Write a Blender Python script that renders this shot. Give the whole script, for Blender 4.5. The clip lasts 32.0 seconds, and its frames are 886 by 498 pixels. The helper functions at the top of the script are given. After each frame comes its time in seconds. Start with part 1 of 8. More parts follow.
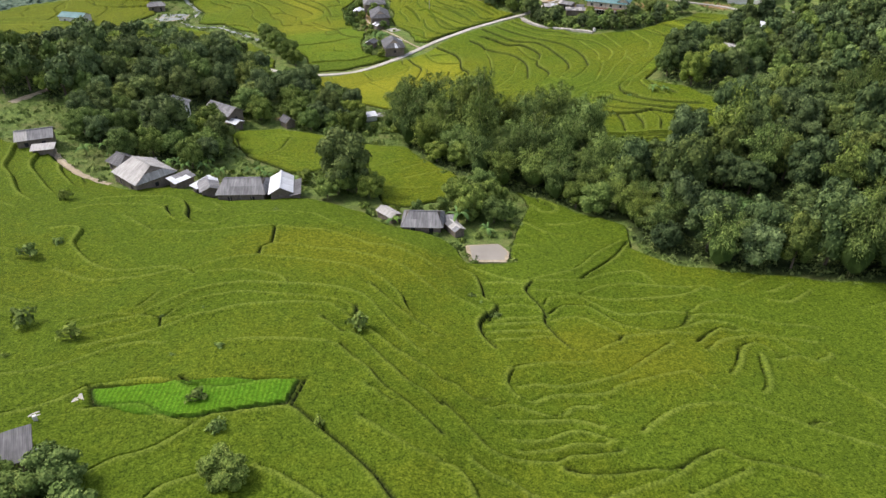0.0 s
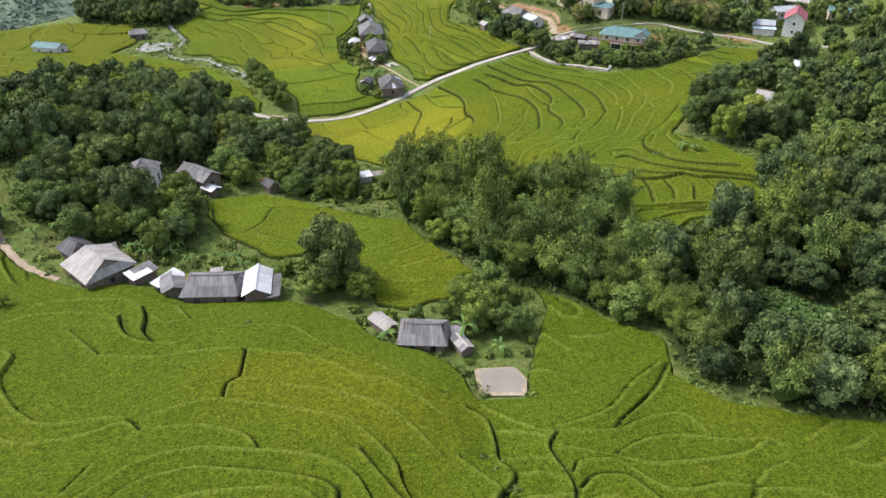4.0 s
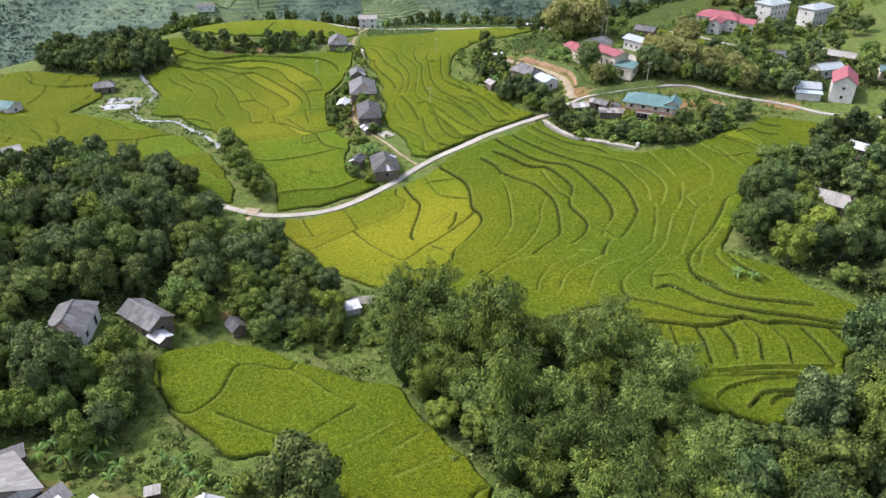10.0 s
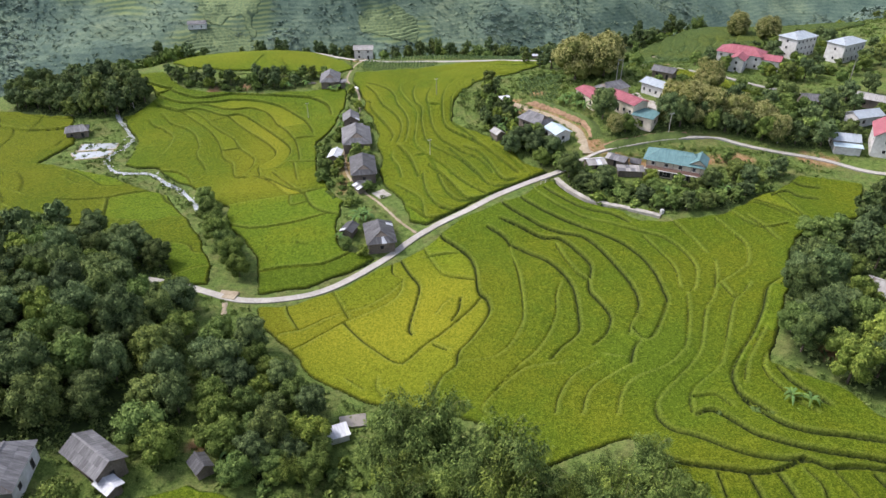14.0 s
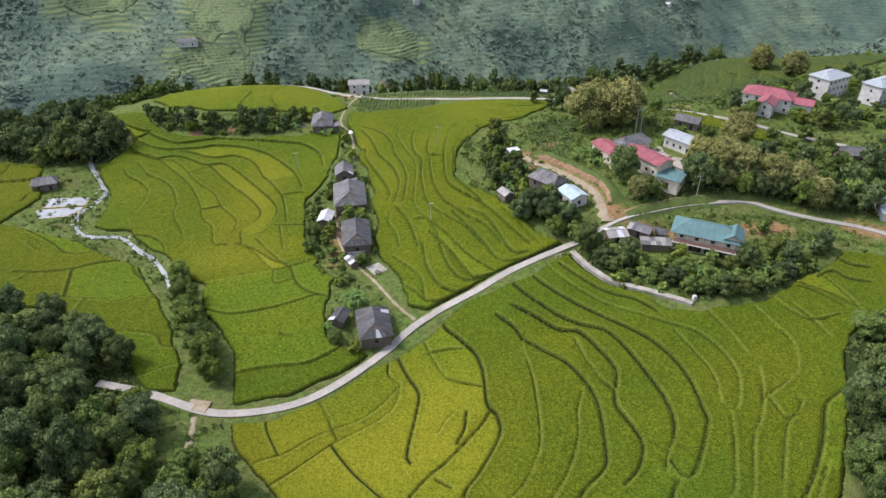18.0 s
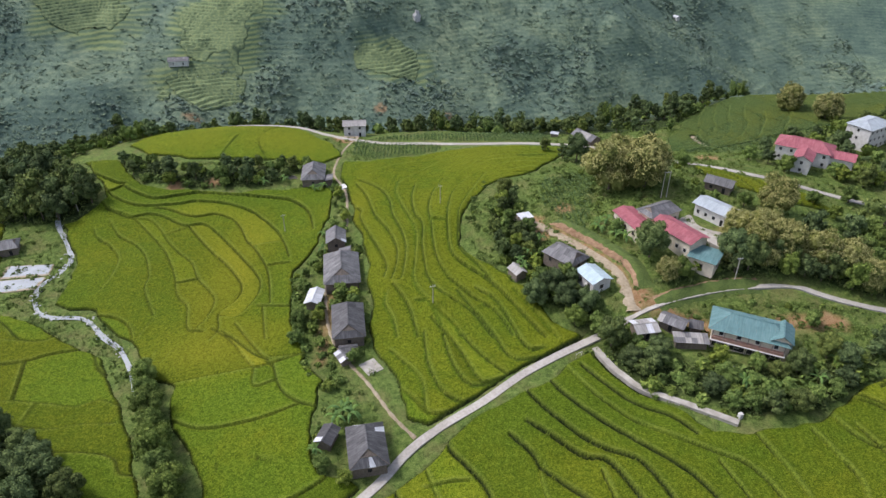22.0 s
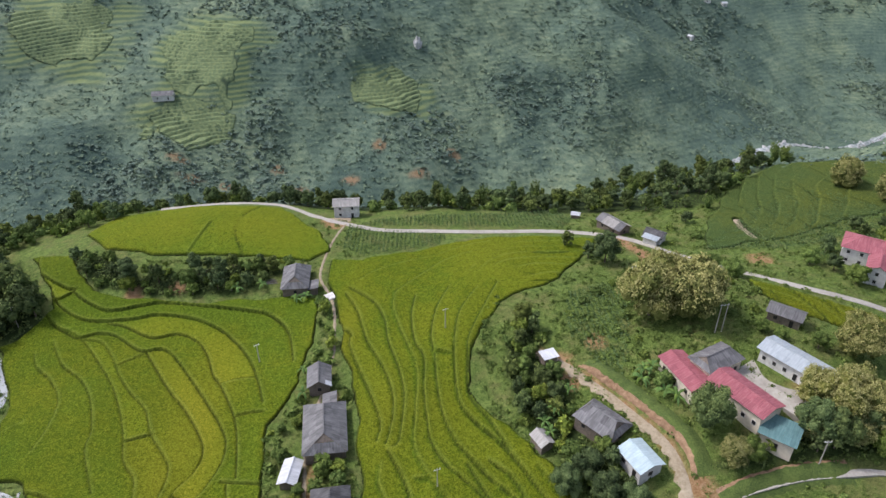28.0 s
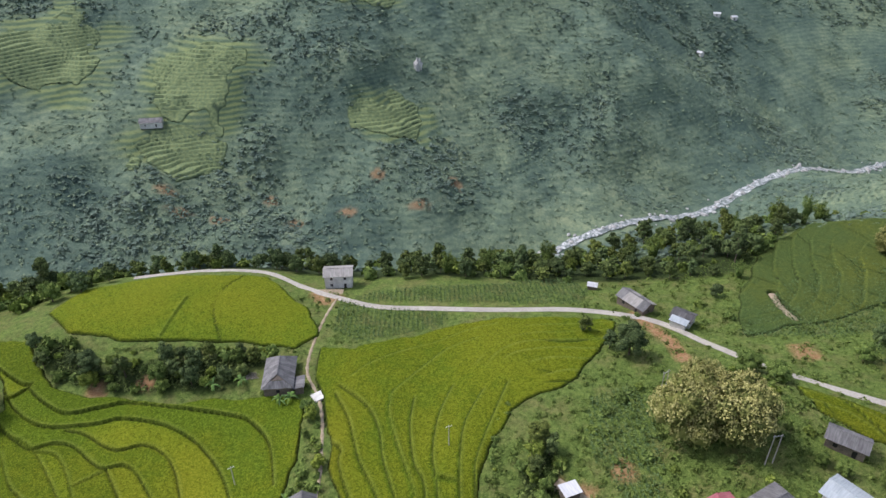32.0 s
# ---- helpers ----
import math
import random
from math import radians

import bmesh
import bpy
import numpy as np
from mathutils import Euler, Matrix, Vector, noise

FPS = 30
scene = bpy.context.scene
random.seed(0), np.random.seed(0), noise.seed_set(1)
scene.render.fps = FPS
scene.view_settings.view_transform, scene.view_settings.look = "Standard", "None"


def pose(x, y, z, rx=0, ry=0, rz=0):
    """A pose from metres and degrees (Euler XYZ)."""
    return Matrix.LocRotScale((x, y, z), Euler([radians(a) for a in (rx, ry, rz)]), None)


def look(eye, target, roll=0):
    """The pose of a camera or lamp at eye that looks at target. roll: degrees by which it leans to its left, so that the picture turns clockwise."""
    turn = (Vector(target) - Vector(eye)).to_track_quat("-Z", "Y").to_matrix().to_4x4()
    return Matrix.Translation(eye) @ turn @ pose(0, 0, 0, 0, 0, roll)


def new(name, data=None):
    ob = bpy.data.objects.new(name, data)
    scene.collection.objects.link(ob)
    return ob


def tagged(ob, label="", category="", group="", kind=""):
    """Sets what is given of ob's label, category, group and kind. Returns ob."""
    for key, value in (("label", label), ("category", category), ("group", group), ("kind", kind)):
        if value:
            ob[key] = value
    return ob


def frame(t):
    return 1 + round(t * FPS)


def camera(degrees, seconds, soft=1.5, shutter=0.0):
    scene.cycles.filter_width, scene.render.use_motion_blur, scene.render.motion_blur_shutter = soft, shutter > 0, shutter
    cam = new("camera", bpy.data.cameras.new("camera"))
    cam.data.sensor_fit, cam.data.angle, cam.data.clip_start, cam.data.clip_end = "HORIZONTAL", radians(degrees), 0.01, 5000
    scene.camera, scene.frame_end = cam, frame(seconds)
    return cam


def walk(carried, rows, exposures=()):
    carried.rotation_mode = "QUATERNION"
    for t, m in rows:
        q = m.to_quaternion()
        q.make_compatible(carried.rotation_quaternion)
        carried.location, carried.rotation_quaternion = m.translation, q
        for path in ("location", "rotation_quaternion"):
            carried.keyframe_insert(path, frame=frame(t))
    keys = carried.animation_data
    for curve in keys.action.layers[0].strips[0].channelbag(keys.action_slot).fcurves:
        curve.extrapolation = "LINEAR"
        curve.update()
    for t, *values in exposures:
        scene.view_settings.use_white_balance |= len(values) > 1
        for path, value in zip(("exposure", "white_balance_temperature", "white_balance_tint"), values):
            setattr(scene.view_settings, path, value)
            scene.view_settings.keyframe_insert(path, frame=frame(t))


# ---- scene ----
cam = camera(66.0, 32.0)
PATH = [
    (0, (0.00, 0.00, 77.00), (1.76, 84.68, 23.84), 0.00),
    (2, (0.02, 15.41, 79.53), (1.69, 100.16, 26.48), -0.04),
    (4, (-0.06, 31.04, 82.77), (1.64, 115.78, 29.69), -0.04),
    (6, (-0.22, 46.77, 86.39), (1.60, 131.47, 33.25), -0.01),
    (8, (-0.41, 62.49, 90.04), (1.56, 147.18, 36.91), 0.05),
    (10, (-0.58, 78.14, 93.51), (1.50, 162.90, 40.49), 0.10),
    (12, (-0.63, 93.89, 96.96), (1.52, 178.72, 44.06), 0.11),
    (14, (-0.48, 109.92, 100.60), (1.66, 194.76, 47.71), 0.06),
    (16, (-0.37, 126.14, 104.32), (1.76, 210.97, 51.41), 0.02),
    (18, (-0.53, 142.47, 107.99), (1.67, 227.32, 55.11), 0.08),
    (20, (-0.74, 159.15, 111.63), (1.52, 244.02, 58.79), 0.15),
    (22, (-0.77, 176.36, 115.34), (1.46, 261.21, 62.48), 0.17),
    (24, (-0.67, 193.87, 119.20), (1.46, 278.68, 66.26), 0.11),
    (26, (-0.51, 211.36, 123.24), (1.49, 296.14, 70.24), -0.01),
    (28, (-0.33, 228.84, 127.39), (1.54, 313.61, 74.37), -0.15),
    (30, (-0.16, 246.37, 131.54), (1.62, 331.14, 78.53), -0.25),
    (32, (-0.00, 264.00, 135.60), (1.74, 348.81, 82.66), -0.25),
]
walk(cam, [(t, look(eye, target, roll)) for t, eye, target, roll in PATH],
     ((0, 0.58, 6300, 16), (9, 0.68, 6100, 17), (15, 0.46, 6050, 18), (22, 0.2, 6000, 18), (32, 0.18, 6000, 18)))

# ---- sky, sun and exposure ----
world = bpy.data.worlds.new("hazy_sky")
scene.world = world
world.use_nodes = True
wn = world.node_tree
sky = wn.nodes.new("ShaderNodeTexSky")
sky.sky_type = "NISHITA"
sky.sun_disc = False
SUN_EL, SUN_AZ = 52.0, -70.0          # degrees: height, and turn from +y towards +x
sky.sun_elevation, sky.sun_rotation = radians(SUN_EL), radians(SUN_AZ)
sky.air_density, sky.dust_density, sky.ozone_density = 1.0, 3.0, 1.0
haze = wn.nodes.new("ShaderNodeHueSaturation")
haze.inputs["Saturation"].default_value = 0.6
wn.links.new(sky.outputs[0], haze.inputs["Color"])
wn.links.new(haze.outputs[0], wn.nodes["Background"].inputs[0])
wn.nodes["Background"].inputs[1].default_value = 0.19
sun = new("sun", bpy.data.lights.new("sun", "SUN"))
sun.data.energy, sun.data.angle, sun.data.color = 2.3, radians(9), (1.0, 0.95, 0.86)
sun.matrix_world = look((0, 0, 0), (-math.sin(radians(SUN_AZ)) * math.cos(radians(SUN_EL)),
                                    -math.cos(radians(SUN_AZ)) * math.cos(radians(SUN_EL)), -math.sin(radians(SUN_EL))))

# ---- materials ----
def shader(name, rough=0.8, metal=0.0, spec=0.3):
    m = bpy.data.materials.new(name)
    m.use_nodes = True
    b = m.node_tree.nodes["Principled BSDF"]
    b.inputs["Roughness"].default_value, b.inputs["Metallic"].default_value = rough, metal
    b.inputs["Specular IOR Level"].default_value = spec
    return m, m.node_tree.nodes, m.node_tree.links, b


def noise_at(n, l, scale, detail=4.0, coords="Object", rough=0.6):
    tc, t = n.new("ShaderNodeTexCoord"), n.new("ShaderNodeTexNoise")
    t.inputs["Scale"].default_value, t.inputs["Detail"].default_value, t.inputs["Roughness"].default_value = scale, detail, rough
    l.new(tc.outputs[coords], t.inputs["Vector"])
    return t.outputs["Fac"]


def ramp(n, l, fac, stops):
    r = n.new("ShaderNodeValToRGB")
    while len(r.color_ramp.elements) < len(stops):
        r.color_ramp.elements.new(0.5)
    for e, (p, c) in zip(r.color_ramp.elements, stops):
        e.position, e.color = p, (*c, 1)
    l.new(fac, r.inputs["Fac"])
    return r.outputs["Color"]


def blend(n, l, fac, a, b, kind="MIX"):
    x = n.new("ShaderNodeMix")
    x.data_type, x.blend_type = "RGBA", kind
    for sock, v in ((x.inputs[0], fac), (x.inputs[6], a), (x.inputs[7], b)):
        if isinstance(v, (int, float)):
            sock.default_value = v
        elif isinstance(v, tuple):
            sock.default_value = (*v, 1)
        else:
            l.new(v, sock)
    return x.outputs[2]


def maths(n, l, op, a, b=0.0, clamp=False):
    x = n.new("ShaderNodeMath")
    x.operation, x.use_clamp = op, clamp
    for sock, v in ((x.inputs[0], a), (x.inputs[1], b)):
        if isinstance(v, (int, float)):
            sock.default_value = v
        else:
            l.new(v, sock)
    return x.outputs[0]


def attr(n, name):
    a = n.new("ShaderNodeAttribute")
    a.attribute_name = name
    return a.outputs["Fac"]


def bumped(n, l, b, height, strength, distance):
    x = n.new("ShaderNodeBump")
    x.inputs["Strength"].default_value, x.inputs["Distance"].default_value = strength, distance
    l.new(height, x.inputs["Height"])
    l.new(x.outputs[0], b.inputs["Normal"])


def plain(name, c1, c2, scale=2.0, rough=0.8, metal=0.0, bump=0.0, big=0.15, spec=0.3, random_tone=0.0):
    """A surface of two tones with fine grain and broad stains."""
    m, n, l, b = shader(name, rough, metal, spec)
    fine, broad = noise_at(n, l, scale, 6), noise_at(n, l, scale * big, 3)
    f = maths(n, l, "ADD", maths(n, l, "MULTIPLY", fine, 0.6), maths(n, l, "MULTIPLY", broad, 0.4))
    col = ramp(n, l, f, [(0.34, c1), (0.66, c2)])
    if random_tone:
        o = n.new("ShaderNodeObjectInfo")
        dark = maths(n, l, "ADD", maths(n, l, "MULTIPLY", o.outputs["Random"], random_tone), 1 - random_tone / 2)
        col = blend(n, l, 1.0, col, dark, "MULTIPLY")
    l.new(col, b.inputs["Base Color"])
    if bump:
        bumped(n, l, b, fine, bump, 0.05)
    return m


def rice_material(name, dark, mid_tone, light, rows=False):
    m, n, l, b = shader(name, 0.9, 0, 0.06)
    blades, fine, mid, broad = noise_at(n, l, 3.4, 4, rough=0.75), noise_at(n, l, 1.3, 6, rough=0.7), noise_at(n, l, 0.33, 4), noise_at(n, l, 0.035, 3)
    f = maths(n, l, "ADD", maths(n, l, "MULTIPLY", blades, 0.65), maths(n, l, "MULTIPLY", fine, 0.35))
    green = ramp(n, l, f, [(0.40, dark), (0.5, mid_tone), (0.60, light)])
    lush = blend(n, l, 1.0, green, (0.80, 0.95, 1.1), "MULTIPLY")
    gold = ramp(n, l, f, [(0.40, (0.096, 0.102, 0.006)), (0.5, (0.176, 0.176, 0.010)), (0.60, (0.26, 0.250, 0.022))])
    ripe = maths(n, l, "ADD", attr(n, "ripe"), maths(n, l, "MULTIPLY", maths(n, l, "SUBTRACT", maths(n, l, "ADD", mid, broad), 1.0), 0.45), True)
    col = blend(n, l, maths(n, l, "MULTIPLY", ripe, 4.0, True), lush, green)
    col = blend(n, l, maths(n, l, "SUBTRACT", maths(n, l, "MULTIPLY", ripe, 1.25), 0.25, True), col, gold)
    o = n.new("ShaderNodeObjectInfo")
    tone = maths(n, l, "ADD", maths(n, l, "MULTIPLY", o.outputs["Random"], 0.42), 0.80)
    col = blend(n, l, 1.0, col, tone, "MULTIPLY")
    # light caught by the terrace edges, painted as a paler crop colour
    col = blend(n, l, maths(n, l, "MULTIPLY", attr(n, "lip_light"), 0.35), col, ramp(n, l, f, [(0.40, (0.12, 0.17, 0.02)), (0.60, (0.31, 0.35, 0.07))]))
    if rows:
        tc, w = n.new("ShaderNodeTexCoord"), n.new("ShaderNodeTexWave")
        w.wave_type, w.bands_direction = "BANDS", "X"
        w.inputs["Scale"].default_value, w.inputs["Distortion"].default_value, w.inputs["Detail Scale"].default_value = 0.5, 2.5, 1.5
        l.new(tc.outputs["Object"], w.inputs["Vector"])
        col = blend(n, l, maths(n, l, "MULTIPLY", w.outputs["Fac"], 0.55), col, dark)
    # bund grass, near-black where the shade of the gaps is painted in
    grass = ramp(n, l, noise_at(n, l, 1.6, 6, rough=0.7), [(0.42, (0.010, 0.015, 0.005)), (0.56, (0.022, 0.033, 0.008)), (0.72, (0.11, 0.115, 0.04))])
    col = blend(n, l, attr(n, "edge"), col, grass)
    l.new(col, b.inputs["Base Color"])
    bumped(n, l, b, f, 0.8, 0.35)
    return m


def ground_material():
    m, n, l, b = shader("ground_cover", 0.9, 0, 0.12)
    blades, fine, mid, broad = noise_at(n, l, 3.5, 5, rough=0.8), noise_at(n, l, 0.7, 6, rough=0.75), noise_at(n, l, 0.16, 5), noise_at(n, l, 0.02, 4)
    f = maths(n, l, "ADD", maths(n, l, "MULTIPLY", blades, 0.5), maths(n, l, "MULTIPLY", fine, 0.5))
    scrub = ramp(n, l, f, [(0.40, (0.040, 0.066, 0.014)), (0.5, (0.098, 0.146, 0.030)), (0.60, (0.185, 0.235, 0.057))])
    dry = ramp(n, l, f, [(0.38, (0.07, 0.08, 0.02)), (0.62, (0.21, 0.20, 0.075))])
    col = blend(n, l, ramp(n, l, mid, [(0.46, (0, 0, 0)), (0.66, (0.75, 0.75, 0.75))]), scrub, dry)
    # ground cover turns much darker inside the outlines of the woods
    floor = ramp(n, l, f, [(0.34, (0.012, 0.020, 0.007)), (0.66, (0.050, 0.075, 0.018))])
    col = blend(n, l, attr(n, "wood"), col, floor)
    # the mountain: scrub, old overgrown terraces along the slope, bare patches
    tc, w = n.new("ShaderNodeTexCoord"), n.new("ShaderNodeTexWave")
    w.wave_type, w.bands_direction = "BANDS", "Z"
    w.inputs["Scale"].default_value, w.inputs["Distortion"].default_value, w.inputs["Detail"].default_value, w.inputs["Detail Scale"].default_value = 0.10, 9.0, 6.0, 0.18
    l.new(tc.outputs["Object"], w.inputs["Vector"])
    rough = noise_at(n, l, 0.30, 8, rough=0.78)
    hf = maths(n, l, "ADD", maths(n, l, "MULTIPLY", rough, 0.55), maths(n, l, "ADD", maths(n, l, "MULTIPLY", noise_at(n, l, 0.035, 6, rough=0.65), 0.38), maths(n, l, "MULTIPLY", w.outputs["Fac"], 0.055)))
    # tones raised and blued: distance haze is painted into the base colour
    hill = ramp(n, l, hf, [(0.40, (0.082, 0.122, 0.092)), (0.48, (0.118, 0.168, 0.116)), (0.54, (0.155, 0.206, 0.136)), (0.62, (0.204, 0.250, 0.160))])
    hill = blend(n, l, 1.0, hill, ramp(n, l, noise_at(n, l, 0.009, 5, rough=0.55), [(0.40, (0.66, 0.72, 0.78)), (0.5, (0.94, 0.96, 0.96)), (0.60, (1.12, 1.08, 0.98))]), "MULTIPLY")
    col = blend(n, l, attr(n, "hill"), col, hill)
    field = ramp(n, l, maths(n, l, "ADD", maths(n, l, "MULTIPLY", rough, 0.5), maths(n, l, "MULTIPLY", w.outputs["Fac"], 0.5)), [(0.3, (0.075, 0.120, 0.06)), (0.7, (0.20, 0.24, 0.08))])
    col = blend(n, l, maths(n, l, "MULTIPLY", attr(n, "field"), 0.7), col, field)
    soil = ramp(n, l, f, [(0.34, (0.16, 0.070, 0.030)), (0.5, (0.31, 0.175, 0.085)), (0.66, (0.42, 0.31, 0.19))])
    col = blend(n, l, attr(n, "soil"), col, soil)
    l.new(col, b.inputs["Base Color"])
    far = n.new("ShaderNodeMix")
    for sock, v in ((far.inputs[0], attr(n, "hill")), (far.inputs[2], f), (far.inputs[3], maths(n, l, "MULTIPLY", hf, 3.5))):
        l.new(v, sock)
    bumped(n, l, b, far.outputs[0], 1.0, 0.4)
    return m


def leaf_material(name, c1, c2, c3, tone=0.35, tint=1.0):
    """Leaves in three tones; each plant a little yellower, greyer, lighter or darker than the next."""
    m, n, l, b = shader(name, 0.85, 0, 0.12)
    g, o = n.new("ShaderNodeNewGeometry"), n.new("ShaderNodeObjectInfo")
    f = maths(n, l, "ADD", maths(n, l, "MULTIPLY", g.outputs["Random Per Island"], 0.5), maths(n, l, "MULTIPLY", noise_at(n, l, 1.6, 3), 0.5))
    col = ramp(n, l, f, [(0.2, c1), (0.5, c2), (0.8, c3)])
    k = maths(n, l, "ADD", maths(n, l, "MULTIPLY", o.outputs["Random"], tone), 1 - tone / 2)
    col = blend(n, l, 1.0, col, k, "MULTIPLY")
    turn = maths(n, l, "FRACT", maths(n, l, "MULTIPLY", o.outputs["Random"], 7.31))
    hue = ramp(n, l, turn, [(0.0, (0.92, 0.96, 1.05)), (0.45, (1.0, 1.0, 1.0)), (0.85, (1.10, 1.05, 0.84)), (1.0, (1.28, 1.14, 0.75))])
    l.new(blend(n, l, tint, col, hue, "MULTIPLY"), b.inputs["Base Color"])
    return m


def sheet_material(name, c1, c2, c3, rough=0.7, metal=0.0, pitch=0.18, spread_tone=0.5):
    """Corrugated roofing: waves along x of the sheet, stains running down it."""
    m, n, l, b = shader(name, rough, metal, 0.35)
    tc, mp, o = n.new("ShaderNodeTexCoord"), n.new("ShaderNodeMapping"), n.new("ShaderNodeObjectInfo")
    l.new(tc.outputs["Object"], mp.inputs["Vector"])
    mp.inputs["Scale"].default_value = (3.0, 0.35, 1.0)
    st = n.new("ShaderNodeTexNoise")
    st.inputs["Scale"].default_value, st.inputs["Detail"].default_value = 1.0, 6
    l.new(mp.outputs[0], st.inputs["Vector"])
    f = maths(n, l, "ADD", maths(n, l, "MULTIPLY", st.outputs["Fac"], 0.65), maths(n, l, "MULTIPLY", noise_at(n, l, 0.4, 4), 0.35))
    col = ramp(n, l, f, [(0.32, c1), (0.5, c2), (0.68, c3)])
    k = maths(n, l, "ADD", maths(n, l, "MULTIPLY", o.outputs["Random"], spread_tone), 1 - spread_tone / 2)
    l.new(blend(n, l, 1.0, col, k, "MULTIPLY"), b.inputs["Base Color"])
    w = n.new("ShaderNodeTexWave")
    w.wave_type, w.bands_direction = "BANDS", "X"
    w.inputs["Scale"].default_value = 0.314 / pitch
    l.new(tc.outputs["Object"], w.inputs["Vector"])
    bumped(n, l, b, w.outputs["Fac"], 0.6, 0.05)
    return m


RICE = rice_material("rice_crop", (0.040, 0.060, 0.004), (0.096, 0.126, 0.006), (0.180, 0.208, 0.016))
RICE_YOUNG = rice_material("rice_seedlings", (0.042, 0.092, 0.004), (0.078, 0.160, 0.006), (0.130, 0.220, 0.012), True)
# rice on the mountain, greyed towards the hazed slope colours
RICE_FAR, n, l, b = shader("far_rice_hazed", 0.85, 0, 0.12)
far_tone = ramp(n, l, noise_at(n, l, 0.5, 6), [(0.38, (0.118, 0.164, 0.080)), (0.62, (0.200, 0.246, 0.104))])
# terrace edges painted dark, like the shaded gaps in the near rice
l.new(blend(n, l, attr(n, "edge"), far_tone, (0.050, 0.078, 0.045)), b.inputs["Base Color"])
GROUND = ground_material()
LEAF_DARK = leaf_material("leaves_dark", (0.026, 0.044, 0.017), (0.086, 0.122, 0.040), (0.175, 0.220, 0.076), 0.6)
# darker copy of the dark leaves, the eastern wood's shade put into the colour
LEAF_SHADED = leaf_material("leaves_shaded", (0.018, 0.034, 0.011), (0.058, 0.090, 0.028), (0.135, 0.178, 0.056), 0.7)
LEAF_MID = leaf_material("leaves_mid", (0.044, 0.072, 0.016), (0.115, 0.168, 0.036), (0.21, 0.265, 0.066), 0.5)
LEAF_BAMBOO = leaf_material("leaves_bamboo", (0.022, 0.042, 0.010), (0.092, 0.138, 0.030), (0.225, 0.285, 0.068), 0.5, 0.9)
LEAF_BLOSSOM = leaf_material("leaves_blossom", (0.18, 0.185, 0.055), (0.31, 0.30, 0.105), (0.46, 0.43, 0.18), 0.2, 0.1)
LEAF_OLIVE = leaf_material("leaves_olive", (0.050, 0.066, 0.016), (0.135, 0.150, 0.038), (0.25, 0.255, 0.080), 0.3, 0.4)
LEAF_BANANA = leaf_material("leaves_banana", (0.050, 0.095, 0.024), (0.095, 0.170, 0.042), (0.17, 0.25, 0.08))
# far leaves lightened and blued, haze painted into their colour
LEAF_FAR_HAZED = leaf_material("leaves_far_hazed", (0.098, 0.142, 0.112), (0.128, 0.180, 0.136), (0.162, 0.214, 0.156), 0.0, 0.0)
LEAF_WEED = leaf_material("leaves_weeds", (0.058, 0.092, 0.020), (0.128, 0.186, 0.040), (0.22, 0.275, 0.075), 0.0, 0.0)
# scrub matched to the hazed tones of the mountain ground
LEAF_HILL_HAZED = leaf_material("leaves_hillside_hazed", (0.080, 0.122, 0.086), (0.130, 0.185, 0.120), (0.20, 0.25, 0.150), 0.0, 0.0)
LEAF_CORN = leaf_material("leaves_maize", (0.050, 0.090, 0.034), (0.100, 0.160, 0.056), (0.17, 0.23, 0.09), 0.35, 0.0)
BARK = plain("bark", (0.07, 0.05, 0.035), (0.20, 0.16, 0.12), 3, 0.9, bump=0.4)
CULM = plain("bamboo_culm", (0.10, 0.12, 0.03), (0.24, 0.23, 0.09), 2, 0.6)
CONCRETE = plain("road_concrete", (0.27, 0.25, 0.212), (0.44, 0.41, 0.355), 1.6, 0.85, bump=0.2, random_tone=0.14)
EARTH = plain("path_earth", (0.22, 0.17, 0.10), (0.40, 0.34, 0.24), 1.2, 0.95, bump=0.4)
STONE = plain("river_stone", (0.26, 0.26, 0.25), (0.60, 0.59, 0.56), 0.8, 0.8, bump=0.3, random_tone=0.3)
WOOD = plain("weathered_wood", (0.10, 0.08, 0.06), (0.23, 0.19, 0.15), 2.5, 0.85, bump=0.3)
POST = plain("post_timber", (0.16, 0.14, 0.12), (0.30, 0.27, 0.23), 2.5, 0.85)
PLASTER = plain("white_plaster", (0.46, 0.44, 0.40), (0.72, 0.71, 0.67), 0.9, 0.8)
CREAM = plain("cream_plaster", (0.52, 0.45, 0.34), (0.74, 0.66, 0.52), 0.9, 0.8)
BRICK = plain("brick_wall", (0.24, 0.13, 0.09), (0.42, 0.27, 0.20), 2.0, 0.9, bump=0.3)
YARD = plain("yard_concrete", (0.24, 0.22, 0.18), (0.46, 0.43, 0.37), 0.5, 0.9, bump=0.3)
# near-black: the shade inside doors, windows and bays put into a colour
DARK = plain("dark_opening", (0.012, 0.012, 0.012), (0.03, 0.03, 0.03), 1.0, 0.6)
STEEL = plain("painted_steel", (0.45, 0.46, 0.47), (0.62, 0.63, 0.64), 2.0, 0.5, 0.3)
R_GREY = sheet_material("roof_fibre_grey", (0.085, 0.082, 0.080), (0.15, 0.147, 0.145), (0.23, 0.225, 0.22))
R_DARK = sheet_material("roof_fibre_dark", (0.045, 0.043, 0.042), (0.085, 0.083, 0.083), (0.15, 0.145, 0.143))
R_PALE = sheet_material("roof_fibre_pale", (0.20, 0.188, 0.168), (0.31, 0.296, 0.268), (0.42, 0.40, 0.37), spread_tone=0.3)
R_WHITE = sheet_material("roof_sheet_white", (0.40, 0.41, 0.41), (0.54, 0.55, 0.56), (0.66, 0.67, 0.68), 0.5, 0.0, spread_tone=0.2)
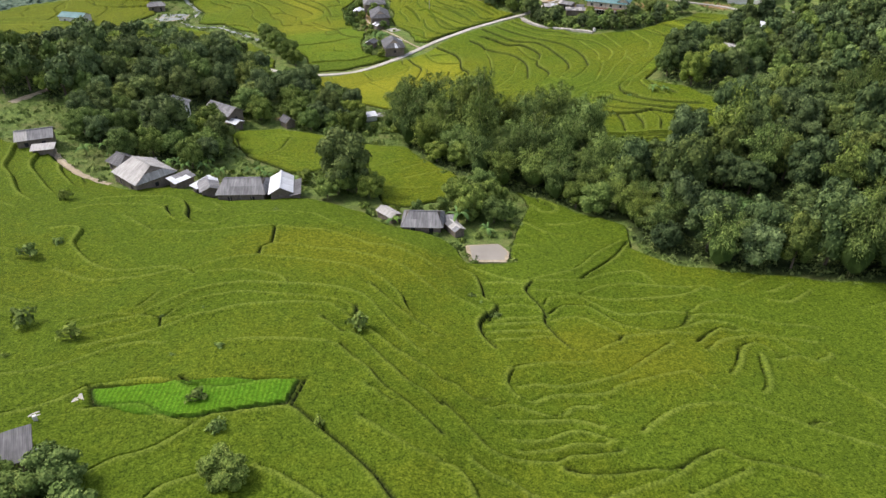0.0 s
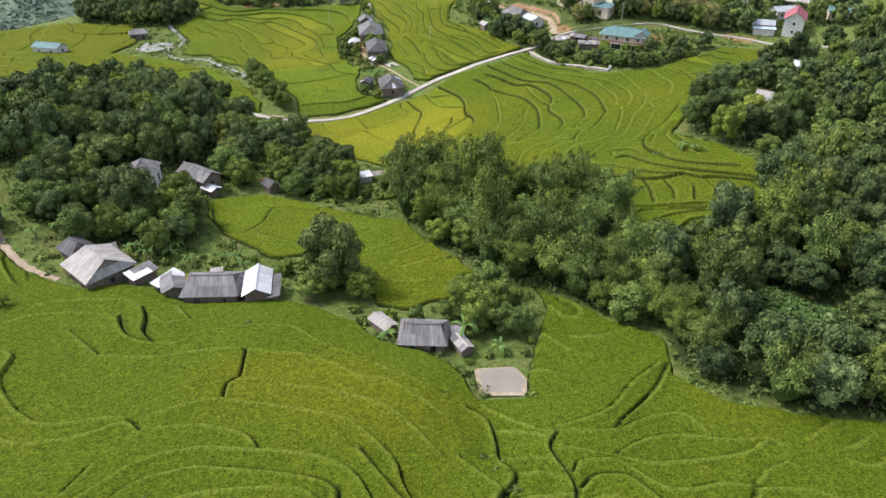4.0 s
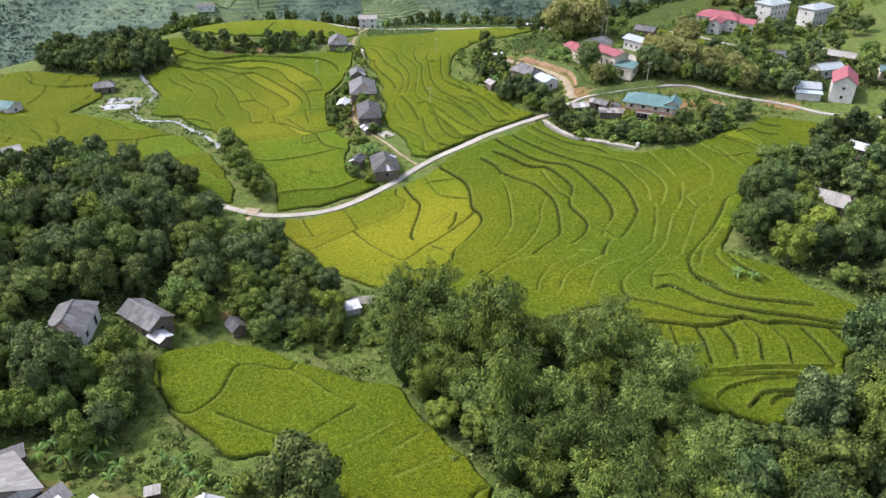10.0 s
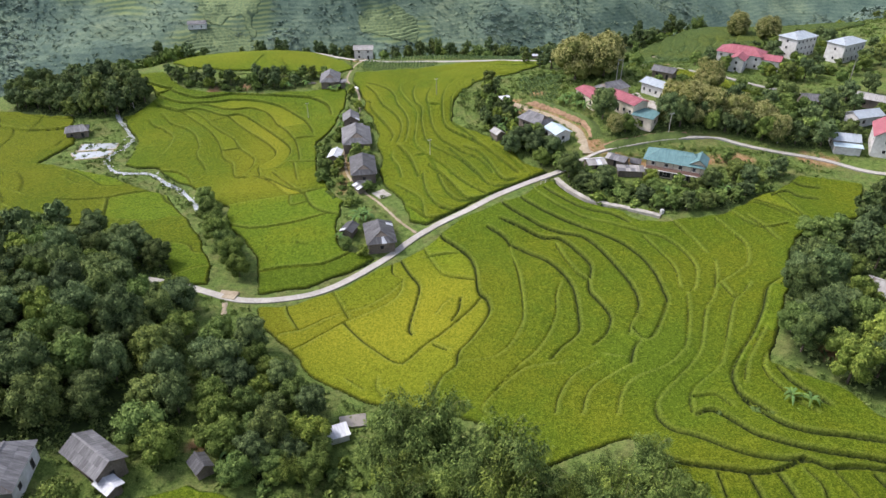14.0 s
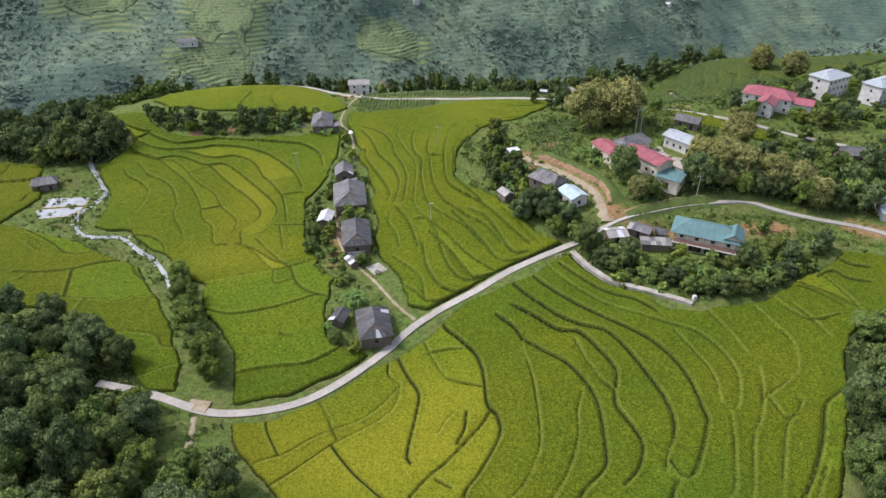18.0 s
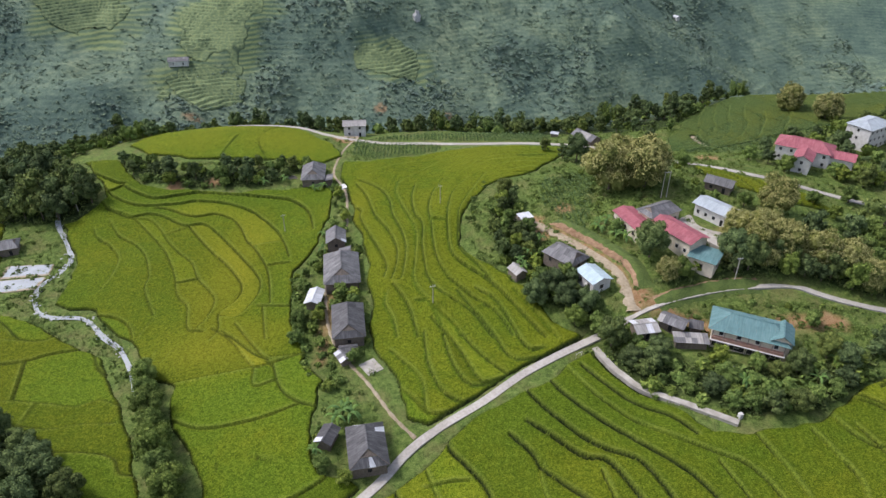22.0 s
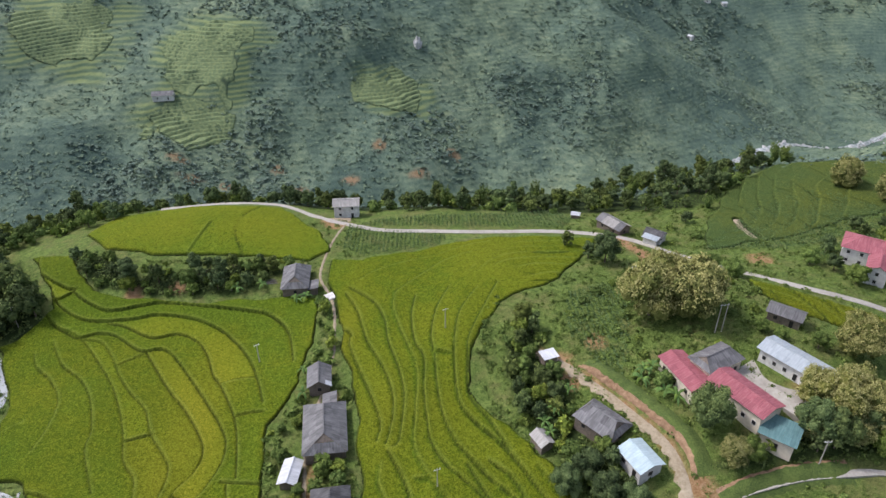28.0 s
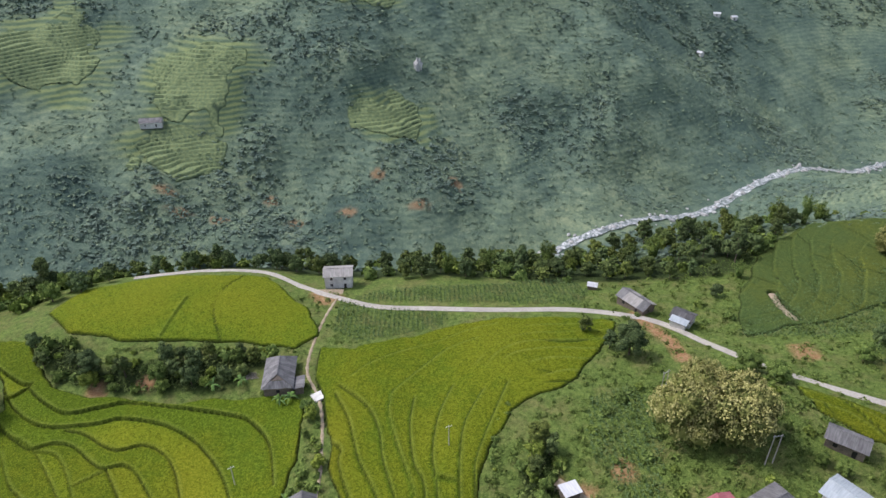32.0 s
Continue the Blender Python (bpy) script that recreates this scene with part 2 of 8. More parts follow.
R_TEAL = sheet_material("roof_sheet_teal", (0.075, 0.150, 0.150), (0.105, 0.200, 0.197), (0.15, 0.25, 0.24), 0.7, spread_tone=0.16)
R_BLUE = sheet_material("roof_sheet_pale_blue", (0.33, 0.43, 0.45), (0.43, 0.53, 0.55), (0.52, 0.61, 0.62), 0.6, spread_tone=0.14)
R_RED = sheet_material("roof_sheet_red", (0.22, 0.065, 0.078), (0.31, 0.095, 0.110), (0.39, 0.155, 0.165), 0.75, spread_tone=0.2)
R_STEEL = sheet_material("roof_sheet_steel", (0.27, 0.31, 0.325), (0.36, 0.40, 0.415), (0.44, 0.475, 0.49), 0.6, 0.0, spread_tone=0.12)


def water_material(name, colour, rough):
    m, n, l, b = shader(name, rough, 0, 0.5)
    l.new(ramp(n, l, noise_at(n, l, 0.25, 3), [(0.3, colour), (0.7, tuple(c * 1.25 for c in colour))]), b.inputs["Base Color"])
    bumped(n, l, b, noise_at(n, l, 1.5, 3), 0.1, 0.05)
    return m


MUDDY, CLEAR = water_material("muddy_water", (0.20, 0.178, 0.142), 0.4), water_material("pale_water", (0.30, 0.32, 0.31), 0.1)


def foam_material():
    m, n, l, b = shader("white_water", 0.5, 0, 0.4)
    l.new(ramp(n, l, noise_at(n, l, 0.35, 8, rough=0.75), [(0.44, (0.10, 0.13, 0.12)), (0.54, (0.36, 0.38, 0.37)), (0.66, (0.78, 0.79, 0.78))]), b.inputs["Base Color"])
    return m


FOAM = foam_material()

# ---- the lie of the land: heights known at places, spread smoothly between them ----
KNOWN_NEAR = [  # x, y, z on the near slope and the hollow below it
    (-120, 40, 24), (-60, 40, 20), (-13, 59, 13.4), (10, 40, 13), (60, 40, 11), (120, 40, 13), (-120, 75, 17), (-70, 80, 13), (-30, 75, 13.8), (-17, 68, 13.4),
    (6.5, 68, 9.5), (40, 72, 8), (47, 71, 8), (48, 80, 6.7), (30, 84, 6.3), (19, 92, 4.8), (28, 105, 3.9), (-10.6, 79.6, 11.3), (-42, 85, 11), (-36, 86, 11.4), (-69, 116, 7.6),
    (-54, 125, 6.8), (80, 75, 8), (-90, 120, 8.5), (-31, 119.5, 7.2), (-33, 126, 6.6), (15.5, 118, 2.5), (41, 120, 2.2)]
KNOWN_VALLEY = [  # the bowl of terraces under the road
    (-38, 146, 1.5), (-70, 150, 3), (-2.6, 128, 2.6), (85, 120, 3.5), (130, 120, 9), (0, 155, 0.3), (-15, 172, -0.4), (-49, 171, -0.4), (-42, 177, -1), (54.6, 177, 2), (-75, 194, 3),
    (-58, 194, 0), (-18, 207, -3.8), (52, 204, 3), (62, 207, 4.2), (69, 201, 5), (81, 196, 5.4), (65.6, 225, 2.8), (109, 237, 6.5), (14, 249, -2.5), (11, 247, -3.2), (-52, 254.5, -4.2), (13, 259.5, -1.6),
    (133, 270, 6), (-13, 279, -3.4), (67, 282, 3.7)]
KNOWN_UPPER = [  # house row, left flats and the knoll with the school
    (81, 281, 4.2), (-4, 285, -3.1), (-22, 291, -1.5), (41, 309, 2.7), (72, 303, 5.5), (84, 306, 6.2), (70, 313, 5), (-23, 325, -1), (43, 326, 8), (55, 318, 8.8), (0, 329, 2.5), (19, 336, 3.7),
    (28, 335, 5.5), (-15, 306, -1.4), (-43, 337, -2.5), (-115, 339, -7.3), (-81, 316, -6.9), (-91, 363, -4.2), (-71, 350, -5), (-55, 382, -3.5), (76, 339, 15.5), (79, 355, 16), (94, 351, 17),
    (-28, 353, -1), (-128, 359, -7.8), (-121, 372, -8), (11, 373, 7.5), (30, 362, 8.7)]
KNOWN_RIM = [  # the far edge over the gorge, and the flanks
    (-38, 369, 0), (135, 361, 10), (137, 399, 12), (-32, 402, 1.6), (-42, 408, 1.5), (76, 429, 3.6), (-125, 430, 1), (65, 436, 3.5), (112, 443, 2.6), (55, 457, -1.5), (132, 458, 5.2), (-36, 459, -2.2),
    (74, 380, 17), (60, 391, 11), (171, 472, 8), (-90, 290, -6), (120, 320, 8), (100, 200, 7), (150, 180, 14), (-110, 220, 8), (-100, 170, 6), (110, 150, 9), (0, 225, -3.2), (-200, 360, -8), (-200, 260, 4), (215, 300, 18)]
KNOWN_EDGE = [(-180, 450, -9), (-120, 470, -5), (0, 464, -1.5), (200, 400, 15), (220, 200, 24), (-220, 150, 14), (150, 490, 4), (40, 425, 5), (0, 425, 2.5), (150, 80, 14),
              (-100, 470, -2.4), (-75, 473, -2.2), (-58, 470, -2.2), (-95, 195, 6), (-70, 230, 0), (160, 235, 12)]
KNOWN_FAR = [  # the gorge and the mountain over the river
    (-400, 560, -60), (-150, 545, -75), (0, 510, -30), (0, 600, -125), (100, 530, -30), (200, 545, -25), (80, 640, -140), (128, 700, -125), (230, 760, -142), (413, 863, -157),
    (-9, 719, -104), (-121, 731, -89), (-29, 741, -90), (-190, 704, -80), (-212, 757, -60), (-9, 843, -41), (-56, 861, -8), (-200, 640, -112), (-400, 760, -40), (200, 880, -70), (320, 740, -110),
    (367, 1104, -70), (0, 1000, 50), (-300, 950, 40), (-600, 800, 60), (650, 1000, -140), (600, 700, -60), (450, 600, 0), (300, 520, 8), (0, 1500, 260)]
KNOWN_BEYOND = [(-800, 1200, 260), (800, 1500, 240), (0, 2400, 520), (1500, 1000, 200), (-1500, 1000, 300), (1200, 400, 150), (-1000, 300, 120), (0, -400, 80), (700, -200, 90), (-700, -200, 90)]


def spread(known, soft):
    """A thin plate over known heights, as a function of two arrays."""
    k = np.array(known, float)
    c = k[:, :2] / 100.0

    def kernel(d2):
        return 0.5 * d2 * np.log(d2 + 1e-9)
    n = len(c)
    a = np.zeros((n + 3, n + 3))
    a[:n, :n] = kernel(((c[:, None] - c[None]) ** 2).sum(-1)) + soft * np.eye(n)
    a[:n, n:] = np.c_[np.ones(n), c]
    a[n:, :n] = a[:n, n:].T
    w = np.linalg.solve(a, np.r_[k[:, 2], 0, 0, 0])

    def height(x, y):
        x, y = np.asarray(x, float) / 100.0, np.asarray(y, float) / 100.0
        out = w[n] + w[n + 1] * x + w[n + 2] * y
        for (cx, cy), wi in zip(c, w[:n]):
            out = out + wi * kernel((x - cx) ** 2 + (y - cy) ** 2)
        return out
    return height


CONTOURS = []
CONTOURS += [  # near slope
    (3.00, [(-56, 146), (-49, 140), (-31, 141), (-19, 135), (-8, 127), (3, 121), (6, 112), (9, 102)]),
    (5.00, [(-74, 137), (-58, 133), (-50, 126), (-39, 129), (-31, 130), (-17, 123), (-7, 117), (1, 111), (4, 103)]),
    (6.00, [(-65, 127), (-57, 122), (-47, 120), (-33, 122), (-21, 119), (-8, 113), (-1, 107), (4, 100), (8, 93)]),
    (7.00, [(-31, 114), (-19, 112), (-8, 106), (-3, 97), (-1, 89)]),
    (8.00, [(-69, 115), (-64, 107), (-56, 104), (-45, 104), (-39, 107), (-31, 107), (-20, 106), (-11, 102), (-6, 95), (-2, 88), (2, 83)]),
    (9.00, [(-64, 98), (-48, 99), (-38, 102), (-25, 99), (-14, 99), (-10, 95), (-5, 87), (-1, 81)]),
    (10.00, [(-61, 92), (-45, 92), (-37, 93), (-28, 93), (-18, 91), (-13, 89), (-8, 82)]),
    (11.00, [(-57, 87), (-47, 86), (-43, 88), (-36, 89), (-26, 88), (-20, 88), (-15, 86), (-10, 80)]),
    (12.00, [(-54, 81), (-41, 83), (-36, 85), (-27, 85), (-17, 83), (-12, 79)]),
]
CONTOURS += [  # foot of the picture
    (12.00, [(-63, 78), (-46, 76), (-38, 78), (-31, 80), (-23, 83), (-17, 82), (-10, 74), (-3, 64), (2, 55)]),
    (13.00, [(-60, 72), (-44, 72), (-34, 73), (-23, 77), (-15, 76), (-6, 67), (1, 56), (5, 51)]),
    (14.00, [(-39, 53), (-30, 60), (-23, 62), (-18, 63), (-13, 59), (-8, 53), (-4, 49)]),
    (5.00, [(17, 100), (25, 99), (32, 92), (42, 90), (52, 92), (69, 87)]),
    (6.00, [(21, 89), (31, 85), (42, 86), (49, 83), (60, 79), (69, 76)]),
    (8.00, [(12, 75), (17, 78), (27, 73), (36, 75), (45, 71), (54, 68), (60, 63)]),
    (9.00, [(14, 60), (23, 60), (33, 65), (42, 67), (51, 63), (57, 59)]),
    (10.00, [(9, 53), (16, 56), (28, 55), (35, 58), (46, 55), (53, 53)]),
]
CONTOURS += [  # bowl under the road
    (-2.80, [(12, 265), (14, 251), (11, 241), (4, 228), (1, 219), (1, 208)]),
    (-1.40, [(22, 275), (23, 255), (22, 241), (17, 230), (11, 216), (12, 205)]),
    (-0.70, [(31, 277), (37, 252), (35, 238), (29, 226), (20, 215), (19, 207)]),
    (0.00, [(36, 270), (42, 255), (42, 239), (38, 228), (32, 219), (26, 213), (24, 204)]),
    (0.70, [(15, 291), (26, 280), (41, 267), (50, 254), (50, 242), (46, 231), (40, 222), (32, 214), (30, 204)]),
    (1.40, [(39, 281), (54, 265), (58, 251), (56, 239), (49, 228), (42, 220), (37, 206)]),
    (2.10, [(23, 296), (40, 288), (57, 272), (63, 252), (61, 240), (56, 225), (47, 213), (44, 204)]),
    (2.10, [(30, 302), (49, 289), (66, 271), (69, 252), (65, 236), (55, 219), (49, 210)]),
    (2.80, [(55, 284), (74, 273), (84, 265), (84, 258), (70, 239), (65, 224), (55, 214), (52, 207)]),
    (4.20, [(69, 282), (97, 273), (97, 265), (83, 247), (74, 233), (66, 223), (61, 211), (65, 204), (78, 200)]),
]
CONTOURS += [  # bowl, southern lip
    (4.20, [(44, 191), (60, 191), (80, 194), (96, 186)]),
    (2.80, [(45, 176), (62, 177), (79, 178)]),
]
CONTOURS += [  # long strips
    (1.50, [(-34, 396), (-26, 381), (-19, 366), (-14, 346)]),
    (3.00, [(-25, 402), (-13, 379), (-11, 358)]),
    (3.75, [(-19, 413), (-11, 388), (-10, 367)]),
    (3.75, [(-3, 401), (-6, 385), (-3, 367)]),
    (4.50, [(12, 416), (1, 394), (-1, 371)]),
    (6.75, [(20, 412), (11, 389), (5, 372)]),
]
CONTOURS += [  # long strips by the road
    (-1.50, [(-17, 319), (-9, 301), (-2, 289)]),
    (-0.75, [(-4, 328), (-2, 313), (-3, 300), (-0, 292)]),
    (0.75, [(0, 325), (4, 316), (9, 299), (16, 294)]),
    (1.50, [(6, 330), (11, 319), (22, 303)]),
    (2.25, [(12, 334), (16, 323), (28, 308)]),
    (3.75, [(9, 356), (16, 342), (27, 321), (36, 308)]),
]
CONTOURS += [  # flats by the stream
    (-2.40, [(-145, 434), (-121, 408), (-99, 399), (-83, 399), (-62, 390), (-50, 377), (-44, 357)]),
    (-4.00, [(-114, 395), (-93, 391), (-76, 380), (-67, 366), (-57, 346), (-59, 328), (-68, 312)]),
    (-4.80, [(-111, 386), (-97, 379), (-80, 355), (-70, 334), (-66, 326)]),
    (-5.60, [(-116, 388), (-101, 373), (-86, 347), (-76, 325)]),
    (-2.80, [(-84, 388), (-64, 378), (-53, 361), (-46, 336), (-42, 316)]),
]
CONTOURS += [  # field behind the trees
    (-0.40, [(-52, 173), (-49, 171), (-43, 173), (-41, 182)]),
    (-0.40, [(-46, 170), (-34, 166), (-24, 166), (-14, 173)]),
    (-1.60, [(-44, 188), (-32, 184), (-24, 182), (-19, 178), (-9, 179)]),
    (0.00, [(-14, 171), (-7, 165), (-1, 156), (8, 152)]),
]

land = spread(KNOWN_NEAR + KNOWN_VALLEY + KNOWN_UPPER + KNOWN_RIM + KNOWN_EDGE + KNOWN_FAR + KNOWN_BEYOND
              + [(x, y, z) for z, line in CONTOURS for x, y in line], 0.003)


# ---- tools for building ----
def mesh_of(name, verts, faces, mat=None, smooth=False, attrs=None):
    me = bpy.data.meshes.new(name)
    v, f = np.asarray(verts, np.float32), np.asarray(faces, np.int32)
    k = f.shape[1]
    me.vertices.add(len(v))
    me.vertices.foreach_set("co", v.ravel())
    me.loops.add(f.size)
    me.loops.foreach_set("vertex_index", f.ravel())
    me.polygons.add(len(f))
    me.polygons.foreach_set("loop_start", np.arange(0, f.size, k, dtype=np.int32))
    me.polygons.foreach_set("use_smooth", np.full(len(f), smooth))
    for key, val in (attrs or {}).items():
        me.attributes.new(key, "FLOAT", "POINT").data.foreach_set("value", np.asarray(val, np.float32).ravel())
    me.update()
    me.validate()
    if mat:
        me.materials.append(mat)
    return me


def part(name, data, material, parent, label=""):
    """One mesh object under a thing or a part; data: a bmesh or a mesh."""
    if isinstance(data, bmesh.types.BMesh):
        me = bpy.data.meshes.new(name)
        data.to_mesh(me)
        data.free()
        me.materials.append(material)
    else:
        me = data
    ob = new(name, me)
    ob.parent = parent
    return tagged(ob, label)


def box(sx, sy, sz, x=0.0, y=0.0, z=0.0, bevel=0.0):
    """A block with its foot at z."""
    bm = bmesh.new()
    bmesh.ops.create_cube(bm, size=1.0, matrix=Matrix.Translation((x, y, z + sz / 2)) @ Matrix.Diagonal((sx, sy, sz, 1)))
    if bevel:
        bmesh.ops.bevel(bm, geom=bm.edges[:], offset=bevel, segments=1, affect="EDGES")
    return bm


def prism(points, depth):
    """A plate: a polygon in space, thickened downwards by depth."""
    bm = bmesh.new()
    f = bm.faces.new([bm.verts.new(p) for p in points])
    bm.normal_update()
    nrm = f.normal.copy()
    low = [bm.verts.new(Vector(p) - nrm * depth) for p in points]
    top = list(f.verts)
    bm.faces.new(low[::-1])
    for i in range(len(points)):
        bm.faces.new((top[i], low[i], low[(i + 1) % len(low)], top[(i + 1) % len(top)]))
    bmesh.ops.recalc_face_normals(bm, faces=bm.faces[:])
    return bm


def pole(r1, r2, a, b, sides=7):
    """A tapered stick from a to b."""
    a, b = Vector(a), Vector(b)
    bm = bmesh.new()
    bmesh.ops.create_cone(bm, cap_ends=True, segments=sides, radius1=r1, radius2=r2, depth=(b - a).length,
                          matrix=Matrix.Translation((a + b) / 2) @ (b - a).to_track_quat("Z", "Y").to_matrix().to_4x4())
    return bm


def thing(name, label, category, x=0.0, y=0.0, z=None, turn=0.0, group="", kind=""):
    ob = new(name)
    ob.empty_display_size = 0.5
    ob.matrix_basis = pose(x, y, gz(x, y) if z is None else z, 0, 0, turn)
    return tagged(ob, label, category, group, kind)


def step(a, b, x):
    t = np.clip((x - a) / (b - a), 0, 1)
    return t * t * (3 - 2 * t)


def inside(poly, x, y):
    odd = np.zeros(x.shape, bool)
    for (x1, y1), (x2, y2) in zip(poly, poly[1:] + poly[:1]):
        cut = (y1 > y) != (y2 > y)
        odd ^= cut & (x < (x2 - x1) * (y - y1) / ((y2 - y1) or 1e-9) + x1)
    return odd


def line_gap(line, x, y):
    """Distance to a broken line."""
    out = np.full(x.shape, 1e9)
    for (x1, y1), (x2, y2) in zip(line, line[1:]):
        dx, dy = x2 - x1, y2 - y1
        t = np.clip(((x - x1) * dx + (y - y1) * dy) / (dx * dx + dy * dy + 1e-9), 0, 1)
        out = np.minimum(out, (x - x1 - t * dx) ** 2 + (y - y1 - t * dy) ** 2)
    return np.sqrt(out)


def into(poly, x, y):
    """How far inside a closed outline (negative: outside)."""
    d = line_gap(poly + poly[:1], x, y)
    return np.where(inside(poly, x, y), d, -d)


def soft_line(points, gap=1.5):
    """A smooth curve through points, as many short steps."""
    p = np.array(points, float)
    p = np.vstack([2 * p[0] - p[1], p, 2 * p[-1] - p[-2]])
    out = []
    for i in range(1, len(p) - 2):
        n = max(2, int(np.linalg.norm(p[i + 1] - p[i]) / gap))
        for t in np.linspace(0, 1, n, endpoint=False):
            a, b, c, d = p[i - 1:i + 3]
            out.append(0.5 * (2 * b + (c - a) * t + (2 * a - 5 * b + 4 * c - d) * t * t + (3 * b - a - 3 * c + d) * t ** 3))
    out.append(p[-2])
    return np.array(out)


def value_noise(x, y, size, seed):
    """Smooth noise from 0 to 1 with lumps of that size."""
    r = np.random.RandomState(seed)
    tab = r.rand(64, 64)
    u, v = x / size + 1000, y / size + 1000
    i, j = np.floor(u).astype(int), np.floor(v).astype(int)
    a, b = u - i, v - j
    a, b = a * a * (3 - 2 * a), b * b * (3 - 2 * b)
    i0, i1, j0, j1 = i % 64, (i + 1) % 64, j % 64, (j + 1) % 64
    return (tab[i0, j0] * (1 - a) + tab[i1, j0] * a) * (1 - b) + (tab[i0, j1] * (1 - a) + tab[i1, j1] * a) * b

# ---- the plan: fields, roads, water, woods ----
NEAR = [(-118, 169), (-98, 162), (-88, 155), (-80, 148), (-69, 144), (-56, 145), (-48, 138), (-31, 139.5), (-19, 136), (-8, 127), (3, 121), (6.5, 117), (7, 111.5), (16, 112), (19, 125), (23, 138),
        (21, 147), (31, 138), (43, 128), (42, 118), (48, 111), (60, 107), (75, 103), (115, 91), (115, 22), (-40, 22), (-44, 54), (-55, 57), (-118, 57)]
MID = [(-57, 186), (-50, 171), (-35, 160), (-29, 160), (-14, 148), (-11, 140), (-4, 138), (6, 143), (11, 153), (2, 164), (-7, 178), (-22, 184), (-45, 195)]
BOWL = [(-45, 251), (-36, 252.5), (-22, 260), (-9, 272), (11, 289), (42, 307), (50, 294), (61, 280), (68, 279), (85, 281), (101, 291), (117, 301), (134, 296), (123, 277), (99, 268), (89, 248),
        (79, 232), (72, 217), (80, 209), (96, 187), (82, 181), (74, 167), (61, 163), (47, 169), (44, 187), (37, 199), (18, 194), (9, 206), (1, 212), (-9, 215), (-16, 216), (-24, 222), (-34, 234), (-44, 249)]
FLAT = [(-131, 390), (-115, 366), (-112, 344), (-99, 338.5), (-83, 324), (-72, 308), (-65, 303), (-60, 290), (-50, 275), (-45, 256.5), (-33, 258.5), (-22, 266.5), (-16, 272), (-24, 276), (-28, 287), (-27, 294),
        (-27, 303), (-33, 311), (-39, 330), (-42, 353), (-36, 366), (-34, 383), (-35, 402), (-50, 404), (-70, 404), (-91, 406), (-109, 411), (-124, 430), (-139, 432), (-119, 404), (-126, 393)]
WEST = [(-230, 400), (-192, 401), (-152, 391), (-141, 366), (-145, 348), (-117, 335), (-90, 319), (-81, 308), (-74, 296), (-68, 284), (-62, 270), (-58, 260), (-66, 259), (-77, 277), (-105, 298), (-132, 294), (-190, 300), (-230, 330)]
OVAL = [(-124, 443), (-119, 459), (-95, 465), (-58, 464), (-40, 444), (-35, 428), (-41, 422), (-55, 426), (-96, 427), (-113, 431)]
STRIP = [(-34, 423), (-23, 421), (7, 431), (23, 435), (53, 431), (56.7, 429.2), (49.5, 415.7), (39.5, 400.6), (28.7, 395.2), (19.3, 390.3), (12.1, 373.1), (8.6, 358.3), (25, 334), (34, 315), (39, 311.5), (18, 299.5), (0, 287.5), (-6, 290), (-9, 300),
         (-16, 315), (-18, 341), (-22, 364), (-29, 392), (-33, 408)]
SEEDBED = [(-45.5, 67.4), (-32.7, 68.1), (-17.2, 68.2), (-18.1, 62.8), (-29.7, 60.8), (-43.6, 63.6)]
EAST = [(91, 390), (105, 382), (122, 374), (130, 362), (112, 363), (98, 372), (92, 379)]

ROAD = [(-78, 263), (-66, 260), (-53, 255), (-46, 254), (-37, 255), (-29, 258), (-21, 264), (-12, 273), (-6, 281), (0, 286), (12, 293), (24, 302), (39, 310), (46, 313), (52, 316), (58, 318.5), (66, 321.5),
        (76, 323.5), (87, 324), (97, 324), (104, 321), (112, 318), (123, 315), (131, 311), (141, 303), (156, 296)]
PATH_HOUSES = [(-4, 285), (-10, 292), (-16, 302), (-23, 312), (-27.5, 322), (-30, 334), (-31, 350), (-28, 372), (-29, 390), (-31.5, 402), (-36, 412), (-36, 424), (-34, 440), (-32, 451)]
RIM_ROAD = [(-106, 467), (-98, 468.3), (-80, 470), (-60, 469), (-46, 460), (-34, 453), (-17, 444), (7, 441), (27, 439), (47, 438), (63, 433), (73, 427),
            (81, 414), (89, 400), (100, 389), (122, 379), (150, 366)]
SOIL_TRACK = [(28, 367), (34, 361), (41, 351), (47, 341), (52, 332), (53, 325), (53, 317)]
LEFT_TRACK = [(-120, 190), (-116, 198), (-112, 207), (-107, 218), (-104, 235)]
YARD_TRACK = [(-100, 168), (-92, 158), (-84, 151), (-76, 147)]
STREAM = [(-136, 400), (-132, 390), (-119, 369), (-122, 354), (-118, 343), (-112, 338), (-101, 336.5), (-92, 328), (-85, 322), (-77, 310), (-74, 303)]
WALL_LINE = [(41, 308), (44, 301), (46, 298), (49, 294), (56, 289), (67, 281.5)]
POND = [(7.5, 119.5), (14, 120), (15.5, 117), (15, 113.5), (8, 113.5)]
POOLS = [[(-138, 366), (-124, 367), (-123, 361), (-137, 359)], [(-138, 357), (-123, 359), (-123, 353), (-134, 351)]]
WASH = [(-19.5, 212), (-14, 213), (-13.5, 209.5), (-18.5, 209)]
RIVER = [(60, 668), (95, 690), (130, 705), (180, 735), (230, 762), (300, 800), (360, 836), (415, 866), (500, 915), (640, 1000)]
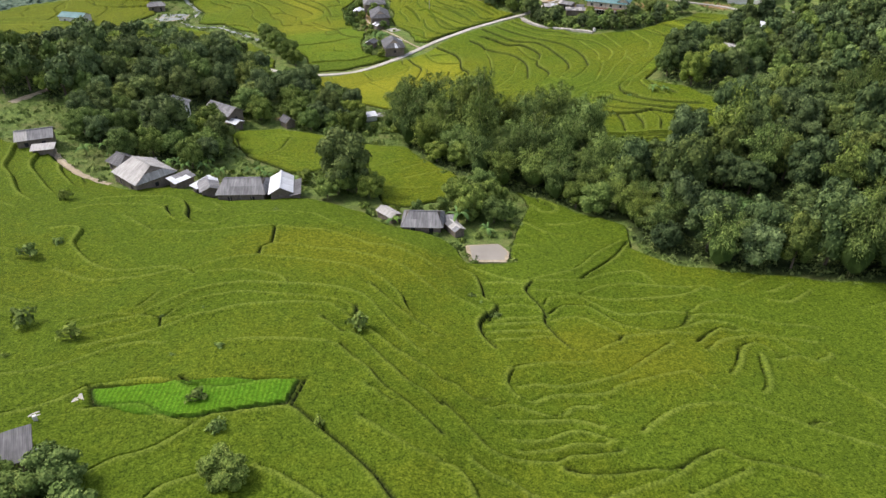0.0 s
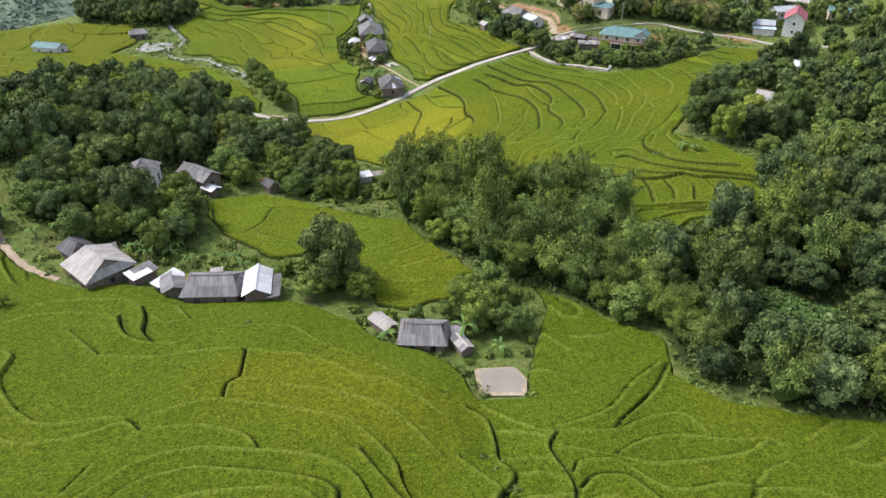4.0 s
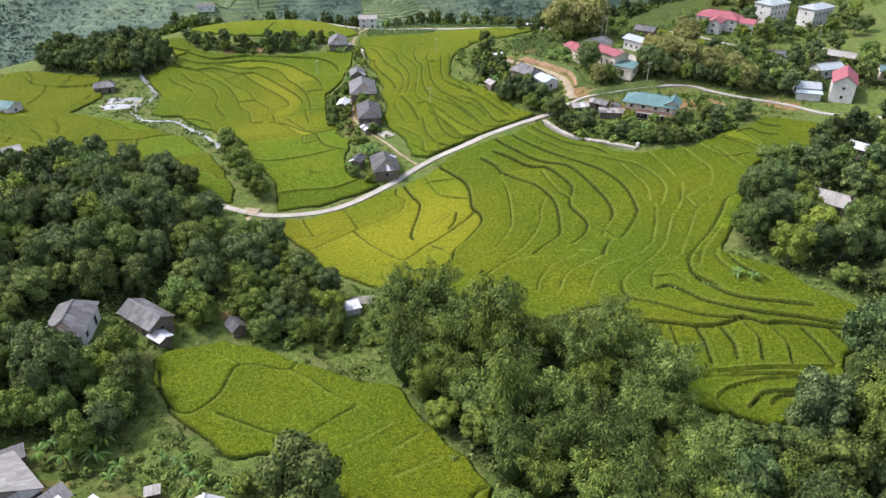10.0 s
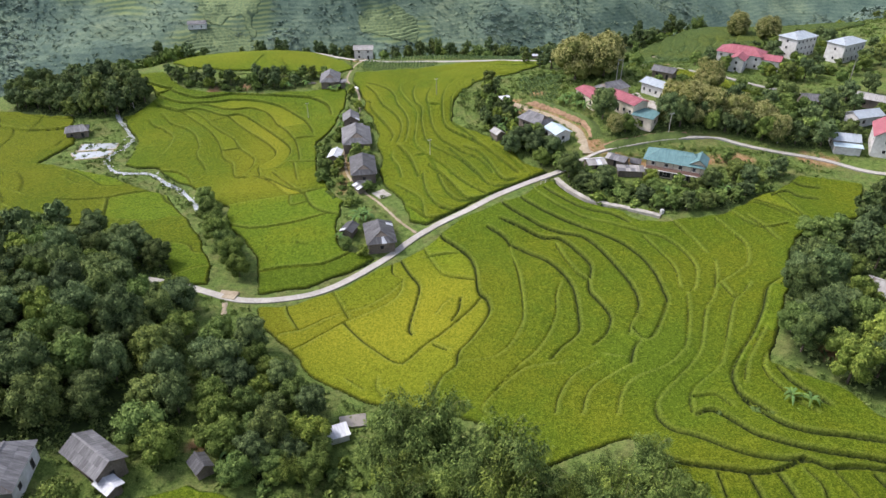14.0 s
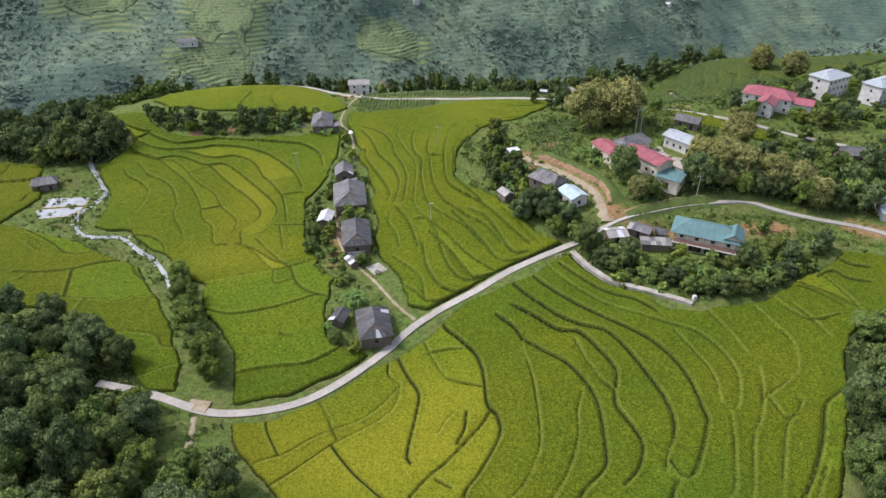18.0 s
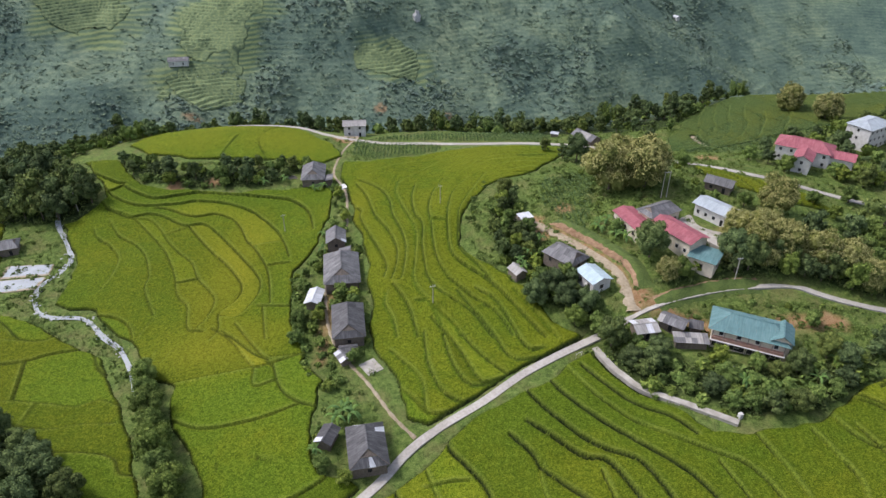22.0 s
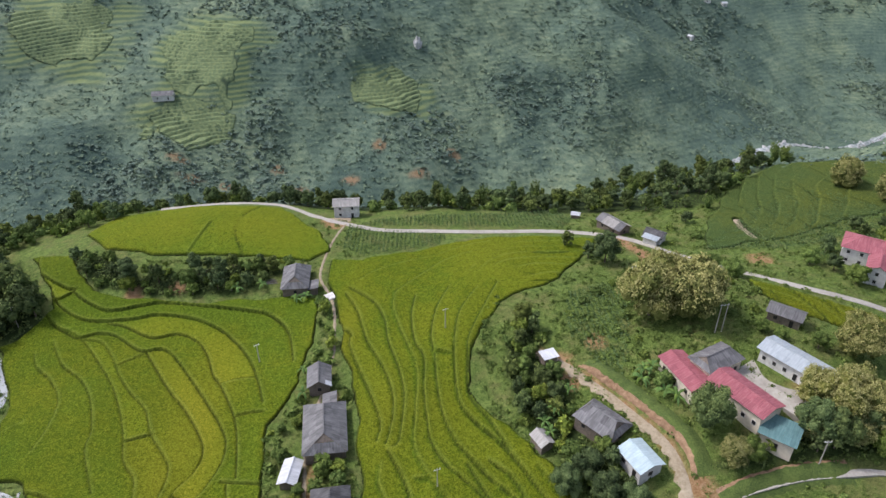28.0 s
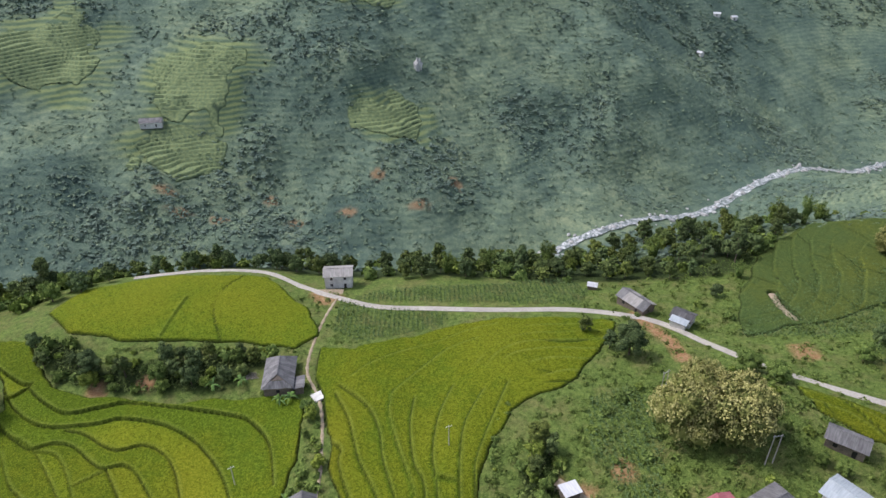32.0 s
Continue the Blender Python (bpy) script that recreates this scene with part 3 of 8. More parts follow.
WOODS = [
    [(-150, 247), (-122, 281), (-110, 293), (-91, 293), (-73, 274), (-62, 252), (-55, 225), (-50, 209), (-60, 202), (-73, 197), (-86, 194), (-125, 195)],
    [(-51, 240), (-42, 234), (-31, 220), (-22, 208), (-21, 195), (-36, 194), (-47, 206)],
    [(-10, 203), (9, 198), (14, 184), (28, 188), (38, 192), (41, 178), (45, 163), (50, 154), (43, 131), (31, 140), (21, 148), (12, 152), (2, 165), (-6, 179)],
    [(44, 140), (50, 154), (63, 160), (82, 179), (98, 184), (140, 180), (160, 110), (120, 92), (75, 105), (48, 113), (43, 122)],
    [(92, 262), (101, 268), (124, 275), (140, 295), (180, 284), (150, 182), (100, 188), (82, 211), (76, 217), (80, 231)],
    [(-100, 190), (-92, 170), (-78, 163), (-59, 160), (-54, 172), (-60, 185), (-67, 184), (-80, 188)],
    [(39, 303), (46, 308), (54, 305), (66, 300), (85, 296), (102, 299), (110, 303), (100, 291), (86, 284), (69, 284), (60, 290), (52, 293), (46, 300)],
    [(-160, 432), (-147, 428), (-122, 402), (-120, 392), (-142, 391), (-175, 388), (-190, 420)],
    [(-122, 428), (-109, 427), (-95, 417), (-79, 420), (-60, 421), (-46, 418), (-60, 408), (-89, 408), (-108, 413)],
    [(-150, 470), (-100, 476), (-40, 474), (-25, 470), (50, 462), (110, 462), (150, 500), (100, 520), (0, 500), (-100, 520), (-200, 480)],
    [(127, 354), (172, 364), (190, 320), (152, 322), (125, 320), (104, 328)],
    [(20, 372), (28, 376), (32, 352), (34, 342), (44, 318), (38, 314), (30, 330), (22, 345), (19, 360)],
    [(58, 326), (75, 326), (100, 328), (118, 322), (125, 340), (112, 345), (96, 338), (70, 331)]]
HILLSIDE = [(92, 418), (108, 424), (122, 426), (150, 434), (185, 440), (225, 462), (215, 495), (170, 492), (140, 486), (118, 470), (102, 446)]
FIELDS = (HILLSIDE, NEAR, MID, BOWL, FLAT, WEST, OVAL, STRIP, EAST)
ROAD_L, RIM_L, STREAM_L, RIVER_L = (soft_line(p) for p in (ROAD, RIM_ROAD, STREAM, RIVER))


def shape(x, y):
    """The land as it lies: smooth hills, the river's bed, terraces cut into the far mountain."""
    z = land(x, y)
    far = step(478, 560, y)
    z = z + far * (20 * (value_noise(x, y, 90, 1) - 0.5) + 10 * (value_noise(x, y, 34, 2) - 0.5) + 3.6 * (value_noise(x, y, 11, 3) - 0.5)) * (1 - 0.8 * np.exp(-(line_gap(RIVER, x, y) / 40) ** 2))
    z = z + (1 - far) * 0.35 * (value_noise(x, y, 6, 4) - 0.5)
    return z


FAR_PLOTS = ((-184, 800, 36, 34), (-30, 790, 27, 20), (-62, 905, 28, 16), (-196, 742, 34, 14), (-310, 830, 45, 40))


def ring(cx, cy, rx, ry):
    return [(cx + rx * math.cos(a), cy + ry * math.sin(a)) for a in np.linspace(0, 2 * math.pi, 18)[:-1]]


def far_rim(n, x, y):
    """Metres inside the uneven edge of a terraced plot on the mountain."""
    return into(ring(*FAR_PLOTS[n]), x, y) + 26 * (value_noise(x, y, 20, 300 + n) - 0.5) + 8 * (value_noise(x, y, 6, 320 + n) - 0.5)


def far_fields(x, y):
    """Where the mountain beyond the river is terraced."""
    out = 0.0 * x
    for cx, cy, rx, ry in FAR_PLOTS:
        out = np.maximum(out, step(1.6, 0.9, np.hypot((x - cx) / rx, (y - cy) / ry) + 0.9 * (value_noise(x, y, 16, 340) - 0.5)))
    return out * step(480, 560, y)


gx = np.r_[np.linspace(-1500, -420, 28)[:-1], np.arange(-420, -160, 5.0), np.arange(-160, 176, 1.2), np.arange(176, 520, 5.0), np.linspace(520, 1500, 28)]
gy = np.r_[np.linspace(-500, 20, 14)[:-1], np.arange(20, 484, 1.2), np.arange(484, 980, 2.6), np.linspace(980, 2500, 40)]
GX, GY = np.meshgrid(gx, gy)
GZ = shape(GX, GY)


def gz(x, y):
    """Height of the ground at one place."""
    i, j = min(max(np.searchsorted(gx, x) - 1, 0), len(gx) - 2), min(max(np.searchsorted(gy, y) - 1, 0), len(gy) - 2)
    a, b = (x - gx[i]) / (gx[i + 1] - gx[i]), (y - gy[j]) / (gy[j + 1] - gy[j])
    return float((GZ[j, i] * (1 - a) + GZ[j, i + 1] * a) * (1 - b) + (GZ[j + 1, i] * (1 - a) + GZ[j + 1, i + 1] * a) * b)


def field_rim(outline, x, y):
    """Metres inside a field's edge, which wanders a little about its outline."""
    return into(outline, x, y) + 2.4 * (value_noise(x, y, 9, 901) - 0.5) + 0.8 * (value_noise(x, y, 3, 902) - 0.5)


sheet = GZ.copy()
for f in FIELDS:
    sheet -= 1.0 * step(0.4, 1.6, field_rim(f, GX, GY))
for n_ in range(len(FAR_PLOTS)):
    sheet -= 3.6 * step(1.0, 9.0, far_rim(n_, GX, GY))
for pond in [POND, WASH] + POOLS:
    sheet -= 0.7 * step(-0.3, 0.5, into(pond, GX, GY))
sheet -= 0.5 * step(1.8, 0.8, line_gap(STREAM, GX, GY))
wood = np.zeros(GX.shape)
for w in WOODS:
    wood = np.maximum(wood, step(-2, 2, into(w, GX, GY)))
soil = step(3.5, 1.5, line_gap(SOIL_TRACK, GX, GY) + 3 * value_noise(GX, GY, 3, 5))
soil = np.maximum(soil, 0.9 * step(5, 2, line_gap([(56, 322), (62, 315), (72, 312), (88, 312), (104, 312)], GX, GY) + 4 * (value_noise(GX, GY, 3, 6) - 0.2)))
soil = np.maximum(soil, step(3.2, 1.2, line_gap([(64, 434), (67, 427), (70, 418), (70, 408)], GX, GY)) + 0 * GX)
soil = np.maximum(soil, step(2.4, 1.0, line_gap([(113, 445), (112, 437), (112, 430)], GX, GY)))
for cx, cy, r in ((42.5, 367, 4.5), (34.5, 356, 4.5), (34, 363, 4), (104, 408, 7), (-96, 409, 4), (-82, 411, 4), (-50, 400, 3), (128, 312, 8), (66, 346, 6), (-36, 452, 7), (-46, 204, 3), (85, 218, 3), (88, 340, 9), (-62, 141, 0.1)):
    soil = np.maximum(soil, 0.85 * step(r, r * 0.5, np.hypot(GX - cx, GY - cy) + r * 0.7 * (value_noise(GX, GY, 2.5, 8) - 0.4)))
for cx, cy in ((-190, 706), (-118, 717), (-100, 700), (-60, 708), (-10, 712), (-150, 690), (-178, 690), (-40, 735), (20, 740)):
    soil = np.maximum(soil, 0.7 * step(5.5, 2, np.hypot((GX - cx) / 1.8, GY - cy) + 4 * (value_noise(GX, GY, 4, 11) - 0.4)))
for yard in (((-55, 148), (-40, 150), (-34, 146)), ((-72, 150), (-60, 153)), ((-4, 132), (4, 132)), ((-29, 310), (-29, 330), (-27, 360))):
    soil = np.maximum(soil, 0.6 * step(3.5, 1.5, line_gap(list(yard), GX, GY) + 2 * value_noise(GX, GY, 2.5, 12)))
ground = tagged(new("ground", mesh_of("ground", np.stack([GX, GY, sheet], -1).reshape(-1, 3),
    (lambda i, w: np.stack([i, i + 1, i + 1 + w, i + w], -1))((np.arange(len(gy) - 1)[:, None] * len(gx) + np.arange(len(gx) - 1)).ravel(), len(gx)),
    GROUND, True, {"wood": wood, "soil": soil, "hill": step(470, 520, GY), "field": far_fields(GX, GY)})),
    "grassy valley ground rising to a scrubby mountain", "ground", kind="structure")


# ---- bunds between the paddies, as lines of the plan: strong ones bare, their shade painted darkest ----
BUNDS = []


def bund(strong, *points):
    BUNDS.append((strong, soft_line(points, 0.9)))


# the near slope
bund(0, (-75.2, 119.0), (-72.4, 119.9), (-69.3, 118.8), (-68.3, 114.0), (-67.6, 111.8), (-63.9, 107.5), (-60.5, 104.7), (-56.6, 102.7), (-52.1, 103.1), (-48.4, 104.0), (-45.4, 103.9), (-43.4, 102.6))
bund(0, (-66.1, 102.4), (-61.4, 99.8), (-56.7, 98.3), (-49.0, 99.9), (-46.3, 101.8), (-43.7, 102.7))
bund(0, (-44.6, 103.3), (-41.7, 100.4))
bund(0, (-42.9, 102.0), (-41.7, 103.5), (-37.7, 105.8), (-33.3, 107.3), (-28.3, 106.7), (-14.0, 103.2), (-10.3, 101.0), (-5.4, 95.6), (-4.2, 91.8), (-2.5, 88.2), (-1.2, 87.0))
bund(1, (-32.2, 107.9), (-32.5, 111.3), (-31.0, 113.0), (-31.4, 120.2))
bund(0, (-31.6, 112.6), (-26.4, 112.3), (-21.1, 110.7), (-16.0, 109.8), (-6.5, 106.2), (1.5, 97.3))
bund(0, (-56.1, 119.7), (-50.6, 119.3), (-46.0, 119.4), (-36.3, 121.0), (-26.6, 119.6), (-21.2, 119.5), (-16.3, 117.4), (-11.4, 113.9), (-6.8, 113.2), (1.6, 106.5))
bund(1, (-57.5, 132.1), (-55.5, 128.0), (-52.5, 124.7), (-48.1, 123.7), (-44.1, 124.0), (-40.9, 127.3), (-26.9, 128.5), (-23.1, 127.2), (-18.4, 123.5), (-3.7, 115.2), (1.7, 111.6))
bund(1, (-54.6, 135.9), (-52.4, 131.0), (-51.4, 127.2), (-48.6, 124.1))
bund(0, (-76.0, 129.7), (-71.9, 132.1), (-65.8, 133.0), (-60.5, 132.5), (-57.2, 131.3))
bund(0, (-74.0, 136.4), (-67.3, 138.0), (-61.4, 138.3), (-56.6, 137.4), (-49.2, 131.0), (-47.2, 131.2), (-44.7, 132.5))
bund(0, (-48.2, 136.8), (-44.5, 132.0))
bund(0, (-63.7, 126.6), (-56.1, 120.0))
bund(0, (-38.5, 101.1), (-33.4, 101.3), (-29.1, 100.4), (-26.0, 99.1), (-23.6, 96.0))
bund(0, (-46.1, 86.1), (-42.6, 90.2), (-40.6, 93.0), (-37.6, 95.1), (-34.1, 96.1), (-30.4, 96.6), (-17.5, 95.3), (-11.8, 93.1), (-9.4, 90.6), (-7.9, 87.8), (-2.9, 80.1), (-1.4, 78.6))
bund(1, (-41.4, 85.1), (-38.3, 89.9), (-32.9, 92.3), (-29.3, 92.6), (-20.0, 91.6), (-15.7, 90.7), (-13.2, 89.7), (-12.1, 88.6))
bund(1, (-12.1, 88.6), (-12.0, 85.5), (-13.0, 85.7))
bund(0, (-41.0, 84.1), (-34.9, 84.9), (-31.6, 86.7), (-27.9, 87.9), (-19.5, 88.6), (-16.3, 88.1), (-14.1, 86.7), (-12.4, 85.0))
bund(1, (-55.5, 84.0), (-49.1, 86.5), (-41.8, 84.7))
bund(0, (-47.1, 88.8), (-45.9, 92.9))
bund(0, (-41.9, 84.4), (-41.1, 81.9))
bund(0, (-53.8, 81.0), (-45.8, 85.3))
bund(0, (-50.1, 77.6), (-40.1, 81.8), (-37.0, 84.0), (-34.9, 84.9))
bund(1, (-16.6, 83.6), (-13.2, 80.1))
bund(1, (-9.7, 82.3), (-5.1, 78.0))
bund(0, (-11.4, 80.5), (-9.8, 78.1))
bund(1, (-9.9, 96.4), (-3.3, 87.6), (-1.5, 86.5), (1.2, 83.6))
bund(0, (8.7, 109.8), (14.9, 105.5), (17.5, 104.5), (27.0, 108.3), (33.4, 115.6), (38.8, 120.3))
bund(1, (27.9, 104.1), (29.8, 106.7), (33.2, 110.0), (37.1, 114.4), (40.9, 120.3))
bund(0, (16.6, 104.1), (19.8, 103.5), (27.8, 103.8), (31.4, 105.7), (35.7, 107.3), (39.5, 107.4), (41.2, 104.8), (42.2, 102.4))
bund(0, (26.6, 98.7), (30.8, 101.3), (34.9, 102.6), (38.6, 102.7), (42.6, 101.9), (46.2, 101.7), (49.9, 101.8), (51.9, 100.8))
bund(0, (19.2, 100.2), (30.3, 97.2), (33.8, 97.1), (42.5, 98.3), (45.7, 99.1), (48.9, 100.9))
bund(0, (19.5, 95.2), (20.7, 97.1), (23.4, 97.4), (26.8, 97.0), (32.4, 92.3), (40.0, 93.1), (42.6, 92.7), (44.4, 93.0))
bund(1, (20.1, 92.4), (22.2, 94.3), (25.1, 94.6), (27.7, 93.8), (31.4, 89.1), (33.7, 87.9), (36.6, 87.1), (40.5, 87.5), (42.2, 89.0), (43.8, 91.4))
bund(0, (44.4, 93.0), (47.2, 95.5), (50.0, 96.7))
bund(0, (44.0, 92.1), (48.5, 92.0), (52.5, 91.2), (55.6, 89.6), (63.8, 88.2))
bund(0, (20.2, 89.9), (22.0, 90.6), (24.7, 90.6), (27.0, 89.0), (30.7, 85.3))
bund(0, (25.2, 80.5), (28.2, 82.3), (31.0, 84.5), (33.3, 85.2), (41.4, 85.8))
bund(0, (41.7, 87.8), (45.8, 89.7), (48.8, 89.2), (52.0, 86.9), (55.9, 85.2), (61.2, 83.9))
bund(1, (42.3, 83.2), (45.1, 85.8), (47.4, 87.3), (49.9, 86.9))
bund(0, (42.7, 80.7), (46.1, 83.6), (49.3, 84.7), (52.7, 85.1), (55.6, 83.8), (56.7, 81.1))
bund(1, (29.5, 83.0), (31.0, 85.3))
bund(1, (47.8, 80.8), (50.0, 82.6), (52.2, 82.3), (53.7, 80.3))
bund(0, (9.6, 104.9), (13.2, 104.2), (16.7, 102.8))
bund(0, (9.0, 98.5), (12.5, 98.1), (16.0, 98.4))
bund(0, (11.0, 94.8), (14.4, 95.3), (17.8, 94.8))
bund(0, (10.5, 90.4), (18.9, 91.6))
bund(0, (8.7, 88.3), (18.9, 89.1))
bund(0, (8.4, 85.6), (18.4, 86.2))
bund(0, (9.2, 83.1), (14.2, 83.2), (19.0, 84.3))
bund(1, (18.5, 102.8), (17.1, 99.9), (18.9, 94.8), (19.4, 91.6), (18.9, 89.1), (20.4, 83.6), (21.8, 80.8))
bund(1, (5.5, 109.0), (8.5, 106.7), (9.4, 101.9), (9.5, 97.6), (11.5, 94.3), (8.2, 88.7), (8.3, 84.2), (9.9, 80.8))
bund(0, (56.8, 102.2), (59.6, 104.1), (62.5, 105.5))
bund(0, (61.3, 99.8), (66.1, 102.4))
bund(0, (60.2, 97.1), (63.2, 96.2), (68.1, 99.6))
bund(0, (3.7, 97.3), (9.7, 91.2), (9.3, 89.5))
bund(1, (-11.3, 79.6), (-8.9, 77.1), (-3.2, 69.6), (-0.9, 68.1), (1.4, 65.5))
bund(0, (-9.9, 82.5), (-7.2, 79.4), (1.5, 71.4))
bund(1, (-13.1, 76.3), (-11.0, 73.5), (-8.5, 71.1), (-6.5, 67.8), (-1.9, 63.6), (1.2, 59.8))
bund(1, (-18.0, 63.0), (-16.5, 62.0), (-7.8, 53.2), (-4.4, 48.5))
bund(1, (-17.0, 67.8), (-18.0, 63.0))
bund(0, (-43.7, 63.1), (-39.2, 63.8), (-36.3, 63.5), (-33.8, 61.8), (-29.3, 60.3), (-27.6, 61.5), (-23.6, 62.3), (-18.0, 63.0))
bund(0, (-39.0, 52.9), (-36.7, 54.9), (-33.6, 55.9), (-30.4, 58.5), (-29.1, 60.3))
bund(0, (-31.1, 48.6), (-29.9, 50.3), (-26.3, 52.1))
bund(0, (-19.7, 53.1), (-17.4, 52.1), (-11.8, 48.3))
bund(0, (-45.6, 67.6), (-38.8, 69.1), (-35.7, 68.9), (-33.3, 67.7), (-31.3, 66.2), (-29.7, 66.6), (-26.9, 66.2), (-20.4, 68.0), (-17.0, 67.8))
bund(1, (-33.6, 68.9), (-31.6, 67.2), (-29.9, 67.4))
bund(0, (-53.5, 61.7), (-50.5, 63.0), (-47.8, 64.9), (-45.6, 67.6))
bund(0, (-58.3, 70.2), (-52.2, 71.9), (-45.9, 76.6), (-42.1, 77.8), (-39.3, 77.6))
bund(0, (-8.4, 67.1), (-5.3, 64.6))
bund(0, (-8.9, 61.4), (-1.8, 56.1), (1.1, 55.0))
bund(0, (-28.7, 77.2), (-17.2, 76.9), (-13.4, 76.2))
bund(1, (1.5, 71.4), (3.6, 70.2), (5.5, 68.1), (7.1, 68.1))
bund(1, (1.4, 66.3), (2.8, 64.7), (6.0, 60.0), (8.2, 57.8), (15.1, 56.7), (16.6, 57.7), (20.0, 58.0), (23.6, 58.9))
bund(0, (1.1, 54.6), (2.9, 53.7), (4.1, 52.1), (5.2, 49.4))
bund(0, (5.2, 55.7), (7.3, 53.7), (9.5, 53.0), (11.5, 51.3))
bund(1, (16.2, 55.3), (19.2, 54.4), (26.7, 55.4), (29.4, 55.2), (35.1, 58.1), (36.8, 57.7), (38.1, 56.4), (41.1, 55.7), (46.3, 53.9))
bund(0, (19.7, 50.8), (26.5, 53.2), (29.1, 54.3), (30.4, 55.3))
bund(0, (29.8, 51.0), (37.4, 54.5))
bund(0, (27.3, 62.2), (30.6, 64.9), (34.2, 66.6), (38.6, 67.2), (42.0, 66.7), (44.6, 65.5), (49.7, 62.3), (54.8, 59.7), (57.5, 58.8))
bund(0, (49.5, 82.5), (47.6, 80.2), (45.9, 77.0), (44.0, 74.5))
bund(0, (50.2, 78.8), (48.3, 72.3), (46.7, 69.9))
bund(0, (38.2, 74.8), (40.1, 71.2))
bund(1, (49.6, 62.6), (50.8, 63.5), (51.9, 63.5))
bund(0, (60.4, 73.6), (63.1, 67.5))
bund(0, (12.2, 71.6), (15.5, 72.1), (18.7, 71.7), (26.2, 73.7), (29.6, 75.9), (37.3, 82.3))
bund(0, (12.2, 75.9), (15.6, 76.8), (23.1, 77.4))
bund(0, (13.9, 68.5), (17.3, 69.7), (24.2, 70.0), (27.4, 71.9), (37.6, 74.8), (39.5, 73.9))
bund(0, (8.0, 66.6), (11.2, 67.5), (16.6, 65.5), (19.0, 67.4), (22.1, 67.3))
bund(0, (8.8, 64.2), (19.0, 64.8), (22.3, 63.6))
bund(0, (10.9, 60.9), (14.4, 61.2), (17.6, 62.6), (20.1, 62.6), (23.1, 61.0))
bund(0, (11.2, 58.9), (14.5, 59.1), (17.6, 60.1), (22.0, 60.4))
bund(0, (53.0, 78.5), (56.6, 79.7), (58.9, 78.4), (61.6, 80.0))
bund(0, (11.8, 75.0), (10.9, 71.9), (12.0, 69.5))
# the bowl under the road
bund(0, (-38.3, 236.8), (-36.5, 239.6), (-31.3, 241.8), (-26.1, 246.0), (-21.4, 248.7), (-15.7, 251.4), (-10.9, 256.3), (-8.4, 260.0), (-7.5, 262.3))
bund(0, (-35.9, 232.1), (-31.7, 234.4), (-21.8, 244.1))
bund(0, (-21.8, 244.1), (-11.5, 251.2), (-8.2, 256.1), (-7.5, 262.3))
bund(0, (-25.6, 256.9), (-20.7, 245.9))
bund(0, (-37.1, 252.8), (-35.9, 248.1), (-32.5, 241.8))
bund(1, (-21.4, 243.8), (-18.1, 238.9), (-14.7, 234.7), (-7.8, 227.9), (-5.2, 229.2), (-1.4, 233.9), (3.4, 238.7), (10.3, 247.1), (12.6, 250.9))
bund(0, (-10.5, 269.8), (-10.3, 264.9), (-8.0, 262.4))
bund(1, (-8.7, 272.2), (-5.8, 264.6), (-3.1, 258.6), (-3.5, 252.6), (-5.4, 241.3), (-4.7, 238.4))
bund(0, (-1.7, 275.9), (0.6, 268.9), (4.0, 262.3), (11.4, 258.7))
bund(0, (-1.7, 271.7), (3.4, 272.6), (7.6, 272.7))
bund(1, (3.2, 284.5), (3.6, 280.6), (7.2, 276.0), (10.7, 270.6), (12.1, 264.1), (12.3, 253.6), (14.2, 249.9), (14.2, 244.0), (9.5, 234.7), (6.2, 229.9), (5.3, 225.0), (2.2, 221.9), (0.3, 216.7), (0.3, 210.6))
bund(0, (1.1, 246.2), (2.9, 249.6), (5.0, 252.1))
bund(1, (5.1, 242.8), (6.9, 246.9), (7.6, 251.7))
bund(0, (-12.4, 222.8), (-12.2, 219.9), (-10.7, 217.0))
bund(0, (-18.7, 223.2), (-15.1, 220.1))
bund(0, (0.2, 233.6), (3.6, 231.0))
bund(0, (-61.0, 327.0), (-53.4, 319.7), (-46.1, 309.7), (-41.4, 310.3), (-34.7, 312.9))
bund(1, (-40.8, 310.2), (-37.4, 301.1), (-32.6, 295.9), (-25.3, 292.9))
bund(0, (-55.0, 328.4), (-47.4, 317.6), (-40.6, 308.9))
bund(0, (10.7, 208.9), (10.2, 211.9), (17.2, 219.5), (21.2, 222.6), (28.6, 223.8))
bund(0, (6.1, 226.7), (12.8, 226.7), (16.7, 229.3), (20.6, 236.2), (22.6, 243.7), (23.3, 260.4), (22.3, 271.2), (23.1, 274.9))
bund(0, (-15.2, 313.7), (-10.5, 302.5), (-4.2, 294.9), (-1.2, 290.7), (4.8, 289.9))
bund(1, (-2.2, 319.8), (-1.1, 307.5), (1.9, 297.4), (6.9, 292.9), (11.9, 293.5))
bund(1, (2.8, 317.8), (5.2, 305.5), (9.1, 297.9), (15.2, 298.0))
bund(1, (7.7, 316.5), (12.7, 307.4), (19.4, 299.4))
bund(0, (-10.9, 313.4), (-3.2, 302.1), (-1.7, 291.6))
bund(1, (21.5, 296.1), (24.5, 290.5), (29.6, 284.1), (36.4, 277.9), (43.2, 273.8), (46.5, 267.4), (49.1, 259.2), (50.8, 252.1), (51.0, 244.5), (49.2, 239.0))
bund(1, (27.0, 300.0), (30.7, 292.9), (37.5, 285.0), (50.3, 272.7), (54.5, 267.3), (57.3, 260.6), (58.1, 253.9), (57.9, 247.7), (57.1, 241.9), (50.6, 230.3), (48.1, 229.3), (46.9, 233.1))
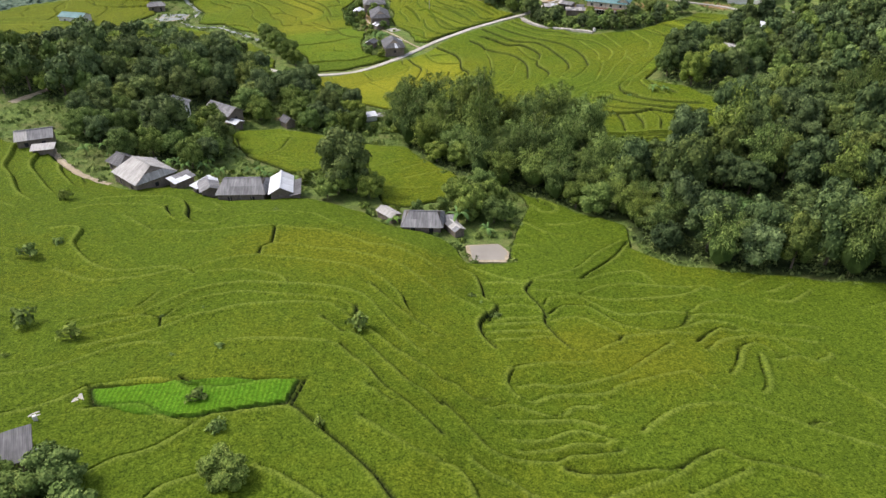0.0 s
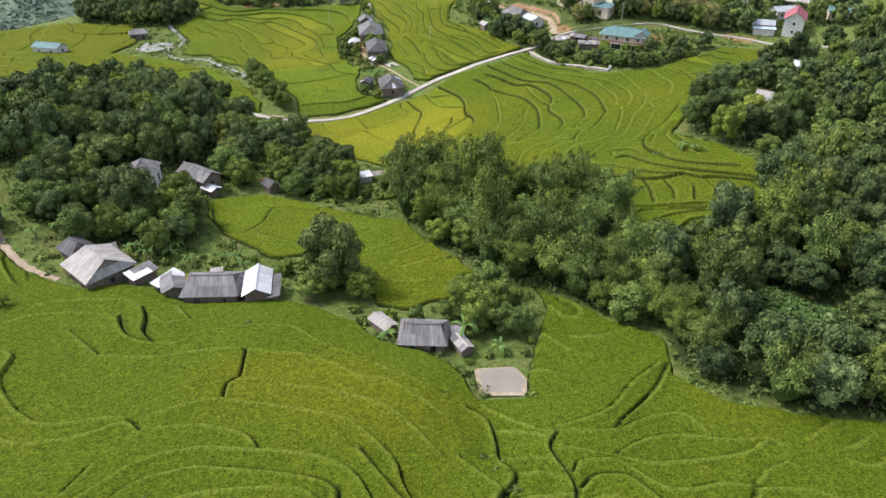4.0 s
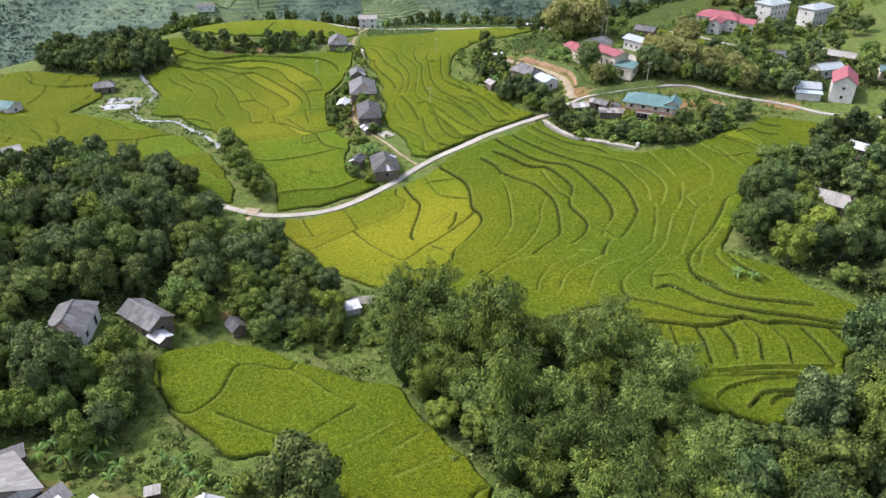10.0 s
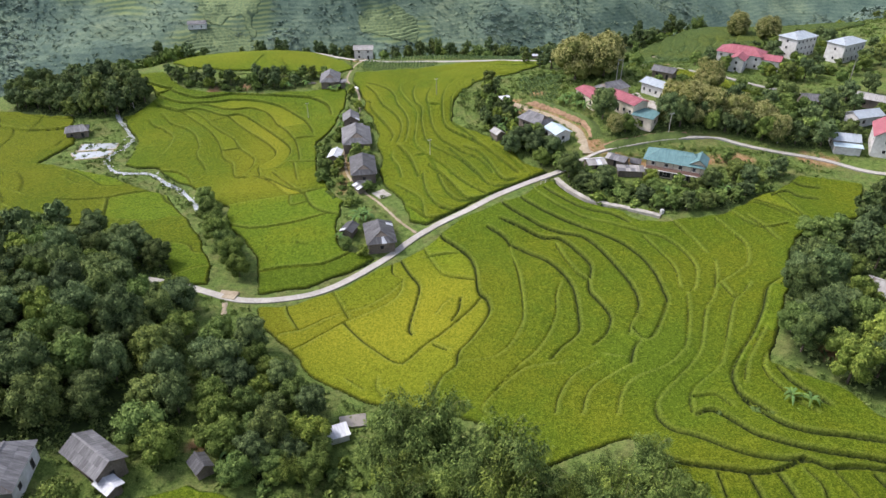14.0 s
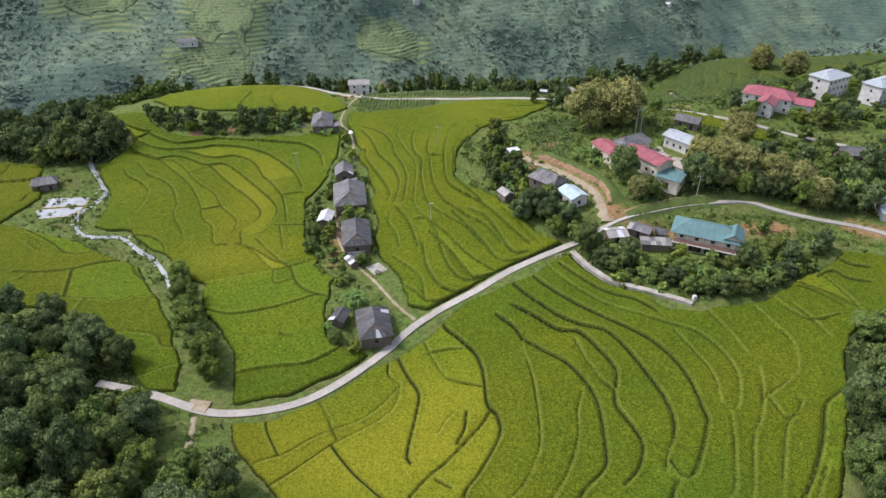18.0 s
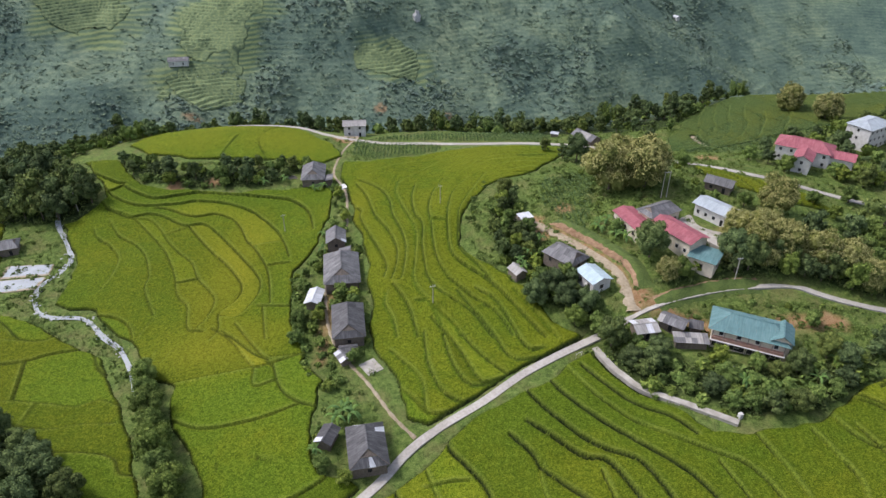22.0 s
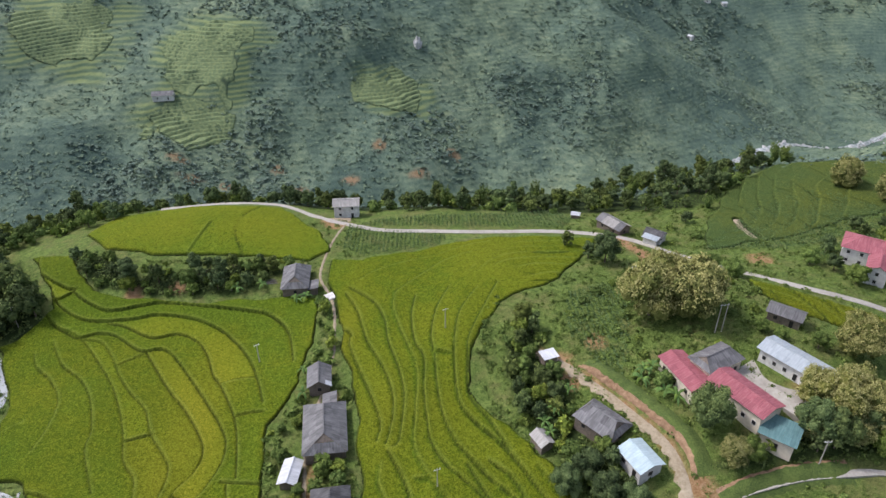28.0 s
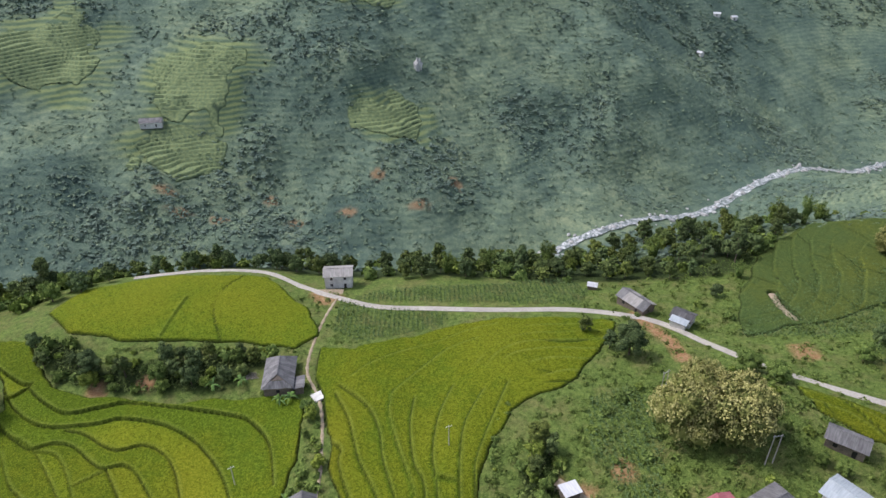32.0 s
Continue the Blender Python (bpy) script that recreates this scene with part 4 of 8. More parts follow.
bund(0, (32.8, 301.4), (37.7, 292.6), (41.8, 287.4), (45.9, 283.2), (58.3, 275.2), (64.7, 271.5), (67.8, 266.4), (69.2, 259.5), (68.4, 254.4), (64.9, 246.5), (62.6, 246.8))
bund(1, (36.5, 302.1), (45.3, 290.3), (53.0, 285.0), (57.4, 279.5))
bund(1, (21.1, 285.9), (31.6, 276.8), (36.9, 274.6), (40.2, 267.6), (42.5, 260.9), (41.4, 255.1))
bund(0, (35.2, 272.5), (36.3, 265.3), (38.5, 257.9), (40.8, 254.5))
bund(1, (17.0, 282.9), (21.3, 277.7), (22.9, 274.0), (27.8, 269.1), (32.5, 263.7), (36.3, 253.0), (35.3, 238.5), (33.9, 233.2), (29.3, 228.5), (26.5, 225.0))
bund(1, (40.8, 254.5), (40.3, 249.4), (42.2, 243.1), (42.7, 238.0), (40.2, 232.2), (36.8, 228.8))
bund(0, (33.7, 254.8), (31.5, 249.1), (30.3, 241.9), (27.1, 233.9), (23.2, 227.8), (18.1, 222.1), (13.2, 215.9))
bund(0, (49.7, 239.6), (46.7, 235.2), (45.3, 231.3))
bund(1, (43.0, 221.0), (45.0, 225.9), (46.7, 228.2))
bund(0, (39.0, 225.1), (43.0, 223.6))
bund(0, (43.0, 221.0), (33.1, 214.3), (29.6, 207.2))
bund(0, (35.5, 222.5), (29.7, 218.4), (25.8, 212.1), (24.5, 208.0))
bund(0, (56.8, 226.1), (50.6, 220.0), (42.5, 216.3), (38.8, 212.4), (36.3, 206.2))
bund(0, (43.9, 205.2), (45.4, 209.5), (55.3, 219.4), (59.4, 225.1), (64.9, 237.9), (68.8, 243.6), (72.6, 252.1), (74.7, 258.9))
bund(0, (62.9, 245.3), (61.1, 238.4), (57.9, 229.4), (55.5, 224.4))
bund(0, (50.4, 204.5), (51.8, 209.6), (55.3, 213.3), (60.0, 217.0), (63.5, 222.7), (71.8, 239.1), (75.6, 242.8), (78.8, 247.0))
bund(0, (72.3, 247.8), (73.3, 242.1), (75.9, 242.7))
bund(1, (61.1, 211.8), (62.3, 215.1), (66.1, 220.5), (71.7, 227.3), (77.4, 235.8), (81.8, 243.6), (86.1, 247.2), (91.6, 250.9))
bund(1, (61.1, 211.8), (61.2, 207.7), (64.9, 202.4))
bund(0, (63.2, 211.4), (66.4, 217.8), (74.1, 228.0))
bund(0, (74.1, 222.0), (70.1, 218.3), (68.3, 214.0), (69.2, 209.7), (70.8, 205.7), (73.2, 202.4))
bund(1, (71.3, 214.7), (72.6, 209.9), (76.9, 204.1))
bund(0, (81.8, 278.7), (84.1, 272.0), (85.6, 266.0), (82.8, 257.7), (79.0, 253.6), (71.1, 248.0))
bund(0, (69.5, 278.7), (72.6, 270.0), (74.0, 263.3))
bund(0, (59.5, 272.6), (62.9, 261.7), (63.4, 254.8), (62.0, 247.7), (64.3, 245.8))
bund(0, (91.6, 279.7), (93.8, 273.3), (94.8, 266.8))
bund(0, (104.4, 292.4), (106.5, 283.4), (107.3, 275.6))
bund(0, (92.7, 287.9), (99.3, 284.8), (104.1, 277.8))
bund(0, (52.0, 208.5), (56.3, 208.6), (58.3, 205.2))
# the flats by the stream
bund(1, (-125.3, 414.7), (-118.4, 405.8), (-110.3, 399.4), (-102.7, 397.0), (-91.6, 397.7), (-85.2, 399.1), (-75.7, 397.3), (-68.1, 394.0), (-60.3, 388.3), (-53.2, 379.7), (-47.9, 368.6), (-44.9, 360.2))
bund(1, (-99.0, 396.1), (-92.9, 394.3), (-83.3, 388.6), (-76.0, 389.9), (-69.8, 386.8), (-65.1, 380.9), (-60.9, 371.8), (-58.0, 368.0), (-51.5, 356.0), (-48.5, 346.1), (-46.5, 336.5))
bund(1, (-117.9, 398.0), (-111.7, 393.6), (-106.0, 390.4), (-101.0, 391.9), (-95.2, 391.0), (-87.9, 385.3), (-83.9, 383.1), (-78.8, 383.8), (-73.3, 379.3), (-59.5, 360.9), (-53.5, 351.9), (-51.4, 346.5), (-51.4, 340.0), (-54.8, 331.7), (-59.8, 332.3))
bund(0, (-104.0, 389.5), (-98.8, 388.4), (-93.5, 382.6), (-87.1, 372.8), (-82.0, 366.5), (-76.3, 360.8), (-72.0, 352.5), (-67.3, 346.3), (-63.9, 340.9), (-63.6, 333.4), (-65.8, 326.2))
bund(1, (-83.4, 383.1), (-72.3, 367.9), (-65.0, 359.4), (-58.9, 350.4), (-56.7, 345.1), (-57.2, 339.4), (-60.3, 334.3), (-60.5, 331.8), (-58.9, 325.9), (-60.2, 321.9))
bund(0, (-121.0, 401.8), (-114.7, 395.8), (-104.6, 389.5), (-90.0, 372.2), (-83.4, 361.6), (-79.2, 352.8), (-76.0, 344.2), (-71.3, 338.2), (-68.0, 327.6), (-63.1, 325.8))
bund(0, (-113.7, 389.8), (-106.6, 379.8), (-99.0, 373.7), (-92.6, 365.4), (-87.8, 354.5), (-86.9, 347.7), (-80.3, 335.3))
bund(0, (-117.7, 385.7), (-114.4, 380.2), (-107.7, 374.3), (-101.5, 365.5), (-100.0, 355.8), (-101.1, 348.9))
bund(1, (-77.9, 350.3), (-71.5, 352.5))
bund(0, (-89.5, 378.4), (-83.7, 382.3))
bund(0, (-58.6, 368.4), (-54.3, 370.1), (-48.7, 370.3))
bund(0, (-51.5, 356.0), (-47.8, 357.0), (-43.9, 357.2))
bund(1, (-49.9, 335.7), (-39.8, 334.1))
bund(0, (-48.4, 334.8), (-44.9, 320.4))
bund(1, (-115.4, 410.7), (-108.9, 405.4), (-100.6, 401.2), (-90.9, 403.2), (-81.9, 404.0), (-55.4, 398.4), (-48.0, 394.6), (-42.3, 386.8), (-38.9, 374.2))
bund(0, (-144.9, 434.0), (-136.2, 420.5), (-129.6, 413.5), (-120.3, 407.8), (-115.1, 411.5))
bund(1, (-135.5, 430.7), (-132.1, 422.8), (-124.7, 416.5), (-117.0, 411.8), (-114.8, 412.4))
bund(0, (-80.0, 447.4), (-82.8, 427.4))
bund(0, (-96.1, 336.7), (-91.0, 335.1), (-85.8, 331.0), (-82.8, 325.5))
bund(0, (-81.5, 325.3), (-79.8, 334.0))
# the long strips
bund(1, (-34.2, 397.8), (-30.0, 389.0), (-23.7, 383.2), (-23.2, 377.0), (-13.9, 351.2), (-13.9, 343.4))
bund(1, (-26.9, 402.2), (-22.3, 392.1), (-18.8, 379.6), (-14.3, 369.6), (-10.9, 359.0), (-10.2, 351.9), (-10.9, 345.4), (-11.7, 342.5))
bund(1, (-26.0, 405.1), (-17.7, 396.3), (-14.1, 387.7), (-12.6, 378.3), (-9.3, 366.5), (-7.6, 357.1), (-7.9, 348.9), (-8.6, 342.7), (-9.9, 341.7))
bund(0, (-11.4, 402.3), (-11.6, 391.4), (-5.4, 369.5), (-4.4, 361.3), (-4.8, 350.0), (-4.7, 339.8), (-0.0, 329.2), (2.3, 322.8), (2.6, 318.6))
bund(1, (-5.3, 398.6), (-6.2, 388.7), (-5.0, 376.4), (-2.5, 369.8), (-2.5, 358.2), (-1.6, 347.1), (-0.8, 341.8), (2.6, 335.1), (7.4, 330.1), (11.2, 325.1), (15.9, 314.3))
bund(1, (5.2, 402.2), (1.2, 391.3), (-0.5, 378.6), (0.4, 369.6), (0.8, 360.7), (2.0, 350.9), (4.5, 342.7), (7.8, 337.3), (12.4, 330.8), (16.9, 325.4), (19.5, 319.5), (21.2, 314.2))
bund(1, (13.3, 399.0), (7.9, 387.4), (6.0, 375.8), (5.6, 365.3), (5.9, 357.4), (7.0, 351.9), (10.8, 345.8), (15.6, 339.8), (22.6, 326.5), (25.1, 320.7), (29.3, 312.6))
bund(1, (19.9, 400.4), (14.1, 386.2), (9.9, 374.6), (9.1, 367.2), (8.7, 359.6), (9.4, 354.3), (13.5, 346.6), (17.1, 337.6))
bund(0, (-0.5, 371.5), (4.8, 369.5))
bund(1, (-11.2, 340.6), (-6.3, 330.1), (-3.7, 317.8))
bund(0, (-12.8, 337.4), (-13.0, 331.9), (-10.7, 326.4), (-9.2, 318.5))
bund(0, (-4.6, 332.4), (-0.8, 331.6))
bund(0, (-0.8, 330.7), (6.2, 320.1), (7.5, 315.7))
bund(0, (-22.9, 408.8), (-18.6, 413.1), (-9.6, 418.9), (1.0, 423.4), (9.5, 427.8), (19.4, 430.6))
bund(0, (-11.4, 401.2), (-3.7, 410.6), (4.5, 419.6), (12.9, 423.5))
# the hollow behind the farm
bund(1, (-54.9, 182.3), (-51.4, 174.5), (-45.8, 170.6), (-41.6, 175.5), (-40.1, 183.7), (-36.8, 185.0), (-29.4, 183.8), (-27.2, 188.9), (-24.0, 192.4))
bund(1, (-40.3, 170.6), (-25.6, 164.3), (-20.2, 167.2), (-14.9, 171.4))
bund(0, (-29.4, 183.8), (-24.2, 180.4), (-20.2, 176.5), (-14.1, 171.9))
bund(0, (-44.2, 188.3), (-39.1, 184.9))
bund(0, (-16.3, 161.1), (-12.3, 163.6), (-8.3, 166.7))
bund(0, (-6.8, 155.0), (0.7, 158.8))
bund(0, (-7.0, 161.1), (-2.9, 164.4))
bund(1, (5.8, 147.9), (6.4, 151.1), (8.5, 152.4))
bund(0, (-12.3, 150.2), (-6.5, 148.8), (-0.8, 149.7))
# the bowl's southern lip
bund(1, (44.2, 207.1), (43.8, 204.0), (45.3, 200.2), (49.4, 197.7), (53.8, 194.3), (58.5, 192.2), (63.6, 191.4), (66.4, 191.9))
bund(1, (51.2, 203.9), (54.2, 204.7), (56.8, 201.8), (59.7, 197.7), (63.6, 195.5), (68.4, 193.6), (78.3, 191.3), (83.4, 189.4), (89.3, 188.0), (96.5, 185.7))
bund(1, (40.2, 196.2), (43.7, 191.6), (52.4, 189.6), (56.2, 189.0), (60.3, 189.4), (66.3, 191.4), (69.7, 189.8), (73.7, 189.9), (78.7, 189.2), (97.1, 184.5))
bund(1, (61.1, 206.7), (63.4, 202.8), (65.8, 199.7), (69.8, 197.5), (76.3, 196.4), (82.2, 194.5))
bund(1, (49.6, 189.0), (49.3, 177.4))
bund(1, (54.9, 189.0), (55.4, 184.1), (55.1, 178.9))
bund(1, (60.1, 188.8), (61.1, 183.9), (60.4, 179.8))
bund(1, (65.5, 189.3), (66.9, 185.7), (65.1, 179.1))
bund(1, (70.6, 188.8), (72.0, 183.8), (70.6, 178.1))
bund(1, (77.0, 188.3), (78.4, 183.8), (79.0, 178.0))
bund(1, (82.8, 188.0), (84.3, 183.5))
bund(0, (43.0, 188.7), (43.8, 184.1))
bund(0, (43.7, 175.8), (50.0, 176.5), (58.8, 176.9), (78.5, 177.0))
bund(0, (44.3, 171.1), (49.4, 174.3), (54.8, 175.9), (77.6, 174.9))
bund(0, (53.3, 167.8), (52.9, 170.0), (55.4, 172.2), (59.5, 173.7), (65.2, 174.6), (71.4, 174.8))
bund(1, (58.2, 167.7), (60.4, 169.7), (62.8, 171.2), (69.9, 171.3))
bund(1, (62.6, 168.5), (65.3, 170.2), (72.0, 170.5))
bund(1, (46.0, 169.9), (47.6, 168.2), (49.6, 167.3))
bund(1, (54.2, 167.0), (56.0, 163.9))
# the flats and the fields west of the stream
bund(0, (-69.4, 304.1), (-61.4, 305.4), (-41.4, 310.3))
bund(1, (-57.5, 324.7), (-51.9, 319.7), (-46.4, 314.3), (-42.2, 311.9))
bund(0, (-41.8, 312.8), (-32.2, 313.4))
bund(0, (-60.7, 291.7), (-53.1, 288.8), (-43.7, 290.1), (-38.2, 291.8), (-31.8, 294.9))
bund(0, (-45.5, 309.4), (-44.0, 302.0), (-38.2, 304.0))
bund(0, (-47.7, 266.1), (-39.6, 268.2), (-31.0, 269.1), (-25.3, 272.5), (-22.9, 274.8))
bund(1, (-125.2, 315.8), (-116.9, 316.1), (-109.2, 317.9), (-101.8, 321.2), (-93.2, 321.8), (-87.5, 313.9), (-78.8, 306.5), (-73.6, 300.8))
bund(0, (-117.1, 300.6), (-111.4, 302.9), (-95.7, 301.7), (-87.8, 299.9), (-82.3, 301.8), (-76.0, 298.8))
bund(1, (-113.7, 294.3), (-99.1, 293.8), (-90.6, 292.3), (-84.2, 293.4), (-75.0, 292.9))
bund(1, (-108.8, 318.3), (-104.1, 302.3))
bund(0, (-122.6, 310.9), (-120.6, 312.0), (-120.6, 317.0))
bund(0, (-97.8, 301.8), (-97.7, 295.1))
bund(1, (-87.1, 284.5), (-78.4, 283.9), (-71.0, 281.8), (-67.6, 277.3), (-63.7, 276.4))
bund(0, (-70.1, 264.8), (-64.7, 268.7), (-61.7, 269.9))
bund(1, (-141.8, 347.1), (-123.7, 334.9), (-114.5, 327.3), (-106.5, 327.2), (-107.3, 333.3))
bund(0, (-129.6, 333.8), (-122.9, 328.3), (-114.2, 326.7))
bund(0, (-128.9, 340.7), (-126.8, 351.6), (-125.4, 354.1))
bund(0, (-116.9, 344.8), (-113.2, 355.5), (-108.4, 359.7))
# along the road
bund(1, (-0.1, 324.9), (6.5, 312.0), (9.4, 304.0), (12.3, 298.3), (16.7, 299.6))
bund(1, (7.4, 335.3), (15.8, 316.3), (18.5, 308.5), (21.5, 305.4), (25.9, 305.8))
bund(1, (12.3, 335.7), (17.9, 328.9), (23.7, 310.5), (28.5, 308.8))
bund(0, (23.1, 332.6), (32.2, 311.5))
bund(1, (105.2, 303.2), (110.9, 301.5), (114.3, 295.6), (119.2, 293.7))
bund(1, (103.2, 290.3), (108.5, 292.5), (110.9, 289.2), (115.7, 287.4))
bund(0, (92.4, 289.1), (97.7, 287.4), (103.4, 282.6), (106.7, 278.0))
bund(0, (87.0, 283.4), (90.6, 276.3), (94.8, 273.2), (101.2, 274.7))
bund(0, (116.5, 308.3), (122.5, 299.5))


def bund_gaps(xs, ys, res, reach=14.0):
    """Over a grid: distance to the nearest bund and the way to it, how strong it is, whether one stands above it, and the steps that bunds make in the land."""
    shape_ = (len(ys), len(xs))
    best, fx, fy = np.full(shape_, reach), np.zeros(shape_), np.zeros(shape_)
    strong, upper, lift = np.zeros(shape_), np.zeros(shape_), np.zeros(shape_)
    for s, line in BUNDS:
        i0, i1 = np.searchsorted(xs, [line[:, 0].min() - reach, line[:, 0].max() + reach])
        j0, j1 = np.searchsorted(ys, [line[:, 1].min() - reach, line[:, 1].max() + reach])
        if i1 - i0 < 2 or j1 - j0 < 2:
            continue
        lx, ly = xs[i0:i1], ys[j0:j1]
        d = np.full((j1 - j0, i1 - i0), reach)
        px, py, sd, run = np.zeros(d.shape), np.zeros(d.shape), np.zeros(d.shape), np.zeros(d.shape)
        at = 0.0
        for (x1, y1), (x2, y2) in zip(line, line[1:]):
            dx, dy = x2 - x1, y2 - y1
            ln = math.hypot(dx, dy) + 1e-9
            a0, a1 = np.searchsorted(lx, [min(x1, x2) - reach, max(x1, x2) + reach])
            b0, b1 = np.searchsorted(ly, [min(y1, y2) - reach, max(y1, y2) + reach])
            gx_, gy_ = lx[None, a0:a1] - x1, ly[b0:b1, None] - y1
            t = np.clip((gx_ * dx + gy_ * dy) / ln ** 2, 0, 1)
            ox, oy = t * dx - gx_, t * dy - gy_
            g = np.hypot(ox, oy)
            win = (slice(b0, b1), slice(a0, a1))
            nearer = g < d[win]
            for arr, val in ((d, g), (px, ox), (py, oy), (sd, np.sign(gy_ * dx - gx_ * dy)), (run, at + t * ln)):
                arr[win] = np.where(nearer, val, arr[win])
            at += ln
        tang = np.gradient(line, axis=0)
        tang /= np.linalg.norm(tang, axis=1)[:, None] + 1e-9
        left, right = line + 2.5 * np.c_[-tang[:, 1], tang[:, 0]], line - 2.5 * np.c_[-tang[:, 1], tang[:, 0]]
        fall = float(np.mean(land(left[:, 0], left[:, 1]) - land(right[:, 0], right[:, 1])))
        h = min(max(0.9 * abs(fall), 0.08), 0.85)
        up = sd * np.sign(fall)
        win = (slice(j0, j1), slice(i0, i1))
        lift[win] += 0.5 * h * up * np.exp(-d / 2.6) * np.clip(np.minimum(run, at - run) / 2.0, 0, 1) * step(reach, 6, d)
        nearer = d < best[win]
        for arr, val in ((best, d), (fx, px), (fy, py), (strong, s + 0.0 * d), (upper, up)):
            arr[win] = np.where(nearer, val, arr[win])
    return best, fx, fy, strong, upper, lift


# ---- rice terraces ----
RIPE = ((150, 455, 70, 35, 0.12), (-5, 108, 24, 9, 0.75), (-25, 116, 16, 5, 0.6), (22, 84, 8, 7, 0.75), (32, 76, 14, 6, 0.45), (46, 84, 10, 6, 0.3), (-64, 362, 9, 22, 0.5), (-12, 350, 4, 20, 0.3), (-15, 240, 24, 15, 0.8), (0, 252, 12, 14, 0.6), (-60, 345, 9, 40, 0.75), (-48, 320, 9, 12, 0.75), (-62, 315, 14, 8, 0.6),
        (-25, 385, 5, 28, 0.7), (-75, 446, 34, 14, 0.3), (10, 410, 30, 16, 0.1), (50, 265, 8, 10, 0.3), (-120, 325, 20, 10, 0.3), (20, 220, 14, 14, 0.25), (30, 370, 10, 10, 0.3),
        (-40, 285, 14, 5, 0.5), (112, 372, 12, 8, 0.3))
LUSH = ((-105, 310, 45, 45, 0.3), (5, 408, 45, 28, 0.22), (75, 92, 30, 8, 0.25), (30, 120, 14, 10, 0.2), (30, 290, 26, 9, 0.3), (-48, 290, 16, 12, 0.3), (58, 232, 16, 16, 0.2), (-45, 305, 12, 12, 0.25), (20, 330, 8, 24, 0.12), (12, 100, 6, 14, 0.3), (-60, 130, 50, 14, 0.25), (20, 105, 9, 16, 0.3), (-75, 62, 60, 9, 0.45), (10, 205, 20, 10, 0.25), (25, 235, 12, 14, 0.2), (-40, 270, 20, 8, 0.25), (-8, 300, 10, 6, 0.3), (0, 120, 6, 12, 0.2), (-90, 400, 50, 8, 0.3), (-25, 290, 6, 10, 0.3))


def terraces(outline, rise, cell, turn, res, seed, keep, holes=(), wide_by=1.0, lie=None, gentle=0.0, cut=(), mat=None, far_plot=None, wobble=0.25, bold=0.62, crop_name="rice_paddy", what="terraced rice paddy between grassy bunds", category="rice field"):
    """Stepped paddies: each field a mesh of its own between its banks, the crop dipping to a grassy bund at every edge. Where the plan names no bunds, they follow the slope."""
    xs, ys = np.arange(min(p[0] for p in outline) - 1, max(p[0] for p in outline) + 1, res), np.arange(min(p[1] for p in outline) - 1, max(p[1] for p in outline) + 1, res)
    x, y = np.meshgrid(xs, ys)
    base = (lie or land)(x, y)
    z = base + wobble * min(rise, 1.0) * (value_noise(x, y, 9, seed) - 0.5)
    whole = rise > 10
    gyz, gxz = np.gradient(z, res)
    slope = np.hypot(gxz, gyz) + 1e-4
    rise = np.where(slope + 0.05 * (value_noise(x, y, 12, seed + 7) - 0.5) < gentle, rise * 0.5, rise)
    q = z / rise
    k = np.floor(q)
    low, high = (q - k) * rise / slope / wide_by, (k + 1 - q) * rise / slope / wide_by
    if whole:
        low, high = low + 99, high + 99
    r = np.random.RandomState(seed)
    tab = r.rand(256, 3)
    ki = (k.astype(int)) % 256
    c, s = math.cos(radians(turn)), math.sin(radians(turn))
    u = x * c + y * s + 5 * np.sin((y * c - x * s) / 11.0 + 6 * tab[ki, 0]) + 60 * tab[ki, 1]
    wide = cell * (0.65 + 0.9 * tab[ki, 2])
    cc = np.floor(u / wide)
    across = np.minimum(u / wide - cc, cc + 1 - u / wide) * wide
    rim = far_rim(far_plot, x, y) if far_plot is not None else field_rim(outline, x, y)
    for hole, gap in holes:
        rim = np.minimum(rim, line_gap(hole, x, y) - gap)
    for hole in cut:
        rim = np.minimum(rim, 0.6 - into(hole, x, y))
    if far_plot is None:
        near, fx, fy, strong, upper, lift = bund_gaps(xs, ys, res)
    else:
        near, fx, fy, strong, upper, lift = (np.full(x.shape, 99.0),) + (0 * x,) * 5
    wild = step(8.0, 13.5, near)
    # the shade at a bank's foot is painted dark only along some stretches
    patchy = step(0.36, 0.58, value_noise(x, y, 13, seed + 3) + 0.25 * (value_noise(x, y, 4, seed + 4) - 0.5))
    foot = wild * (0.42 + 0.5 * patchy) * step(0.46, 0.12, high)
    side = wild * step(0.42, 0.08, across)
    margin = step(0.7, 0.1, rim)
    chain = near < 0.5 * res
    x, y = np.where(chain, x + fx, x), np.where(chain, y + fy, y)
    flank = ~chain & (near < 1.5 * res)
    move = np.where(flank, (near - res) / np.maximum(near, 1e-6), 0.0)
    x, y = x + fx * move, y + fy * move
    near = np.where(chain, 0.0, np.where(flank, res, near))
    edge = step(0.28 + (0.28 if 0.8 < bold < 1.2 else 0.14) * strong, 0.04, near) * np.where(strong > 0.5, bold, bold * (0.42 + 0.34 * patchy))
    k0 = np.floor(q)
    flat = z if whole else rise * (k0 + 0.5) + 0.5 * rise * (step(0.34, 0.0, high) - step(0.34, 0.0, low))
    flat = (base + lift) * (1 - wild) + flat * wild
    flat = base + (flat - base) * step(0.3, 2.0, rim)
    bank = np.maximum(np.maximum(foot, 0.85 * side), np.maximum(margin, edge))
    crop = 0.74 * (1 - 0.88 * np.maximum(np.maximum(foot, 0.8 * side), np.maximum(margin, edge)))
    crop = crop + 0.22 * (wild * step(1.4, 0.4, low) * step(0.0, 0.4, low) + (1 - wild) * (upper > 0) * step(1.6, 0.5, near) * step(0.05, 0.45, near))
